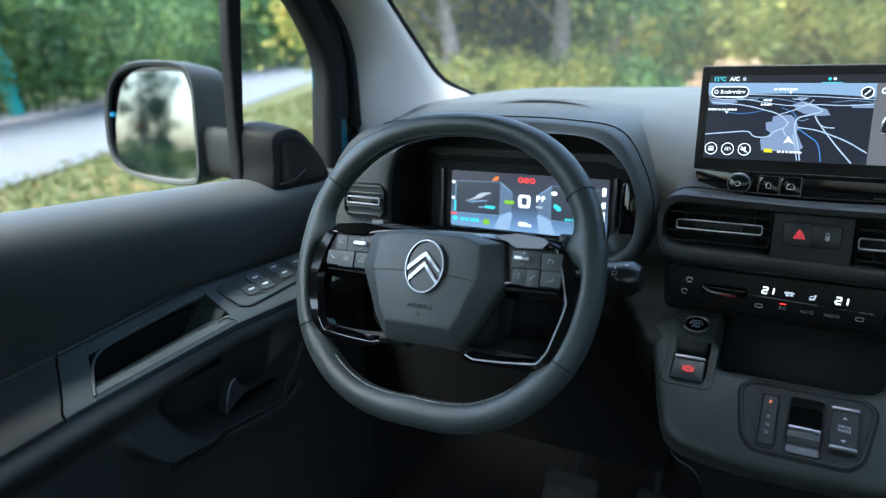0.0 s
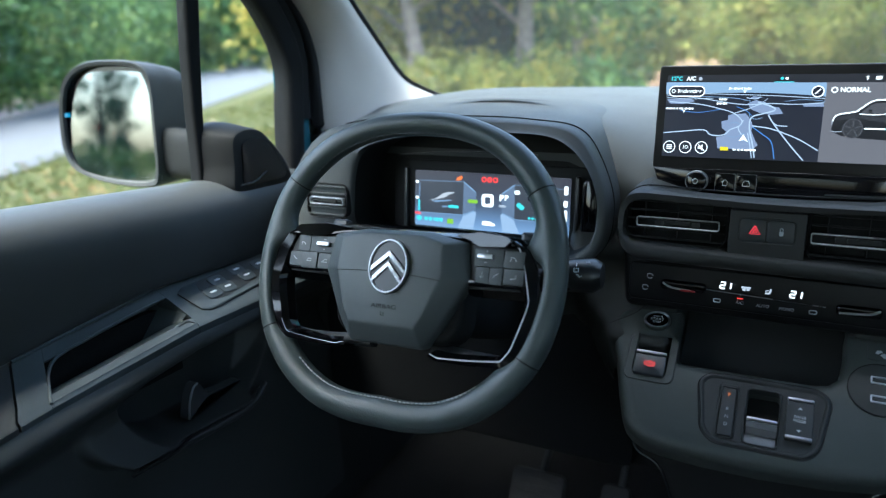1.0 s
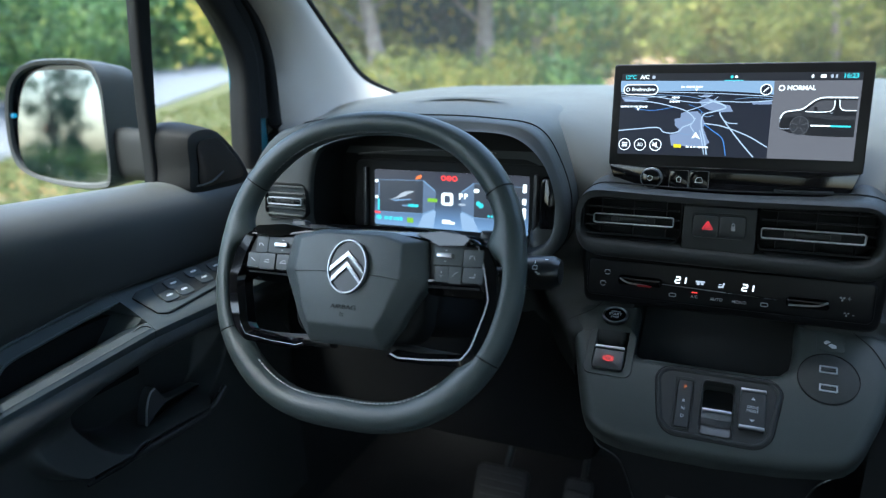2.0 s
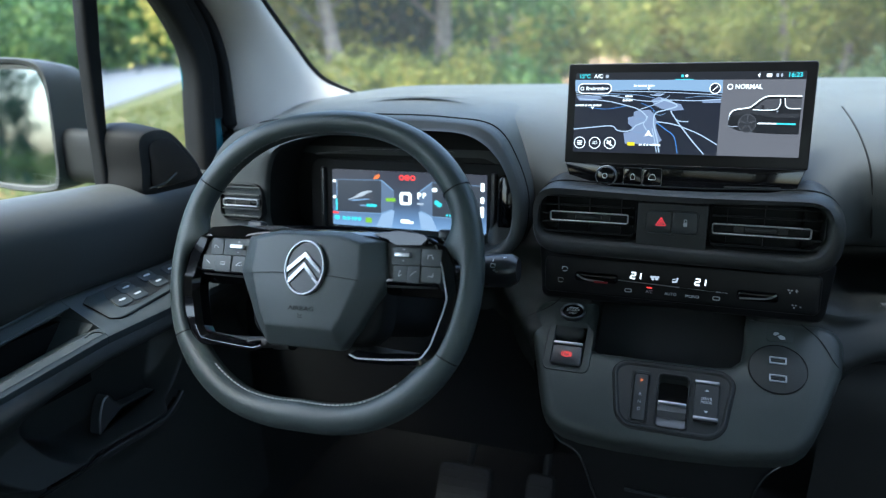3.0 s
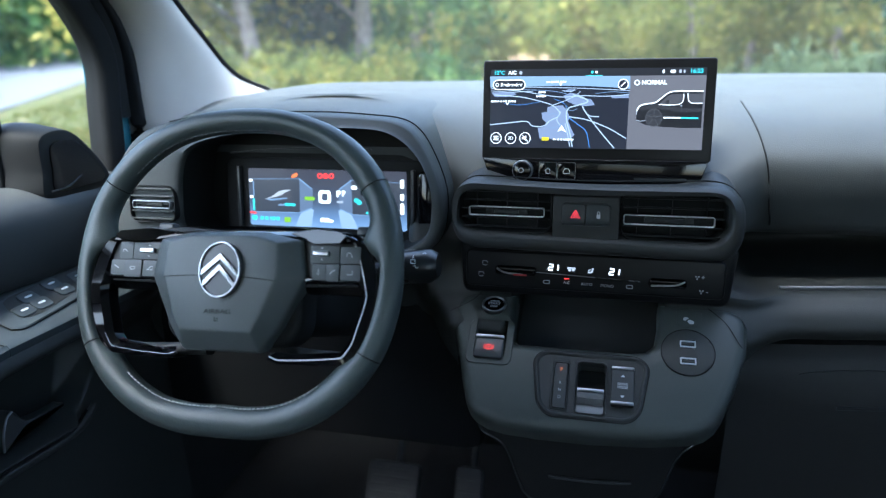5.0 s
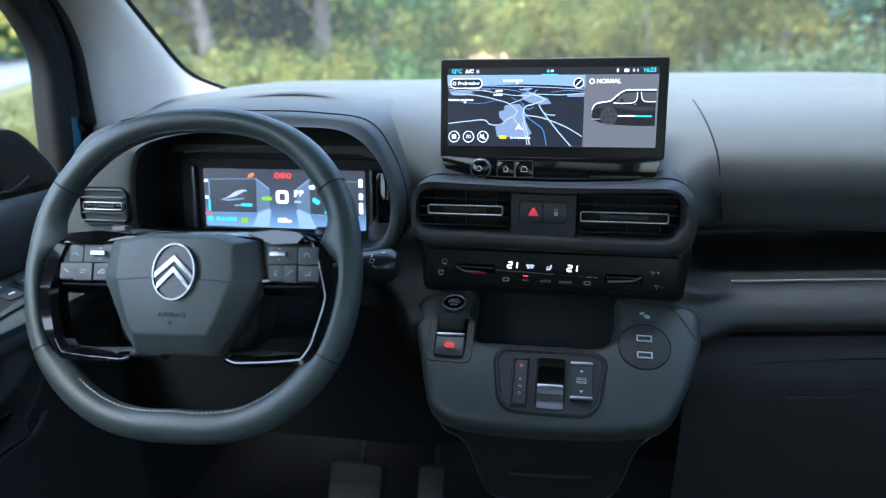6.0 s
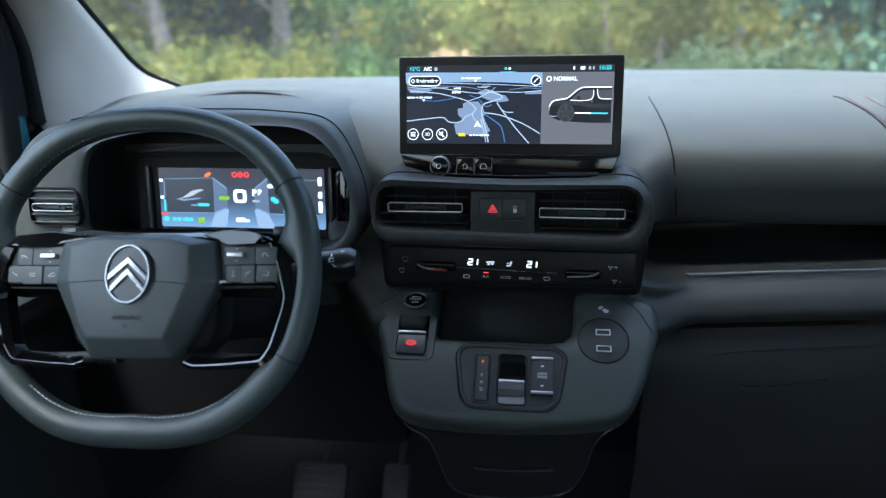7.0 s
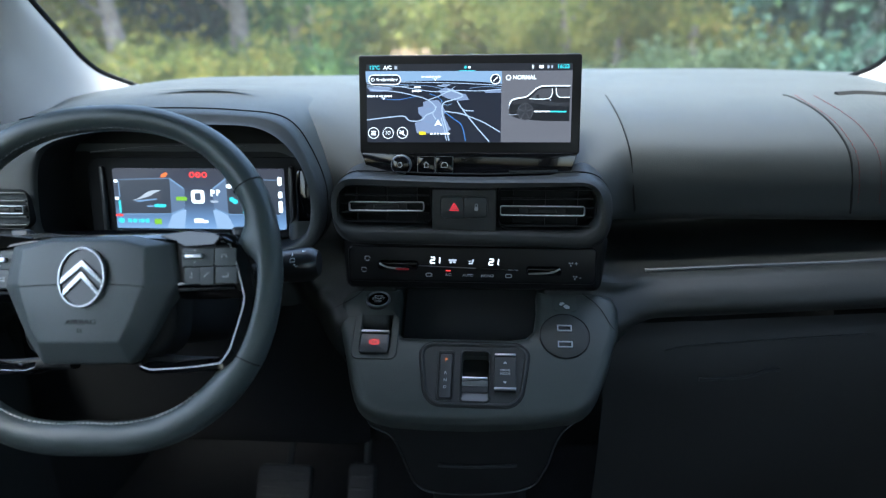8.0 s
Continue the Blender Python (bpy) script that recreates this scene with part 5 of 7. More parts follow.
for wd, g, pts in ((0.0019, G_ROAD, [(-0.1379, -0.0198), (-0.1093, -0.0165), (-0.0881, -0.0149), (-0.0808, -0.0204), (-0.0696, -0.0216), (-0.0615, -0.0187), (-0.0576, -0.0139), (-0.0469, -0.0088), (-0.0433, -0.0019)]),
                   (0.0017, G_ROAD, [(-0.1325, 0.0200), (-0.0968, 0.0172), (-0.0714, 0.0117), (-0.0546, 0.0063), (-0.0445, -0.0033), (-0.0481, -0.0116), (-0.0435, -0.0198)]),
                   (0.0022, G_ROAD, [(-0.0264, -0.0478), (-0.0301, -0.0307), (-0.0354, -0.0114), (-0.0340, 0.0018), (-0.0222, 0.0062), (-0.0092, 0.0106), (-0.0121, 0.0147), (-0.0284, 0.0201)]),
                   (0.0016, G_ROAD, [(-0.0296, -0.0479), (-0.0330, -0.0321), (-0.0369, -0.0170)]),
                   (0.0019, G_ROAD, [(-0.0320, -0.0086), (-0.0131, -0.0112), (0.0032, -0.0164), (0.0221, -0.0243), (0.0424, -0.0361)]),
                   (0.0021, G_ROAD, [(-0.0154, 0.0052), (-0.0124, -0.0003), (-0.0023, -0.0138), (0.0121, -0.0312), (0.0277, -0.0486)]),
                   (0.0016, G_BLUE, [(-0.0319, -0.0100), (-0.0206, -0.0181), (-0.0093, -0.0275), (-0.0040, -0.0481)]),
                   (0.0016, G_ROAD, [(-0.0095, -0.0043), (-0.0040, -0.0075), (0.0066, -0.0082)]),
                   (0.0014, G_ROAD, [(-0.0546, 0.0063), (-0.0387, 0.0119), (-0.0334, 0.0146), (-0.0204, 0.0198)]),
                   (0.0014, G_ROAD, [(-0.1372, 0.0284), (-0.0972, 0.0247), (-0.0471, 0.0173), (-0.0150, 0.0187), (0.0140, 0.0180), (0.0434, 0.0201)]),
                   (0.0012, G_ROAD, [(-0.1373, 0.0310), (-0.0697, 0.0297), (-0.0156, 0.0282), (0.0435, 0.0251)]),
                   (0.0011, G_ROAD, [(-0.0422, 0.0255), (-0.0313, 0.0241), (-0.0261, 0.0268)]),
                   (0.0010, G_ROAD, [(-0.0231, 0.0201), (-0.0180, 0.0247)]),
                   (0.0010, G_BLUE, [(-0.1191, 0.0088), (-0.0963, 0.0069), (-0.0714, 0.0109)]),
                   (0.0010, G_BLUE, [(-0.0524, 0.0146), (-0.0412, 0.0099), (-0.0341, 0.0037)]),
                   (0.0010, G_STEEL2, [(-0.0370, 0.0064), (-0.0353, 0.0018), (-0.0285, -0.0004), (-0.0219, 0.0019)]),
                   (0.0010, G_STEEL2, [(-0.1171, 0.0275), (-0.0612, 0.0253), (-0.0365, 0.0214)]),
                   (0.0010, G_ROAD, [(-0.1371, 0.0253), (-0.1084, 0.0236), (-0.0805, 0.0247)]),
                   (0.0009, G_STEEL2, [(-0.0594, -0.0062), (-0.0513, -0.0047), (-0.0442, -0.0088)]),
                   (0.0009, G_STEEL2, [(-0.0599, -0.0215), (-0.0502, -0.0227), (-0.0396, -0.0170)]),
                   (0.0009, G_STEEL2, [(0.0007, 0.0214), (0.0214, 0.0236), (0.0438, 0.0220)])):
    stroke(sm, pts, wd * 0.78, S2, "map_road", g, tv, 30)
poly(sm, [(-0.0414, -0.0192), (-0.0354, -0.0283), (-0.0410, -0.0259), (-0.0463, -0.0279)], S3, "position_arrow", G_WHITE, tv)
for u, v, kind in ((-0.1290, -0.0374, 0), (-0.1091, -0.0373, 1), (-0.0895, -0.0371, 2)):
    part("map_button", ring(bmesh.new(), sm, oval(0.0076, 0.0078, 28, u, v), oval(0.0066, 0.0068, 28, u, v), S3, S3 + 0.0004), G_WHITE, tv)
    part("map_button_fill", slab(bmesh.new(), sm, oval(0.0067, 0.0069, 28, u, v), S3 - 0.0001, S3 + 0.0002), G_NAVY, tv)
    if kind == 0:
        for d in (-0.0022, 0.0, 0.0022):
            poly(sm, rounded(0.0066, 0.0013, 0.0004, 2, u, v + d), S3 + 0.0003, "map_icon", G_WHITE, tv)
    elif kind == 1:
        words("3D", sm, 0.0062, G_WHITE, tv, "lettering", u, v, S3 + 0.0003)
    else:
        poly(sm, [(u - 0.004, v - 0.0015), (u - 0.001, v - 0.0015), (u + 0.0015, v - 0.004), (u + 0.0015, v + 0.004), (u - 0.001, v + 0.0015), (u - 0.004, v + 0.0015)], S3 + 0.0003, "map_icon", G_WHITE, tv)
        stroke(sm, [(u - 0.004, v + 0.004), (u + 0.004, v - 0.004)], 0.0010, S3 + 0.0006, "map_icon", G_WHITE, tv)
poly(sm, [(-0.0672, -0.0353), (-0.0577, -0.0354), (-0.0575, -0.0398), (-0.0669, -0.0398)], S3, "map_flag", G_YELLOW, tv)
for u, v, bars in ((-0.0521, -0.0383, (3, 2, 2, 10)), (-0.0632, 0.0365, (3, 8, 6)), (-0.0735, 0.0233, (7,)), (-0.0759, 0.0181, (9,)), (-0.1370, 0.0115, (8, 2, 4, 8))):
    # unreadable map names as word-long bars
    for wl_ in bars:
        for q in range(wl_):
            poly(sm, rounded(0.00105, 0.0021 if (q * 7 + wl_) % 3 else 0.0029, 0.0003, 2, u + 0.0006, v), S3, "map_label", G_WHITE, tv)
            u += 0.00138
        u += 0.0012
for u, v in ((-0.0445, 0.0331), (-0.1145, 0.0085)):
    poly(sm, [(u - 0.0022, v + 0.0020), (u, v - 0.0024), (u + 0.0022, v + 0.0020), (u, v + 0.0006)], S3, "place_mark", G_WHITE, tv)
part("search_field", slab(bmesh.new(), sm, rounded(0.043, 0.0125, 0.006, 6, -0.1129, 0.0331), S3, S3 + 0.0003), G_NAVY, tv)
part("search_frame", ring(bmesh.new(), sm, rounded(0.044, 0.0135, 0.0066, 6, -0.1129, 0.0331), rounded(0.0415, 0.011, 0.0054, 6, -0.1129, 0.0331), S3, S3 + 0.0006), G_WHITE, tv)
words("Rechercher", sm, 0.0062, G_WHITE, tv, "lettering", -0.1095, 0.0331, S3 + 0.0006, bold=0.00018)
part("search_icon", ring(bmesh.new(), sm, oval(0.0025, 0.0025, 16, -0.1290, 0.0331), oval(0.0016, 0.0016, 16, -0.1290, 0.0331), S3 + 0.0004, S3 + 0.0008), G_WHITE, tv)
part("zoom_button", ring(bmesh.new(), sm, oval(0.0068, 0.0068, 24, 0.0353, 0.0331), oval(0.0056, 0.0056, 24, 0.0353, 0.0331), S3, S3 + 0.0006), G_WHITE, tv)
part("zoom_fill", slab(bmesh.new(), sm, oval(0.0057, 0.0057, 24, 0.0353, 0.0331), S3, S3 + 0.0003), G_NAVY, tv)
stroke(sm, [(0.0325, 0.0303), (0.0381, 0.0359)], 0.0014, S3 + 0.0004, "zoom_icon", G_WHITE, tv)
words("NORMAL", sm, 0.0074, G_WHITE, tv, "lettering", 0.0735, 0.0350, S3, bold=0.00022)
part("mode_icon", ring(bmesh.new(), sm, oval(0.0036, 0.0036, 20, 0.0524, 0.0350), oval(0.0022, 0.0022, 20, 0.0524, 0.0350), S3, S3 + 0.0004), G_WHITE, tv)
words("12°C", sm, 0.0070, G_CYAN, tv, "lettering", -0.1265, 0.0487, S3, bold=0.00022)
words("A/C", sm, 0.0066, G_WHITE, tv, "lettering", -0.1088, 0.0487, S3, bold=0.00022)
words("16:23", sm, 0.0074, G_CYAN, tv, "lettering", 0.1240, 0.0488, S3, bold=0.00022)
for u, w_, h_, g in ((-0.0976, 0.0040, 0.0042, G_SOFT), (-0.0045, 0.0034, 0.0034, G_CYAN), (0.0007, 0.0034, 0.0030, G_WHITE), (0.0955, 0.0062, 0.0040, G_WHITE), (0.1045, 0.0030, 0.0044, G_SOFT), (0.1093, 0.0022, 0.0042, G_SOFT)):
    poly(sm, rounded(w_, h_, 0.0010, 3, u, 0.0486), S3, "status_icon", g, tv)
stroke(sm, [(0.0828, 0.0474), (0.0856, 0.0500), (0.0842, 0.0513), (0.0842, 0.0462), (0.0856, 0.0475), (0.0828, 0.0500)], 0.0008, S3, "wireless_icon", G_WHITE, tv)
poly(sm, rounded(0.022, 0.0009, 0.0003, 2, -0.002, 0.0443), S3, "status_line", G_CYAN, tv)
poly(sm, [(0.0537, -0.0056), (0.0551, 0.0024), (0.0604, 0.0067), (0.0757, 0.0094), (0.0809, 0.0131), (0.0932, 0.0222), (0.1017, 0.0238), (0.1335, 0.0238), (0.1336, -0.0216), (0.1103, -0.0218), (0.0855, -0.0206), (0.0653, -0.0182), (0.0537, -0.0130)], S2, "car_picture", G_DARKCAR, tv)
G_CARMID = glow("screen_car_body", (0.030, 0.032, 0.042), 0.85 * ES)
poly(sm, [(0.0546, 0.0024), (0.0758, 0.0083), (0.1132, 0.0028), (0.1329, 0.0030), (0.1328, -0.0017), (0.1087, -0.0024), (0.0787, 0.0026), (0.0589, -0.0002)], S2 + 0.0001, "car_flank", G_CARMID, tv)
G_WHEEL = glow("screen_car_wheel", (0.085, 0.09, 0.11), 0.85 * ES)
G_WINDOW = glow("screen_car_window", (0.075, 0.077, 0.095), 0.85 * ES)
poly(sm, [(0.0813, 0.0084), (0.0911, 0.0181), (0.0958, 0.0204), (0.1097, 0.0207), (0.1099, 0.0132), (0.1065, 0.0093), (0.0956, 0.0077)], S2 + 0.0002, "car_glass", G_WINDOW, tv)
poly(sm, [(0.1155, 0.0209), (0.1333, 0.0210), (0.1333, 0.0097), (0.1203, 0.0096), (0.1170, 0.0122)], S2 + 0.0002, "car_glass", G_WINDOW, tv)
stroke(sm, [(0.0539, -0.0011), (0.0560, 0.0040), (0.0608, 0.0072), (0.0757, 0.0099), (0.0809, 0.0133), (0.0885, 0.0199), (0.0944, 0.0230), (0.1017, 0.0240), (0.1335, 0.0240)], 0.0017, S3, "car_roofline", G_WHITE, tv, 40)
stroke(sm, [(0.0537, -0.0056), (0.0539, -0.0011), (0.0556, 0.0024)], 0.0007, S3, "car_nose", G_SOFT, tv, 16)
stroke(sm, [(0.0803, 0.0076), (0.0933, 0.0069), (0.1050, 0.0077), (0.1091, 0.0106), (0.1104, 0.0155), (0.1102, 0.0207)], 0.0011, S3, "car_window_line", G_WHITE, tv, 20)
stroke(sm, [(0.1150, 0.0215), (0.1161, 0.0137), (0.1183, 0.0104), (0.1223, 0.0091), (0.1333, 0.0091)], 0.0011, S3, "car_window_line", G_WHITE, tv, 20)
stroke(sm, [(0.0535, -0.0125), (0.0586, -0.0135), (0.0649, -0.0129)], 0.0008, S3, "car_grille", G_SOFT, tv)
poly(sm, [(0.0891, 0.0126), (0.0927, 0.0131), (0.0931, 0.0084), (0.0902, 0.0082)], S3, "car_mirror", G_DARKCAR, tv)
poly(sm, [(0.1060, 0.0064), (0.1094, 0.0064), (0.1081, 0.0049)], S3, "car_handle", G_SOFT, tv)
part("car_wheel", ring(bmesh.new(), sm, oval(0.0105, 0.0115, 30, 0.0754, -0.0093), oval(0.0096, 0.0106, 30, 0.0754, -0.0093), S3, S3 + 0.0003), G_WHEEL, tv)
poly(sm, oval(0.0096, 0.0106, 26, 0.0754, -0.0093), S2 + 0.0003, "car_hub", G_CARMID, tv)
for k in range(5):
    a = 2 * math.pi * k / 5 + 0.3
    stroke(sm, [(0.0754 + 0.002 * math.cos(a), -0.0093 + 0.002 * math.sin(a)), (0.0754 + 0.009 * math.cos(a), -0.0093 + 0.0098 * math.sin(a))], 0.0010, S3, "car_spoke", G_WHEEL, tv)
poly(sm, [(0.0870, -0.0081), (0.1092, -0.0082), (0.1093, -0.0100), (0.0872, -0.0100)], S3, "charge_bar", G_WHITE, tv)
poly(sm, [(0.1080, -0.0082), (0.1296, -0.0084), (0.1295, -0.0105), (0.1082, -0.0103)], S3 + 0.0001, "charge_bar", G_CYAN, tv)
part("volume_knob", slab(bmesh.new(), sm, oval(0.0125, 0.0125, 36, -0.0905, -0.0795), 0.0, 0.018, 0.003), M_GLOSS, tv, "round black volume knob")
part("knob_ring", ring(bmesh.new(), sm, oval(0.0135, 0.0135, 36, -0.0905, -0.0795), oval(0.0118, 0.0118, 36, -0.0905, -0.0795), 0.002, 0.016, 0.0006), M_TRIM, tv, "dark chrome ring")
part("power_icon", ring(bmesh.new(), sm, oval(0.0036, 0.0036, 20, -0.0915, -0.0795), oval(0.0026, 0.0026, 20, -0.0915, -0.0795), 0.018, 0.0184), M_PRINT, tv)
for u in (-0.0570, -0.0325):
    k = part("key", slab(bmesh.new(), sm, rounded(0.0235, 0.022, 0.002, 3, u, -0.0795), 0.0, 0.006, 0.001), M_GLOSS, tv)
    part("key_edge", ring(bmesh.new(), sm, rounded(0.0240, 0.0225, 0.002, 3, u, -0.0795), rounded(0.0230, 0.0215, 0.002, 3, u, -0.0795), 0.004, 0.0064), M_TRIM, k)
stroke(sm, [(-0.0605, -0.0795), (-0.0570, -0.0760), (-0.0535, -0.0795), (-0.0545, -0.0795), (-0.0545, -0.0835), (-0.0595, -0.0835), (-0.0595, -0.0795)], 0.0009, 0.0062, "home_icon", M_PRINT, tv)
stroke(sm, [(-0.0365, -0.0830), (-0.0365, -0.0800), (-0.0345, -0.0765), (-0.0300, -0.0765), (-0.0280, -0.0800), (-0.0280, -0.0830), (-0.0365, -0.0830)], 0.0009, 0.0062, "car_icon", M_PRINT, tv)
stroke(sm, [(0.055, -0.0880), (0.120, -0.0870)], 0.0022, 0.0042, "chin_glint", M_SATIN, tv)

# ---- centre vents ----
def soft_poly(pts, n=8):
    """A polygon (u, v, radius) with its corners rounded."""
    res = []
    for i, (u, v, r) in enumerate(pts):
        p = Vector((u, v))
        a = (Vector(pts[i - 1][:2]) - p).normalized()
        b = (Vector(pts[(i + 1) % len(pts)][:2]) - p).normalized()
        for k in range(n + 1):
            t = k / n
            res.append(tuple((p + a * r) * (1 - t) ** 2 + p * 2 * t * (1 - t) + (p + b * r) * t * t))
    return res


VO = soft_poly([(-0.175, 1.152, 0.040), (0.186, 1.147, 0.045), (0.186, 1.242, 0.046), (0.0, 1.2362, 0.05), (-0.175, 1.242, 0.040)])
VI = soft_poly([(-0.168, 1.1745, 0.030), (0.167, 1.1690, 0.034), (0.168, 1.2320, 0.028), (0.0, 1.2300, 0.05), (-0.168, 1.2358, 0.028)])


def vrow(o, y, grow=0.0, lean=0.12):
    return [Vector((u, y + lean * (v - 1.2), v)) for u, v in inset(o, -grow)]


def dip(row, lift):
    """The pod's top sinks into a seat under the screen."""
    return [p + Vector((0, 0, lift - (0.024 * (1 - step(0.105, 0.150, abs(p.x - 0.006))) if p.z > 1.2 else 0.0))) for p in row]


bm = bmesh.new()
loft(bm, [dip(vrow(VO, 1.13, -0.004), 0.008), dip(vrow(VO, 1.06), 0.004), dip(vrow(VO, 1.015), 0.0), vrow(VO, 0.990), vrow(VO, 0.978, -0.0018), vrow(VO, 0.970, -0.0055), vrow(VO, 0.967, -0.0100), vrow(VI, 0.966, 0.0035), vrow(VI, 0.968, 0.001), vrow(VI, 0.976, -0.0025), vrow(VI, 0.984, -0.003)], close_u=True)
part("vent_surround", bm, M_PLASTIC, dash, "rounded surround of the centre vents", angle=50)
bm = bmesh.new()
loft(bm, [vrow(VI, 0.983, -0.0025), vrow(VI, 1.012, -0.004)], close_u=True, cap1=True)
part("vent_lining", bm, M_SLAT, dash, "matt black hollow behind the vents")
bm = bmesh.new()
sweep(bm, [p + Vector((0, 0.0, 0.0004)) for p in vrow(VO, 1.008)[14:]], circle(0.0011, 6))
part("surround_seam", bm, M_SEAM, dash)
vent("centre_air_vent", -0.164, -0.044, 1.176, 1.233, 0.974, "black centre air vent with satin slot trim", 5, (0.0025, -0.0022, 0.097, 0.0122))
vent("centre_air_vent", 0.040, 0.164, 1.172, 1.230, 0.974, "black centre air vent with satin slot trim", 5, (-0.0055, -0.0030, 0.106, 0.0126))
hz = thing("hazard_switch_panel", "hazard and door lock buttons between the vents", "switch panel")
hm = face(-0.001, 0.9725, 1.199, 6)
part("plate", slab(bmesh.new(), hm, rounded(0.081, 0.053, 0.002, 3, -0.001, -0.001), -0.03, 0.0005, 0.001), M_PLASTIC, hz)
part("button_frame", ring(bmesh.new(), hm, rounded(0.062, 0.030, 0.007, 6, -0.001, 0.003), rounded(0.0595, 0.0275, 0.006, 6, -0.001, 0.003), 0.0, 0.0016, 0.0004), M_PLASTIC, hz)
for u in (-0.0158, 0.0138):
    part("button", slab(bmesh.new(), hm, rounded(0.0290, 0.0270, 0.005, 5, u, 0.003), -0.002, 0.0014, 0.0012), M_SATIN, hz)
M_REDPRINT = mat("red_print", (0.5, 0.03, 0.04), 0.5, emit=(1, 0.05, 0.08), strength=0.12)
for r in (0.0062, 0.0026):
    t1 = [(-0.0135 + r * math.sin(a) * 1.05, 0.0022 + r * math.cos(a)) for a in (0, -2.094, 2.094, 0)]
    stroke(hm, t1, 0.0013, 0.0014, "hazard_triangle", M_REDPRINT, hz)
part("lock_icon", slab(bmesh.new(), hm, rounded(0.0045, 0.005, 0.001, 3, 0.0145, 0.0015), 0.0014, 0.0018), M_PRINT, hz)
part("lock_shackle", ring(bmesh.new(), hm, rounded(0.0038, 0.005, 0.0019, 4, 0.0145, 0.0055), rounded(0.0022, 0.0034, 0.001, 4, 0.0145, 0.0055), 0.0014, 0.0017), M_PRINT, hz)

# ---- climate panel ----
cl = thing("climate_panel", "gloss black climate panel with lit white digits", "control panel")
km = face(0.006, 0.992, 1.119, 4)
part("panel", slab(bmesh.new(), km, rounded(0.330, 0.050, 0.008), -0.04, 0.0, 0.003), M_PANEL, cl)
part("fascia", slab(bmesh.new(), km, soft_poly([(-0.170, -0.036, 0.012), (0.172, -0.036, 0.012), (0.180, 0.042, 0.012), (-0.176, 0.042, 0.012)]), -0.06, -0.0025, 0.010), M_PANEL, cl, "matt black fascia round the controls")
for u, v in ((-0.0465, 0.0062), (0.0312, 0.0048)):
    # the figure two in five bars, the figure one as a single bar
    for a, b in (((-0.0082, 0.0056), (-0.0012, 0.0056)), ((-0.0018, 0.0050), (-0.0022, 0.0006)), ((-0.0086, 0.0000), (-0.0018, 0.0000)), ((-0.0086, -0.0006), (-0.0090, -0.0050)), ((-0.0090, -0.0056), (-0.0020, -0.0056)), ((0.0066, 0.0058), (0.0058, -0.0058))):
        stroke(km, [(u + a[0] * 0.82, v + a[1] * 0.68), (u + b[0] * 0.82, v + b[1] * 0.68)], 0.0020, 0.0004, "digit_bar", G_WHITE, cl)
for du, dv, w_, h_ in ((0.0, 0.0016, 0.0110, 0.0026), (-0.0022, -0.0012, 0.0036, 0.0030), (0.0024, -0.0010, 0.0040, 0.0024)):
    poly(km, rounded(w_, h_, 0.001, 2, -0.0243 + du, 0.0048 + dv), 0.0003, "fan_icon", G_SOFT, cl)
stroke(km, [(-0.003, 0.0022), (0.0018, 0.0026), (0.0034, 0.0080)], 0.0024, 0.0003, "airflow_icon", G_SOFT, cl)
stroke(km, [(-0.003, 0.0050), (0.0008, 0.0062)], 0.0012, 0.0003, "airflow_arrow", G_SOFT, cl)
bar("divider", [km @ Vector((u, v, 0.001)) for u, v in ((-0.0694, -0.0014), (0.0625, -0.0060))], 0.0015, 0.001, M_DIMCHROME, cl)
for text, u in (("A/C", -0.030), ("AUTO", -0.004), ("MONO", 0.022)):
    words(text, km, 0.0052, M_PRINT, cl, "lettering", u, -0.0135 - 0.02 * (u + 0.03), 0.0003)
for u in (-0.056, 0.050):
    part("defrost_icon", ring(bmesh.new(), km, rounded(0.009, 0.0052, 0.002, 3, u, -0.0140), rounded(0.0066, 0.003, 0.001, 3, u, -0.0140), 0.0, 0.0005), M_PRINT, cl)
poly(km, rounded(0.007, 0.0014, 0.0004, 2, -0.030, -0.0080), 0.0004, "ac_lamp", G_RED, cl)
for u, v in ((-0.1385, 0.0075), (-0.1435, -0.0080)):
    stroke(km, [(u - 0.0035, v - 0.001), (u - 0.003, v + 0.0028), (u + 0.002, v + 0.0030), (u + 0.0038, v + 0.0005)], 0.0010, 0.0003, "airflow_icon", M_PRINT, cl)
    stroke(km, [(u + 0.0030, v - 0.0018), (u + 0.0005, v - 0.0032), (u - 0.0028, v - 0.0024)], 0.0010, 0.0003, "airflow_icon", M_PRINT, cl)
for u, v, t in ((0.134, 0.0035, "+"), (0.140, -0.0145, "-")):
    words(t, km, 0.009, M_PRINT, cl, "lettering", u + 0.004, v, 0.0003)
    for g in (30, 150, 270):
        poly(km, [(u - 0.003 + a * math.cos(radians(g)) - b * math.sin(radians(g)), v + a * math.sin(radians(g)) + b * math.cos(radians(g))) for a, b in ((0.0003, 0.0), (0.0022, -0.0012), (0.0034, 0.0002), (0.0020, 0.0010))], 0.0002, "fan_blade", M_PRINT, cl)
for u, v, w_, line in ((-0.097, -0.0005, 0.054, ((-0.1213, 0.0024), (-0.1145, -0.0015), (-0.106, -0.0034), (-0.0869, -0.0045))), (0.096, -0.0062, 0.046, ((0.1165, -0.0018), (0.1095, -0.0058), (0.1005, -0.0076), (0.0757, -0.0090)))):
    lv = part("temperature_lever", slab(bmesh.new(), km, rounded(w_, 0.012, 0.004, 4, u, v), -0.004, 0.006, 0.003), M_GLOSS, cl)
    stroke(km, line, 0.0024, 0.0062, "lever_edge", M_CHROME, lv, 14)
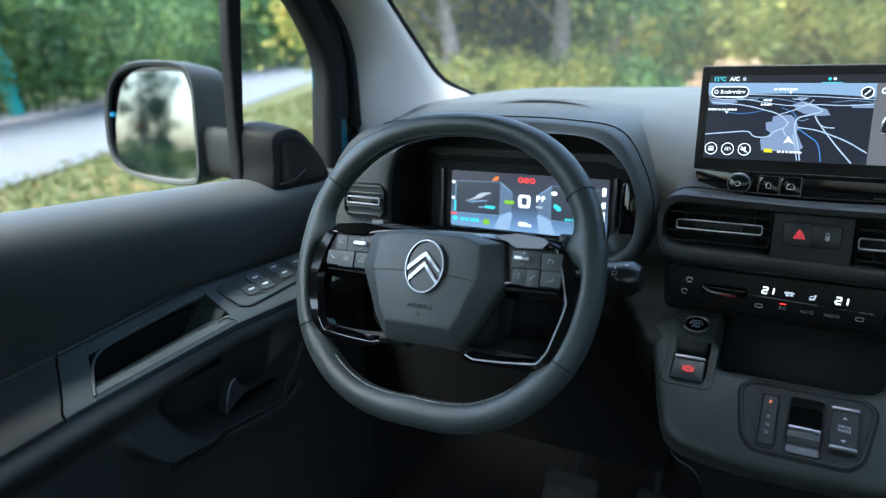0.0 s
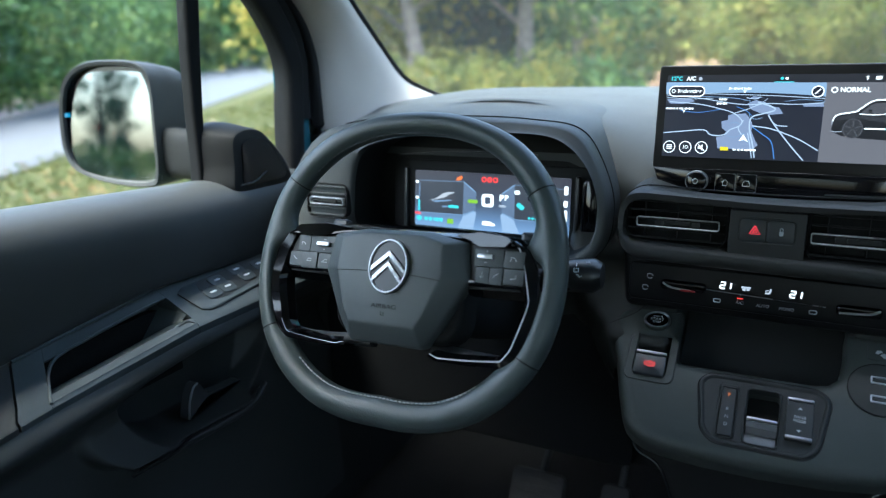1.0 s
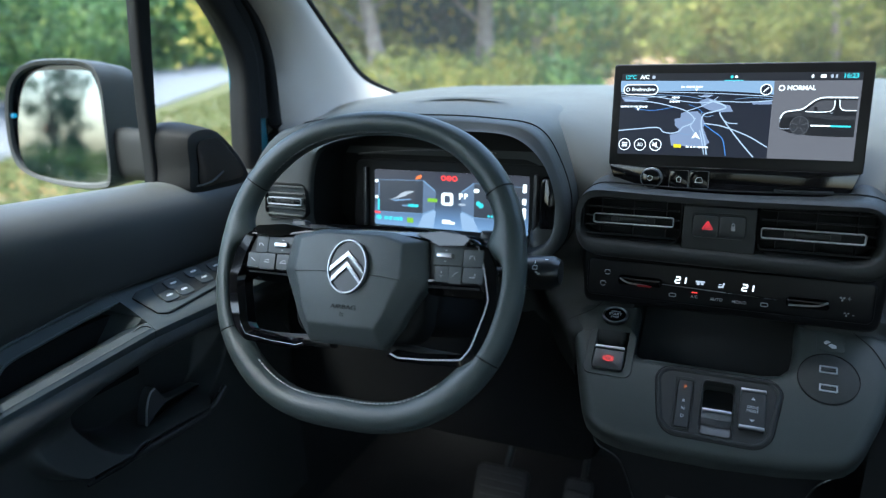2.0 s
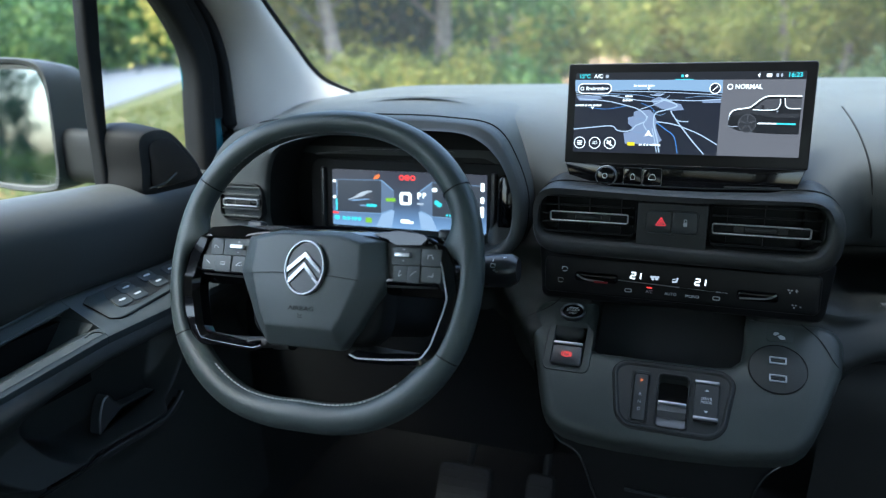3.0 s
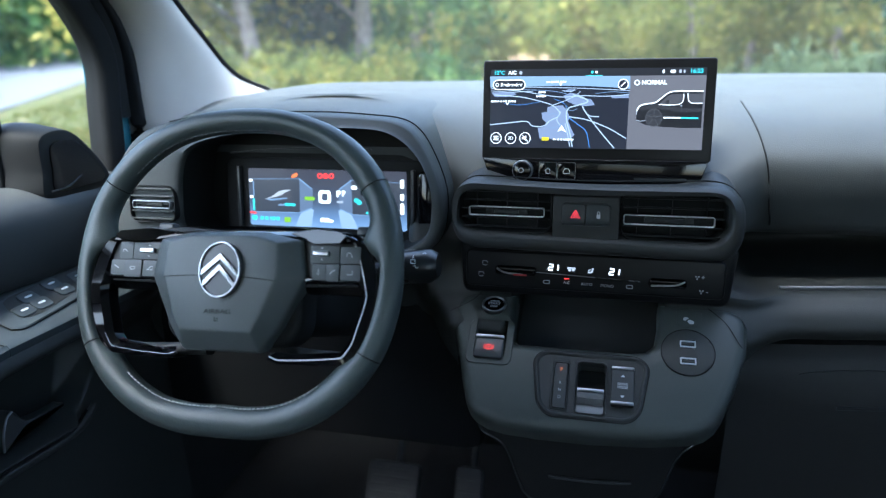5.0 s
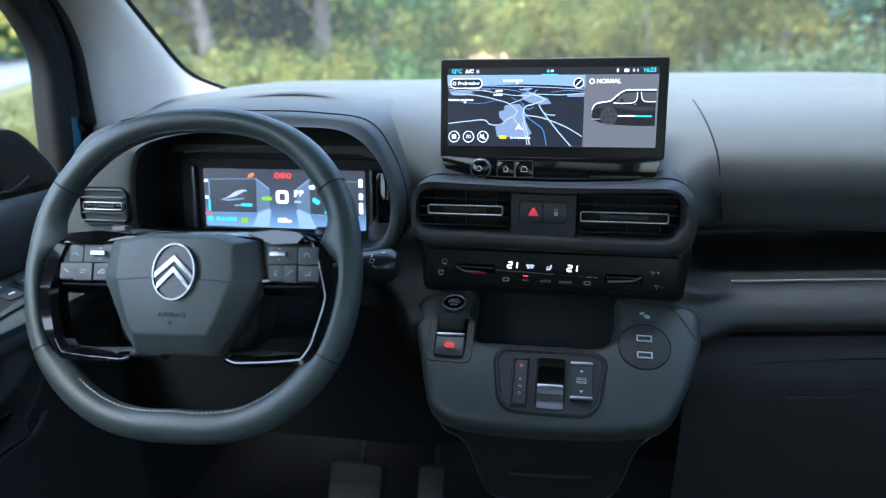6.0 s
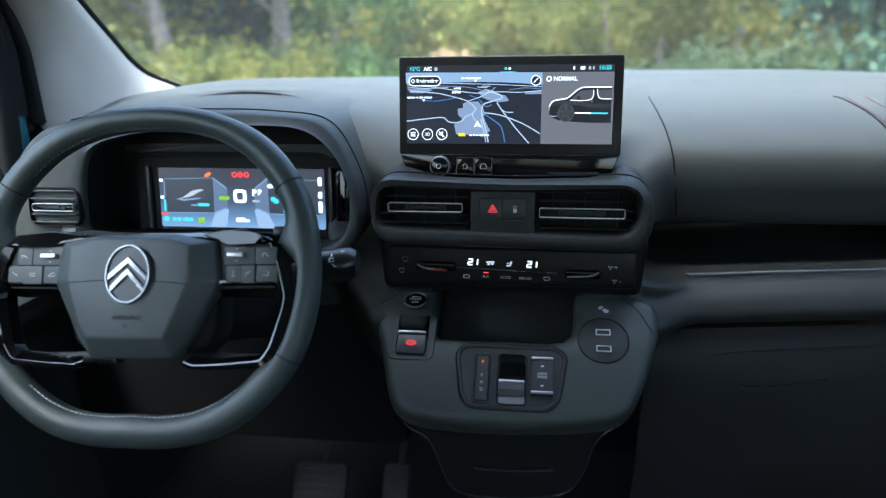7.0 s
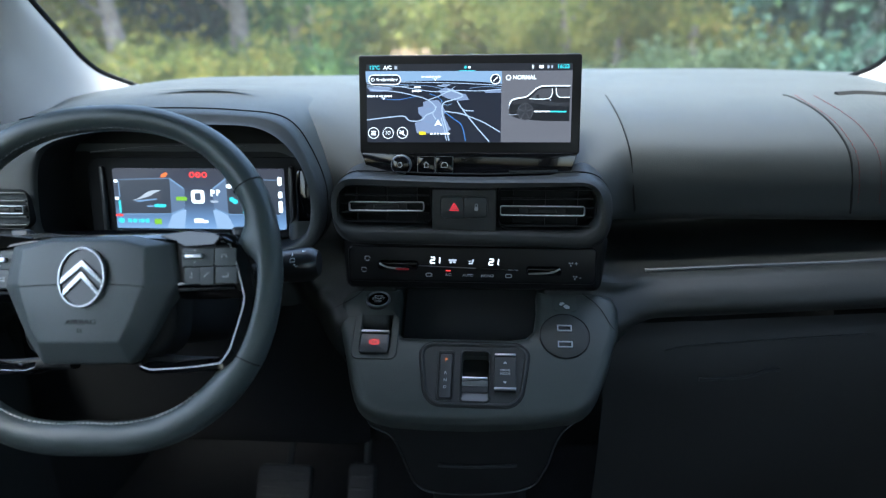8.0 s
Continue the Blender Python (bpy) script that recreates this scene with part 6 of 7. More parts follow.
poly(km, rounded(0.018, 0.0024, 0.001, 2, -0.0905, -0.0050), 0.0066, "heat_mark", mat("red_tint", (0.4, 0.02, 0.03), 0.3), cl)

# ---- centre console shelf ----
con = thing("centre_console", "dark grey centre console with open cubby and selector", "console")
pm = face(0, 0.988, 1.065, 52)
CO = [(-0.150, 0.026), (-0.168, 0.018), (-0.176, 0.002), (-0.172, -0.022), (-0.159, -0.065), (-0.148, -0.104), (-0.1385, -0.133), (-0.133, -0.143), (-0.124, -0.151), (-0.110, -0.158), (-0.088, -0.1625), (-0.045, -0.1645), (0.016, -0.1640), (0.085, -0.1590), (0.132, -0.1515), (0.148, -0.145), (0.160, -0.134), (0.169, -0.119), (0.182, -0.088), (0.1905, -0.061), (0.199, -0.036), (0.202, 0.002), (0.195, 0.018), (0.175, 0.026),
      (0.094, 0.026), (0.094, 0.0), (0.089, -0.034), (0.078, -0.045), (0.060, -0.048), (-0.060, -0.048), (-0.080, -0.048), (-0.089, -0.040), (-0.090, 0.0), (-0.090, 0.026)]
shelf = part("shelf", slab(bmesh.new(), pm, CO, -0.034, 0.0, 0.014), M_CONSOLE, con, "dark grey shelf moulding", angle=50)
carve(shelf, [slab(bmesh.new(), pm, rounded(0.042, 0.064, 0.004, 4, -0.117, -0.044), -0.03, 0.03), slab(bmesh.new(), pm, rounded(0.034, 0.066, 0.005, 4, 0.015, -0.105), -0.03, 0.03)])
bm = bmesh.new()
base = [(-0.166, 0.0), (-0.150, -0.085), (-0.118, -0.130), (0.016, -0.150), (0.132, -0.130), (0.172, -0.072), (0.190, 0.0)]
front = spline([pm @ Vector((u, v, -0.030)) for u, v in base], 40)
rows = [front]
for dz, sc, dy in ((-0.012, 0.95, 0.030), (-0.03, 0.88, 0.052), (-0.06, 0.76, 0.066), (-0.10, 0.64, 0.074), (-0.16, 0.53, 0.082), (-0.24, 0.44, 0.090), (-0.42, 0.40, 0.09)):
    rows.append([Vector(((p.x - 0.02) * sc + 0.02, 0.90 + (p.y - 0.90) * (0.8 if dz < -0.04 else 1) + dy + 0.02, min(p.z, 1.0) * 0.5 + 0.5 * 0.985 + dz)) for p in front])
loft(bm, rows)
part("console_base", bm, M_SLAT, con, "black lower console", angle=60)
part("cubby_floor", slab(bmesh.new(), pm, [(-0.09, -0.06), (0.115, -0.06), (0.115, 0.09), (-0.09, 0.09)], -0.066, -0.060), M_DARK, con)
part("cubby_back", box(bmesh.new(), (0.01, 1.10, 1.06), (0.24, 0.01, 0.10)), M_DARK, con)
# lower bin: a soft U under the shelf, its rim highlight a satin bead
UM = Matrix(((1, 0, 0, 0), (0, 0, -1, 0.938), (0, 1, 0, 0), (0, 0, 0, 1)))
bin_side = [(-0.135, 0.925), (-0.126, 0.905), (-0.102, 0.892), (-0.090, 0.872), (-0.078, 0.838), (-0.066, 0.815), (-0.042, 0.804), (0.022, 0.804), (0.085, 0.816), (0.109, 0.846), (0.121, 0.885), (0.133, 0.908), (0.156, 0.930), (0.169, 0.952)]
bin_line = spline([UM @ Vector((u, v, 0.0)) for u, v in bin_side], 70)
bin_out = [(p.x, p.z) for p in bin_line]
part("bin", slab(bmesh.new(), UM, bin_out, -0.075, 0.0, 0.005), M_SLAT, con, "black lower console bin", angle=50)
bm = bmesh.new()
sweep(bm, bin_line, circle(0.0011, 6))
part("bin_rim", bm, M_SATIN, con)
bar("pocket_lip", [(-0.036, 0.937, 0.849), (-0.025, 0.935, 0.8495), (0.016, 0.933, 0.851), (0.060, 0.935, 0.853), (0.071, 0.937, 0.8535)], 0.004, 0.0035, M_SATIN, con, 20)
for pts in ([(-0.178, -0.01), (-0.150, 0.010), (-0.135, 0.03)], [(0.155, 0.02), (0.175, 0.0), (0.188, -0.026), (0.193, -0.034)]):
    stroke(pm, pts, 0.0012, 0.0004, "shelf_seam", M_SEAM, con, 14)
# start button
st = thing("start_button", "round black engine start button with chrome ring", "button")
stm = pm @ Matrix.Translation((-0.1195, 0.0035, 0)) @ Matrix.Rotation(radians(-14), 4, "X")
part("ring", ring(bmesh.new(), stm, oval(0.0165, 0.0150, 36), oval(0.0138, 0.0124, 36), -0.01, 0.004, 0.001), M_TRIM, st)
part("cap", slab(bmesh.new(), stm, oval(0.0138, 0.0124, 36), -0.01, 0.0025, 0.001), M_GLOSS, st)
for text, v, s in (("ENGINE", 0.0055, 0.0034), ("START", 0.0005, 0.0058), ("STOP", -0.0048, 0.0042)):
    words(text, stm, s, M_PRINT, st, "lettering", 0, v, 0.0028)
# parking brake switch
pb = thing("parking_brake_switch", "parking brake switch with lit red symbol", "switch")
bmx = pm @ Matrix.Translation((-0.117, -0.052, 0))
part("surround", ring(bmesh.new(), bmx, rounded(0.060, 0.066, 0.010, 5, 0, 0), rounded(0.040, 0.062, 0.005, 5, 0.0, 0.008), -0.02, 0.0015, 0.001), M_CONSOLE, pb)
part("well", slab(bmesh.new(), bmx, rounded(0.042, 0.064, 0.004, 4, 0, 0.008), -0.029, -0.020), M_DARK, pb)
part("rocker", slab(bmesh.new(), bmx, rounded(0.038, 0.030, 0.003, 4, 0, -0.011), -0.015, 0.006, 0.002), M_SATIN, pb)
part("rocker_edge", slab(bmesh.new(), bmx, rounded(0.037, 0.0045, 0.001, 3, 0, 0.004), 0.0, 0.0085, 0.001), M_DIMCHROME, pb, "satin metal rocker edge")
for s in (-1, 1):
    stroke(bmx, [(s * 0.0050, -0.0144), (s * 0.0064, -0.0110), (s * 0.0050, -0.0076)], 0.0009, 0.0062, "brake_mark", G_RED, pb, 8)
part("brake_ring", ring(bmesh.new(), bmx, oval(0.0046, 0.0040, 20, 0, -0.0110), oval(0.0037, 0.0031, 20, 0, -0.0110), 0.006, 0.0065), G_RED, pb)
words("P", bmx, 0.0056, G_RED, pb, "lettering", 0, -0.0110, 0.0062)
# gear selector
gs = thing("gear_selector", "toggle gear selector with drive mode switch in a dark frame", "gear selector")
gm2 = pm @ Matrix.Translation((0.015, -0.105, 0))
fo = [(u * (1 + 2.4 * (v + 0.003)) - 0.002, v) for u, v in rounded(0.131, 0.088, 0.022, 8, 0, 0.003)]
part("frame", ring(bmesh.new(), gm2, fo, inset(fo, 0.006), -0.01, 0.0030, 0.0022), M_PLASTIC, gs)
fp = part("frame_plate", slab(bmesh.new(), gm2, inset(fo, 0.005), -0.008, 0.0004), M_PLASTIC, gs, "sunken dark plate round the switches")
carve(fp, [slab(bmesh.new(), gm2, rounded(0.034, 0.066, 0.005, 4, 0.0, 0.0), -0.03, 0.03)])
part("frame_gap", ring(bmesh.new(), gm2, inset(fo, -0.0012), inset(fo, 0.0002), -0.01, 0.0004), M_SEAM, gs)
part("strip_frame", ring(bmesh.new(), gm2, rounded(0.022, 0.068, 0.005, 3, -0.0375, 0.001), rounded(0.0165, 0.061, 0.002, 3, -0.0370, -0.001), -0.004, 0.0026, 0.0010), M_PLASTIC, gs)
part("gear_strip", slab(bmesh.new(), gm2, rounded(0.0155, 0.060, 0.002, 3, -0.0370, -0.001), 0, 0.004, 0.001), M_DARK, gs)
words("P", gm2, 0.0064, G_ORANGE, gs, "lettering", -0.0370, 0.0200, 0.0042)
for k, t in enumerate("RND"):
    words(t, gm2, 0.0056, M_PRINT, gs, "lettering", -0.0370, 0.0020 - 0.0095 * k, 0.0042)
part("well", slab(bmesh.new(), gm2, rounded(0.034, 0.066, 0.005, 4, 0.0, 0.0), -0.029, -0.020), M_SLAT, gs)
part("well_rim", ring(bmesh.new(), gm2, rounded(0.039, 0.071, 0.007, 5, 0.0, 0.0), rounded(0.034, 0.066, 0.005, 5, 0.0, 0.0), 0, 0.003, 0.001), M_PLASTIC, gs)
bm = bmesh.new()
loft(bm, [[gm2 @ Vector((u, v - 0.012, w)) for v, w in [(0.010, -0.022), (0.009, 0.004), (0.004, 0.0075), (-0.003, 0.004), (-0.008, -0.004), (-0.0205, -0.001), (-0.0205, -0.022)]] for u in (-0.0160, -0.0148, 0.0148, 0.0160)], close_u=True, cap0=True, cap1=True)
part("toggle", bm, mat("ribbed_grey_metal", (0.15, 0.15, 0.155), 0.5, 0.4, noise_scale=400, bump=0.4, vary=0.06), gs, "ribbed grey metal gear toggle", angle=30)
part("toggle_edge", box(bmesh.new(), gm2 @ Vector((0, -0.0065, 0.0070)), (0.0315, 0.005, 0.003), 0.001, gm2.to_3x3().to_4x4()), M_DIMCHROME, gs)
part("mode_switch", slab(bmesh.new(), gm2, rounded(0.0275, 0.051, 0.002, 3, 0.0375, 0.0045), 0, 0.006, 0.0015), M_DARK, gs)
for v in (0.0275, -0.0185):
    part("mode_edge", slab(bmesh.new(), gm2, rounded(0.0270, 0.004, 0.001, 3, 0.0375, v), 0, 0.0078, 0.001), M_DIMCHROME, gs)
words("DRIVE", gm2, 0.0045, M_PRINT, gs, "lettering", 0.0375, 0.0066, 0.0063)
words("MODE", gm2, 0.0045, M_PRINT, gs, "lettering", 0.0375, 0.0020, 0.0063)
poly(gm2, [(0.0350, 0.0160), (0.0400, 0.0160), (0.0375, 0.0188)], 0.0061, "up_mark", M_PRINT, gs)
poly(gm2, [(0.0350, -0.0085), (0.0400, -0.0085), (0.0375, -0.0113)], 0.0061, "down_mark", M_PRINT, gs)
# usb sockets and descent button
us = thing("usb_socket_panel", "round panel with two usb sockets", "sockets")
um = pm @ Matrix.Translation((0.129, -0.045, 0))
part("disc", slab(bmesh.new(), um, oval(0.0315, 0.0315, 44), -0.01, 0.0010, 0.0008), M_LOWER, us)
part("disc_edge", ring(bmesh.new(), um, oval(0.0321, 0.0321, 44), oval(0.0312, 0.0312, 44), -0.01, 0.0016), M_SEAM, us)
for v in (0.011, -0.0125):
    part("socket", ring(bmesh.new(), um, rounded(0.019, 0.0090, 0.001, 3, 0, v), rounded(0.0155, 0.0058, 0.0006, 3, 0, v), 0, 0.0026, 0.0004), M_PRINT, us)
    part("socket_tongue", slab(bmesh.new(), um, rounded(0.0115, 0.0020, 0.0004, 2, 0, v), 0.001, 0.0022), M_DARK, us)
ds = thing("descent_button", "small black hill descent button", "button")
part("cap", slab(bmesh.new(), pm, rounded(0.030, 0.024, 0.004, 4, 0.131, 0.004), -0.01, 0.0006, 0.0005), M_CONSOLE, ds)
poly(pm, [(0.1235, 0.0010), (0.1255, 0.0045), (0.1290, 0.0050), (0.1310, 0.0025), (0.1285, 0.0015), (0.1265, -0.0005)], 0.0014, "car_icon", M_PRINT, ds)
poly(pm, [(0.1285, -0.0010), (0.1320, 0.0015), (0.1370, -0.0010), (0.1370, -0.0045), (0.1320, -0.0050)], 0.0014, "slope_icon", M_PRINT, ds)

# ---- pedals and column ----
for x0, x1, y, z0, z1, nm, lb in ((-0.418, -0.312, 1.24, 0.52, 0.622, "brake_pedal", "wide black rubber brake pedal"), (-0.246, -0.192, 1.25, 0.45, 0.618, "accelerator_pedal", "narrow black accelerator pedal")):
    pd = thing(nm, lb, "pedal", group="pedals")
    pdm = face((x0 + x1) / 2, y, (z0 + z1) / 2, 30)
    part("pad", slab(bmesh.new(), pdm, rounded(x1 - x0, z1 - z0, 0.012), -0.012, 0.008, 0.004), M_METAL, pd)
    for k in range(6):
        part("rib", box(bmesh.new(), pdm @ Vector((0, (z1 - z0) * (-0.36 + 0.144 * k), 0.009)), ((x1 - x0) * 0.78, 0.004, 0.004), 0.001, pdm.to_3x3().to_4x4()), M_METAL, pd)
    bar("pedal_arm", [((x0 + x1) / 2, y + 0.02, z0 + 0.05), ((x0 + x1) / 2 + 0.01, y + 0.10, z1 + 0.10), ((x0 + x1) / 2 + 0.01, y + 0.12, z1 + 0.28)], 0.02, 0.012, M_DARK, pd, 12, up=(1, 0, 0))
WM = face(-0.3722, 0.766, 1.170, 23.5) @ Matrix.Rotation(radians(2.0), 4, "Z")
col = thing("steering_column", "black steering column shroud with indicator stalks", "steering column")
bm = bmesh.new()
loft(bm, [[WM @ Vector((u * k, v * k - 0.012, w)) for u, v in rounded(0.135, 0.105, 0.03, 5)] for k, w in ((0.85, -0.052), (1.0, -0.060), (1.05, -0.14), (1.0, -0.25), (0.9, -0.30))], close_u=True, cap0=True, cap1=True)
part("shroud", bm, M_SLAT, col)
for s in (-1, 1):
    bm = bmesh.new()
    pth = [(s * 0.05, 0.010, -0.085), (s * 0.10, 0.012, -0.088), (s * 0.135, 0.014, -0.090), (s * 0.150, 0.015, -0.090)] if s < 0 else [(0.05, 0.004, -0.080), (0.125, 0.014, -0.082), (0.160, 0.018, -0.083), (0.168, 0.019, -0.083), (0.203, 0.021, -0.084), (0.212, 0.022, -0.085)]
    rad = [0.008, 0.010, 0.012, 0.010] if s < 0 else [0.010, 0.012, 0.016, 0.0195, 0.0195, 0.014]
    loft(bm, [[WM @ (Vector(p) + Vector((0, r * b, r * a))) for a, b in circle(1, 20)] for p, r in zip(pth, rad)], close_u=True, cap0=True, cap1=True)
    stl = part("stalk", bm, M_STALK, col, "black control stalk")
    if s > 0:
        # printed wiper marks round the barrel: turned so many degrees up from its front
        for u, g, kind in ((0.1863, 27, "|"), (0.1868, 9, "o"), (0.1904, -10, "z"), (0.1986, 42, "-")):
            mk = WM @ Matrix.Translation((u, 0.0205, -0.0838)) @ Matrix.Rotation(radians(-g), 4, "X")
            sign = {"|": [(0.0, -0.002), (0.0, 0.002)], "-": [(-0.002, 0.0), (0.002, 0.0)], "o": [(-0.0025, -0.0022), (0.0025, -0.0022), (0.0025, 0.002), (-0.0025, 0.002), (-0.0025, -0.0022)], "z": [(-0.003, 0.001), (-0.001, 0.002), (0.0, -0.001), (0.003, 0.0)]}[kind]
            stroke(mk, sign, 0.0009, 0.0199, "mark", M_ICON, stl)

# ---- steering wheel ----
sw_ = thing("steering_wheel", "black leather steering wheel with flattened base and gloss black spokes", "steering wheel")
RIM = [(90, 0.1868), (68, 0.1915), (48, 0.1985), (28, 0.2000), (8, 0.1965), (-10, 0.1962), (-25, 0.1970), (-42, 0.1945), (-60, 0.1885), (-76, 0.1812), (-90, 0.1774)]
HALF = [(-90, 0.0178), (-65, 0.0168), (-40, 0.0172), (0, 0.0160), (25, 0.0152), (45, 0.0152), (62, 0.0138), (90, 0.0138)]


def half_width(a):
    """The rim is slimmest along its top and fullest along its base; a in degrees."""
    b = ((a + 90) % 360) - 90
    b = 180 - b if b > 90 else b
    return float(np.interp(b, [p[0] for p in HALF], [p[1] for p in HALF]))


def recess(a):
    """How far the rim's inner side draws back beside the gloss spokes."""
    b = ((a + 90) % 360) - 90
    b = 180 - b if b > 90 else b
    return 0.0105 * step(-36, -27, b) * (1 - step(2, 15, b))


def rim_point(k, n, off=0.0, w=0.0):
    a = 360 * k / n
    b = ((a + 90) % 360) - 90
    b = 180 - b if b > 90 else b
    for i, ((a1, r1), (a0, r0)) in enumerate(zip(RIM, RIM[1:])):
        if a0 <= b <= a1:
            # smooth curve through the radii, even at top and bottom
            a2, r2 = RIM[i - 1] if i > 0 else (2 * a1 - a0, r0)
            a3, r3 = RIM[i + 2] if i + 2 < len(RIM) else (2 * a0 - a1, r1)
            t, h = (b - a0) / (a1 - a0), a1 - a0
            m0, m1 = (r1 - r3) / (a1 - a3) * h, (r2 - r0) / (a2 - a0) * h
            r = (2 * t ** 3 - 3 * t * t + 1) * r0 + (t ** 3 - 2 * t * t + t) * m0 + (3 * t * t - 2 * t ** 3) * r1 + (t ** 3 - t * t) * m1
            break
    r += off
    return Vector((r * math.cos(radians(a)), r * math.sin(radians(a)), w))


N = 160
bm = bmesh.new()
rows = []
for k in range(N):
    hw = half_width(360 * k / N)
    c = rim_point(k, N, -hw)
    d = Vector((c.x, c.y, 0)).normalized()
    a = 360 * k / N
    b = 180 - a if 90 < a < 270 else (a - 360 if a > 270 else a)
    thumb = 0.014 * math.exp(-((b - 12) / 5.5) ** 2)
    row = []
    for j in range(20):
        p = 2 * math.pi * j / 20
        rr = hw + (thumb - recess(a) if math.cos(p) < 0 else 0) * abs(math.cos(p))
        row.append(WM @ (c + d * rr * math.cos(p) + Vector((0, 0, 0.0155 * math.sin(p)))))
    rows.append(row)
loft(bm, rows, close_u=True, close_v=True)
part("rim", bm, M_LEATHER, sw_, "smooth black leather rim", angle=80)
for a in (31, 148, -27, 207):
    hw = half_width(a)
    c = rim_point((a % 360), 360, -hw)
    d = Vector((c.x, c.y, 0)).normalized()
    th = 0.002 * math.exp(-(((a if a < 90 else 180 - a) - 22) / 9) ** 2) if a > 0 and a < 180 else 0
    th -= recess(a)
    path = [WM @ (c + d * ((hw + (th if math.cos(2 * math.pi * j / 24) < 0 else 0) * abs(math.cos(2 * math.pi * j / 24)) + 0.0003) * math.cos(2 * math.pi * j / 24)) + Vector((0, 0, 0.0158 * math.sin(2 * math.pi * j / 24)))) for j in range(24)]
    bm = bmesh.new()
    sweep(bm, path, circle(0.0007, 5), closed=True, up=WM.to_3x3() @ Vector((0, 0, 1)))
    part("rim_seam", bm, M_SEAM, sw_)
for lo, hi in ((40, 140), (225, 315)):
    n = 46
    for k in range(n):
        a0 = lo + (hi - lo) * k / n
        inner, rise = (-1.93 if lo < 90 else -1.89) * half_width(a0), (0.0060 if lo < 90 else 0.0074)
        p, q = rim_point(a0, 360, inner, rise), rim_point(a0 + 1.25, 360, inner, rise)
        bm = bmesh.new()
        sweep(bm, [WM @ p, WM @ q], circle(0.0007 if lo < 90 else 0.0009, 5))
        part("stitch", bm, M_DARKSTITCH if lo < 90 else M_STITCH, sw_)
# hub back and spokes
part("hub_back", slab(bmesh.new(), WM, rounded(0.165, 0.115, 0.03, 6, 0, -0.022), -0.045, -0.004, 0.008), M_SLAT, sw_)
for s in (-1, 1):
    pod = [(0.070, 0.046), (0.110, 0.050), (0.140, 0.040), (0.150, 0.020), (0.153, -0.004), (0.151, -0.008), (0.148, -0.012), (0.07, -0.014)]
    pod = [(s * u, v) for u, v in pod]
    pod = pod if s < 0 else pod[::-1]
    part("spoke", slab(bmesh.new(), WM, pod, -0.016, 0.0055, 0.003), M_DARK, sw_, "matt black spoke")
    low = [(s * u, v) for u, v in ((0.088, -0.0045), (0.147, -0.0035), (0.148, -0.0075), (0.088, -0.0085))]
    part("spoke_edge", slab(bmesh.new(), WM, low if s < 0 else low[::-1], -0.004, 0.010, 0.001), M_GLOSS, sw_)
    shelf = [(0.086, -0.0088, 0.0085), (0.150, -0.0078, 0.0085)], [(0.086, -0.0195, -0.010), (0.1535, -0.0195, -0.008)], [(0.086, -0.0205, -0.024), (0.153, -0.0205, -0.022)]
    part("spoke_shelf", loft(bmesh.new(), [[WM @ Vector((s * u, v, w)) for u, v, w in r] for r in shelf]), M_GLOSS, sw_, "gloss black underside of the spoke")
    # angular frame from the spoke's tip round to the hub: outer slope, ridge, inner slope
    outer = [(0.138, 0.0410), (0.155, 0.0325), (0.1665, 0.012), (0.1712, -0.018), (0.1685, -0.038), (0.1575, -0.078), (0.1435, -0.0930), (0.100, -0.0955), (0.063, -0.0960), (0.052, -0.091)]
    ridge = [(0.1317, 0.0372), (0.1442, 0.0334), (0.1525, 0.011), (0.1608, -0.0215), (0.1580, -0.0355), (0.1468, -0.0725), (0.1372, -0.0862), (0.100, -0.0900), (0.0655, -0.0918), (0.0558, -0.0882)]
    inner = [(0.130, 0.0345), (0.1425, 0.030), (0.1495, 0.008), (0.1545, -0.020), (0.1525, -0.034), (0.1410, -0.072), (0.1340, -0.0805), (0.100, -0.0832), (0.083, -0.0845), (0.060, -0.083)]

    def along(line, w):
        return [Vector((s * p.x, p.y, w)) for p in (Vector((u, v, 0)) for u, v in line)]

    def eased(line, w):
        """The line with its corners a little rounded."""
        pts = along(line, w)
        res = [pts[0]]
        for a, b, c in zip(pts, pts[1:], pts[2:]):
            res += [b.lerp(a, 0.22), b * 0.75 + (b.lerp(a, 0.22) + b.lerp(c, 0.22)) * 0.125, b.lerp(c, 0.22)]
        return res + [pts[-1]]

    crest = [Vector((p.x, p.y, 0.0072 + (0.0043 * step(-0.080, -0.050, p.y) if s < 0 else 0.0))) for p in eased(outer, 0.0)]
    lines = [eased(outer, -0.014), crest, [p.lerp(q, 0.12) + Vector((0, 0, 0.0009)) for p, q in zip(crest, eased(ridge, 0.0095))], eased(ridge, 0.0095), [p.lerp(q, 0.25) + Vector((0, 0, -0.0004)) for p, q in zip(eased(ridge, 0.0095), eased(inner, 0.002))], eased(inner, 0.002), eased(inner, -0.014)]
    bm = bmesh.new()
    loft(bm, [[WM @ p for p in ln] for ln in lines])
    part("spoke_frame", bm, M_GLOSS, sw_, "gloss black spoke frame", angle=28)
    bm = bmesh.new()
    sweep(bm, [WM @ p for p in eased(ridge, 0.0096)[(14 if s < 0 else 0):]], circle(0.0004 if s < 0 else 0.0008, 6), up=WM.to_3x3() @ Vector((0, 0, 1)))
    part("spoke_trim", bm, M_DIMCHROME if s < 0 else M_CHROME, sw_, "thin chrome edge")
    bm = bmesh.new()
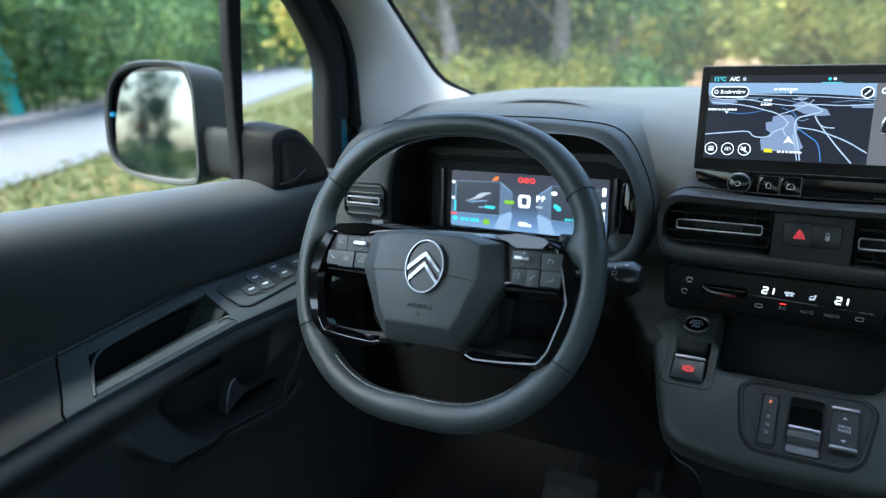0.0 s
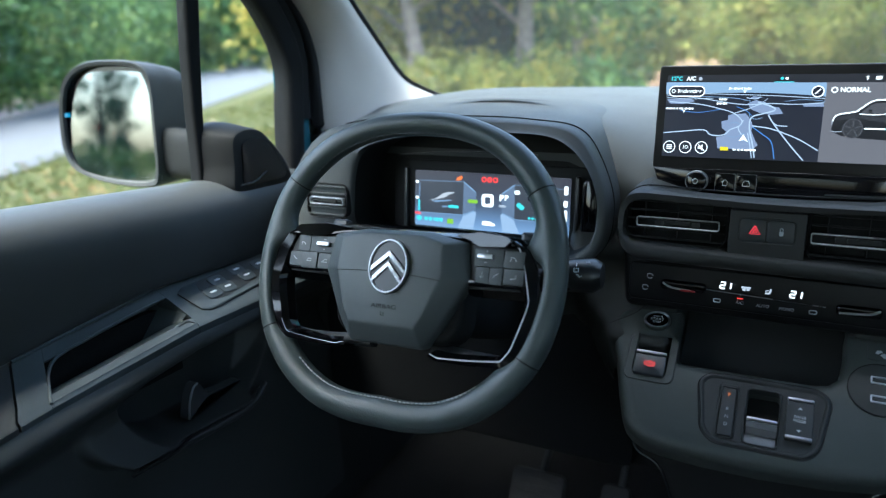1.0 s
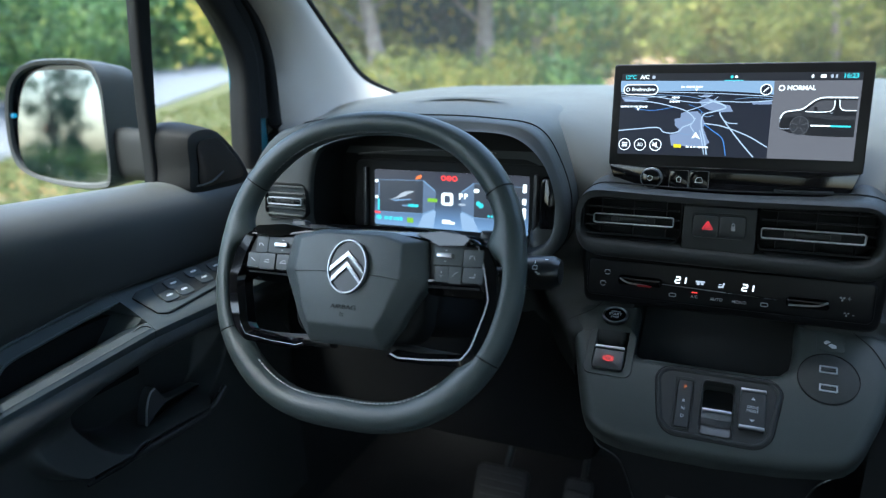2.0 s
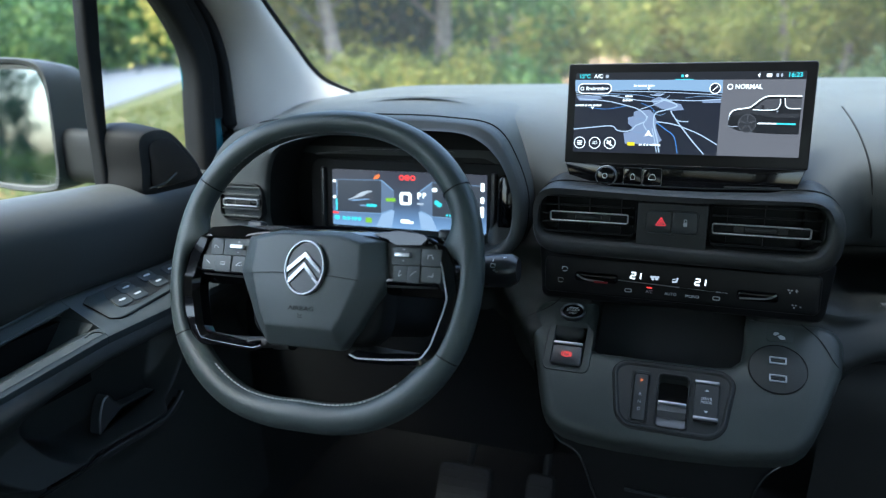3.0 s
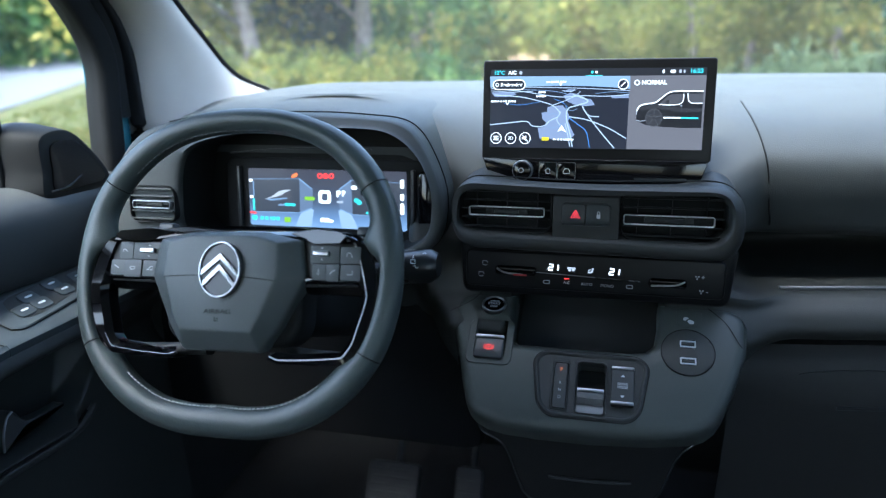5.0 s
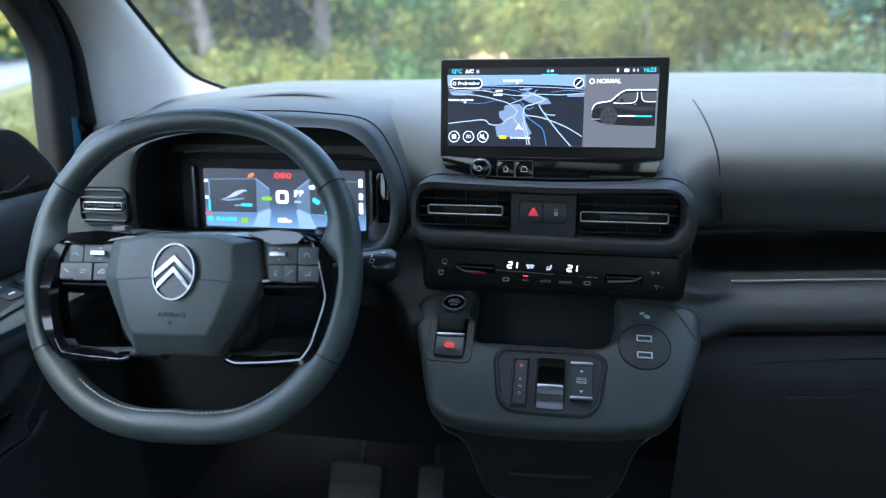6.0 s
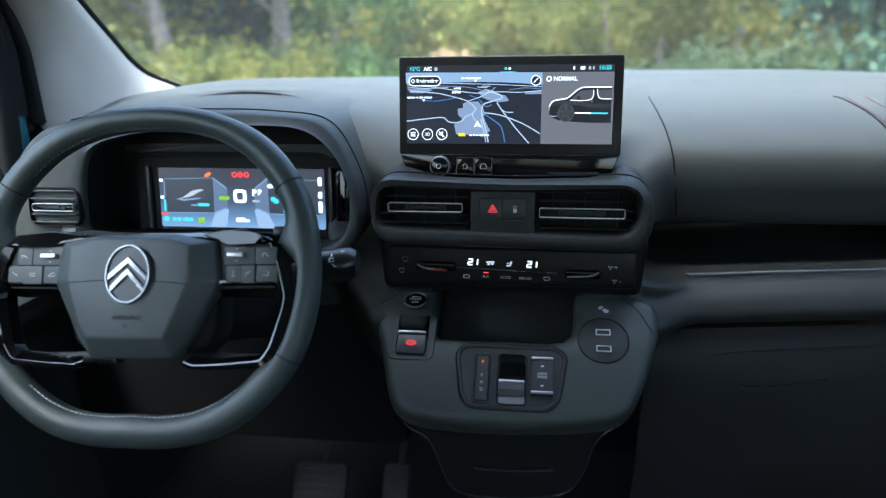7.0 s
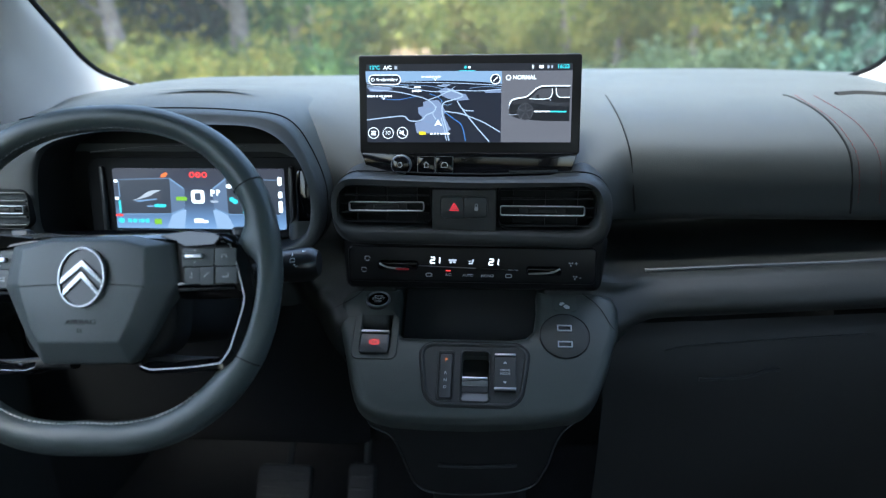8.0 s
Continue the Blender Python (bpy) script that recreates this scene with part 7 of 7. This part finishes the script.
    loft(bm, [[WM @ Vector((s * u, v + b * h, w + a * 0.010)) for a, b in rounded(2, 2, 0.6, 3)] for u, v, h, w in ((0.04, -0.084, 0.008, -0.034), (0.09, -0.087, 0.007, -0.032), (0.125, -0.088, 0.007, -0.026), (0.152, -0.086, 0.008, -0.018))], close_u=True, cap0=True, cap1=True)
    part("lower_spoke", bm, M_DARK, sw_)
    # buttons
    keys = ((0.081, 0.1200, 0.0118, 0.0315), (0.1210, 0.1375, 0.0118, 0.0310), (0.0855, 0.1065, -0.0070, 0.0108), (0.1075, 0.1290, -0.0080, 0.0112), (0.1300, 0.1475, -0.0055, 0.0108)) if s < 0 else ((0.0955, 0.1280, 0.0112, 0.0300), (0.1290, 0.1510, 0.0112, 0.0295), (0.0985, 0.1140, -0.0065, 0.0102), (0.1150, 0.1290, -0.0075, 0.0106), (0.1300, 0.1525, -0.0060, 0.0102))
    for k, (u0, u1, v0, v1) in enumerate(keys):
        part("button", slab(bmesh.new(), WM, rounded(u1 - u0 + 0.0005, v1 - v0 + 0.0001, 0.0016, 3, s * (u0 + u1) / 2, (v0 + v1) / 2), 0.004, 0.0118 if k == 3 else 0.0104, 0.0004), M_BUTTON, sw_)
    part("toggle", slab(bmesh.new(), WM, rounded(0.018, 0.0052, 0.001, 3, s * (0.1000 if s < 0 else 0.1085), 0.0215), 0.008, 0.0155, 0.001), M_CHROME, sw_, "satin metal toggle")
    # printed marks on the keys: cancel, speech or speed, phone, source
    if s > 0:
        marks = (((0.140, 0.0205), [(-0.003, -0.002), (-0.003, 0.002), (0.001, 0.002), (0.003, -0.002)]), ((0.1063, 0.0018), [(-0.0018, -0.001), (0.0, -0.003), (0.0018, -0.001)]), ((0.1063, 0.0030), [(0.0, -0.001), (0.0, 0.002)]), ((0.1220, 0.0015), [(-0.003, -0.002), (-0.001, 0.001), (0.003, 0.003)]), ((0.1412, 0.0020), [(-0.003, -0.002), (0.003, -0.002), (0.003, 0.002)]))
    else:
        marks = (((0.1290, 0.0210), [(-0.003, -0.0015), (-0.003, 0.0015), (0.000, 0.0015), (0.003, -0.0015)]), ((0.0960, 0.0020), [(-0.004, -0.002), (0.000, 0.001), (0.003, 0.002), (0.004, -0.002), (-0.004, -0.002)]), ((0.1182, 0.0018), [(-0.003, -0.0015), (0.003, -0.0015), (0.003, 0.0015), (-0.003, 0.0015), (-0.003, -0.0015)]), ((0.1387, 0.0028), [(-0.003, 0.002), (0.0, 0.000), (0.003, -0.002)]))
    for (u, v), line in marks:
        stroke(WM, [(s * u + a, v + b) for a, b in line], 0.0007, 0.0120, "icon", M_PRINT, sw_)
    for v in (0.0275, 0.0155):
        poly(WM, rounded(0.0026, 0.0008, 0.0003, 2, s * (0.1000 if s < 0 else 0.1085), v), 0.0106, "toggle_mark", M_PRINT, sw_)
    part("paddle", slab(bmesh.new(), WM, rounded(0.022 if s < 0 else 0.016, 0.012, 0.004, 4, -0.106 if s < 0 else 0.140, 0.0535 if s < 0 else 0.0510), -0.034, -0.024, 0.003), M_SATIN, sw_)
# gloss strip across the top of the hub
def lip_row(u):
    """A section of the strip: front edge, sloping top, rounded back."""
    top = float(np.interp(abs(u), (0.0, 0.06, 0.105, 0.135, 0.150), (0.0540, 0.0530, 0.0495, 0.0465, 0.0425)))
    low = float(np.interp(abs(u), (0.0, 0.070, 0.100, 0.135, 0.150), (0.0410, 0.0385, 0.0335, 0.0330, 0.0345)))
    return [WM @ Vector((u, v, w)) for v, w in ((low - 0.001, 0.004), (low, 0.0112), (low + 0.15 * (top - low), 0.0108), (low + 0.94 * (top - low), -0.0065), (top, -0.0095), (top, -0.014), (top - 0.003, -0.025))]


bm = bmesh.new()
loft(bm, [lip_row(-0.151 + 0.302 * k / 60) for k in range(61)])
part("hub_lip", bm, M_GLOSS, sw_, "gloss black strip over the hub and spokes", angle=35)
# gloss facets added where the strip meets the keys, tilted to mirror window sky
for s in (-1, 1):
    facet = [(0.070, 0.0440), (0.1005, 0.0318), (0.131, 0.0322), (0.1375, 0.0385), (0.132, 0.0430), (0.100, 0.0470)]
    facet = facet[::-1] if s < 0 else facet
    bm = bmesh.new()
    loft(bm, [[WM @ Vector((s * u, v, 0.013 + 0.21 * (u - 0.10) + dw)) for u, v in facet] for dw in (-0.012, 0.0)], close_u=True, cap1=True)
    part("strip_glint_facet", bm, M_GLOSS, sw_, "gloss black facet beside the keys, tilted to catch a window glint")
# airbag cover
bossA = [(-0.086, 0.036), (-0.042, 0.0445), (0.042, 0.0445), (0.086, 0.036), (0.0925, -0.006), (0.064, -0.062), (0.046, -0.086), (-0.046, -0.086), (-0.064, -0.062), (-0.0925, -0.006)]
bossA = bossA[::-1]


def boss_row(k, w, dv=0.0, kv=None):
    return [WM @ Vector((u * k, v * (kv or k) + dv, w)) for u, v in bossA]


bm = bmesh.new()
loft(bm, [boss_row(0.98, -0.012), boss_row(1.0, 0.006), boss_row(0.985, 0.012)], close_u=True, cap0=True)
# faceted front: an upper and a lower face that meet in a crease
vs = [v for v in bm.verts][-10:]
front = [bm.verts.new(WM @ Vector(p)) for p in ((-0.066, -0.006, 0.028), (-0.050, -0.048, 0.0285), (-0.042, -0.064, 0.0285), (0.042, -0.064, 0.0285), (0.050, -0.048, 0.0285), (0.066, -0.006, 0.028), (0.064, 0.030, 0.027), (0.036, 0.0375, 0.027), (-0.036, 0.0375, 0.027), (-0.064, 0.030, 0.027))]
for i in range(10):
    j = (i + 1) % 10
    bm.faces.new((vs[i], vs[j], front[j], front[i]))
bm.faces.new(front)
bmesh.ops.bevel(bm, geom=[e for e in bm.edges], offset=0.0028, segments=3, profile=0.5, affect="EDGES")
cover = part("airbag_cover", bm, M_COVER, sw_, "grained black airbag cover", angle=50)
# thin black bar laid on the cover as the crease's shade line
bar("cover_crease_shade", [WM @ Vector((u, v, w)) for u, v, w in ((-0.066, -0.008, 0.0279), (-0.03, -0.006, 0.0284), (0.03, -0.007, 0.0284), (0.065, -0.010, 0.0279))], 0.0010, 0.0006, M_SEAM, sw_, 20)
EM = WM @ Matrix.Translation((0.0027, 0.0004, 0.0300))
part("emblem_ring", ring(bmesh.new(), EM, oval(0.0244, 0.0299, 48), oval(0.0223, 0.0278, 48), -0.002, 0.0035, 0.0007), M_CHROME, sw_, "chrome oval emblem ring")
part("emblem_back", slab(bmesh.new(), EM, oval(0.0223, 0.0278, 48), -0.002, 0.0008), M_SATIN, sw_)
for dv, hw in ((0.0050, 0.0213), (-0.0065, 0.0182)):
    pts = [(-hw, dv - 0.006), (0, dv + 0.0125), (hw, dv - 0.006), (hw, dv - 0.0125), (0, dv + 0.0055), (-hw, dv - 0.0125)]
    part("emblem_bar", slab(bmesh.new(), EM, pts[::-1], 0, 0.0032, 0.0006), M_DIMCHROME, sw_, "chrome angled bar")
words("AIRBAG", WM, 0.0068, M_SLAT, sw_, "lettering", 0.002, -0.0440, 0.0286, stretch=1.35)
stroke(WM, [(-0.0005, -0.0495), (-0.0005, -0.0535), (0.0040, -0.0535)], 0.0010, 0.0286, "seat_icon", M_SLAT, sw_)
stroke(WM, [(0.0010, -0.0515), (0.0040, -0.0510)], 0.0010, 0.0286, "seat_icon", M_SLAT, sw_)
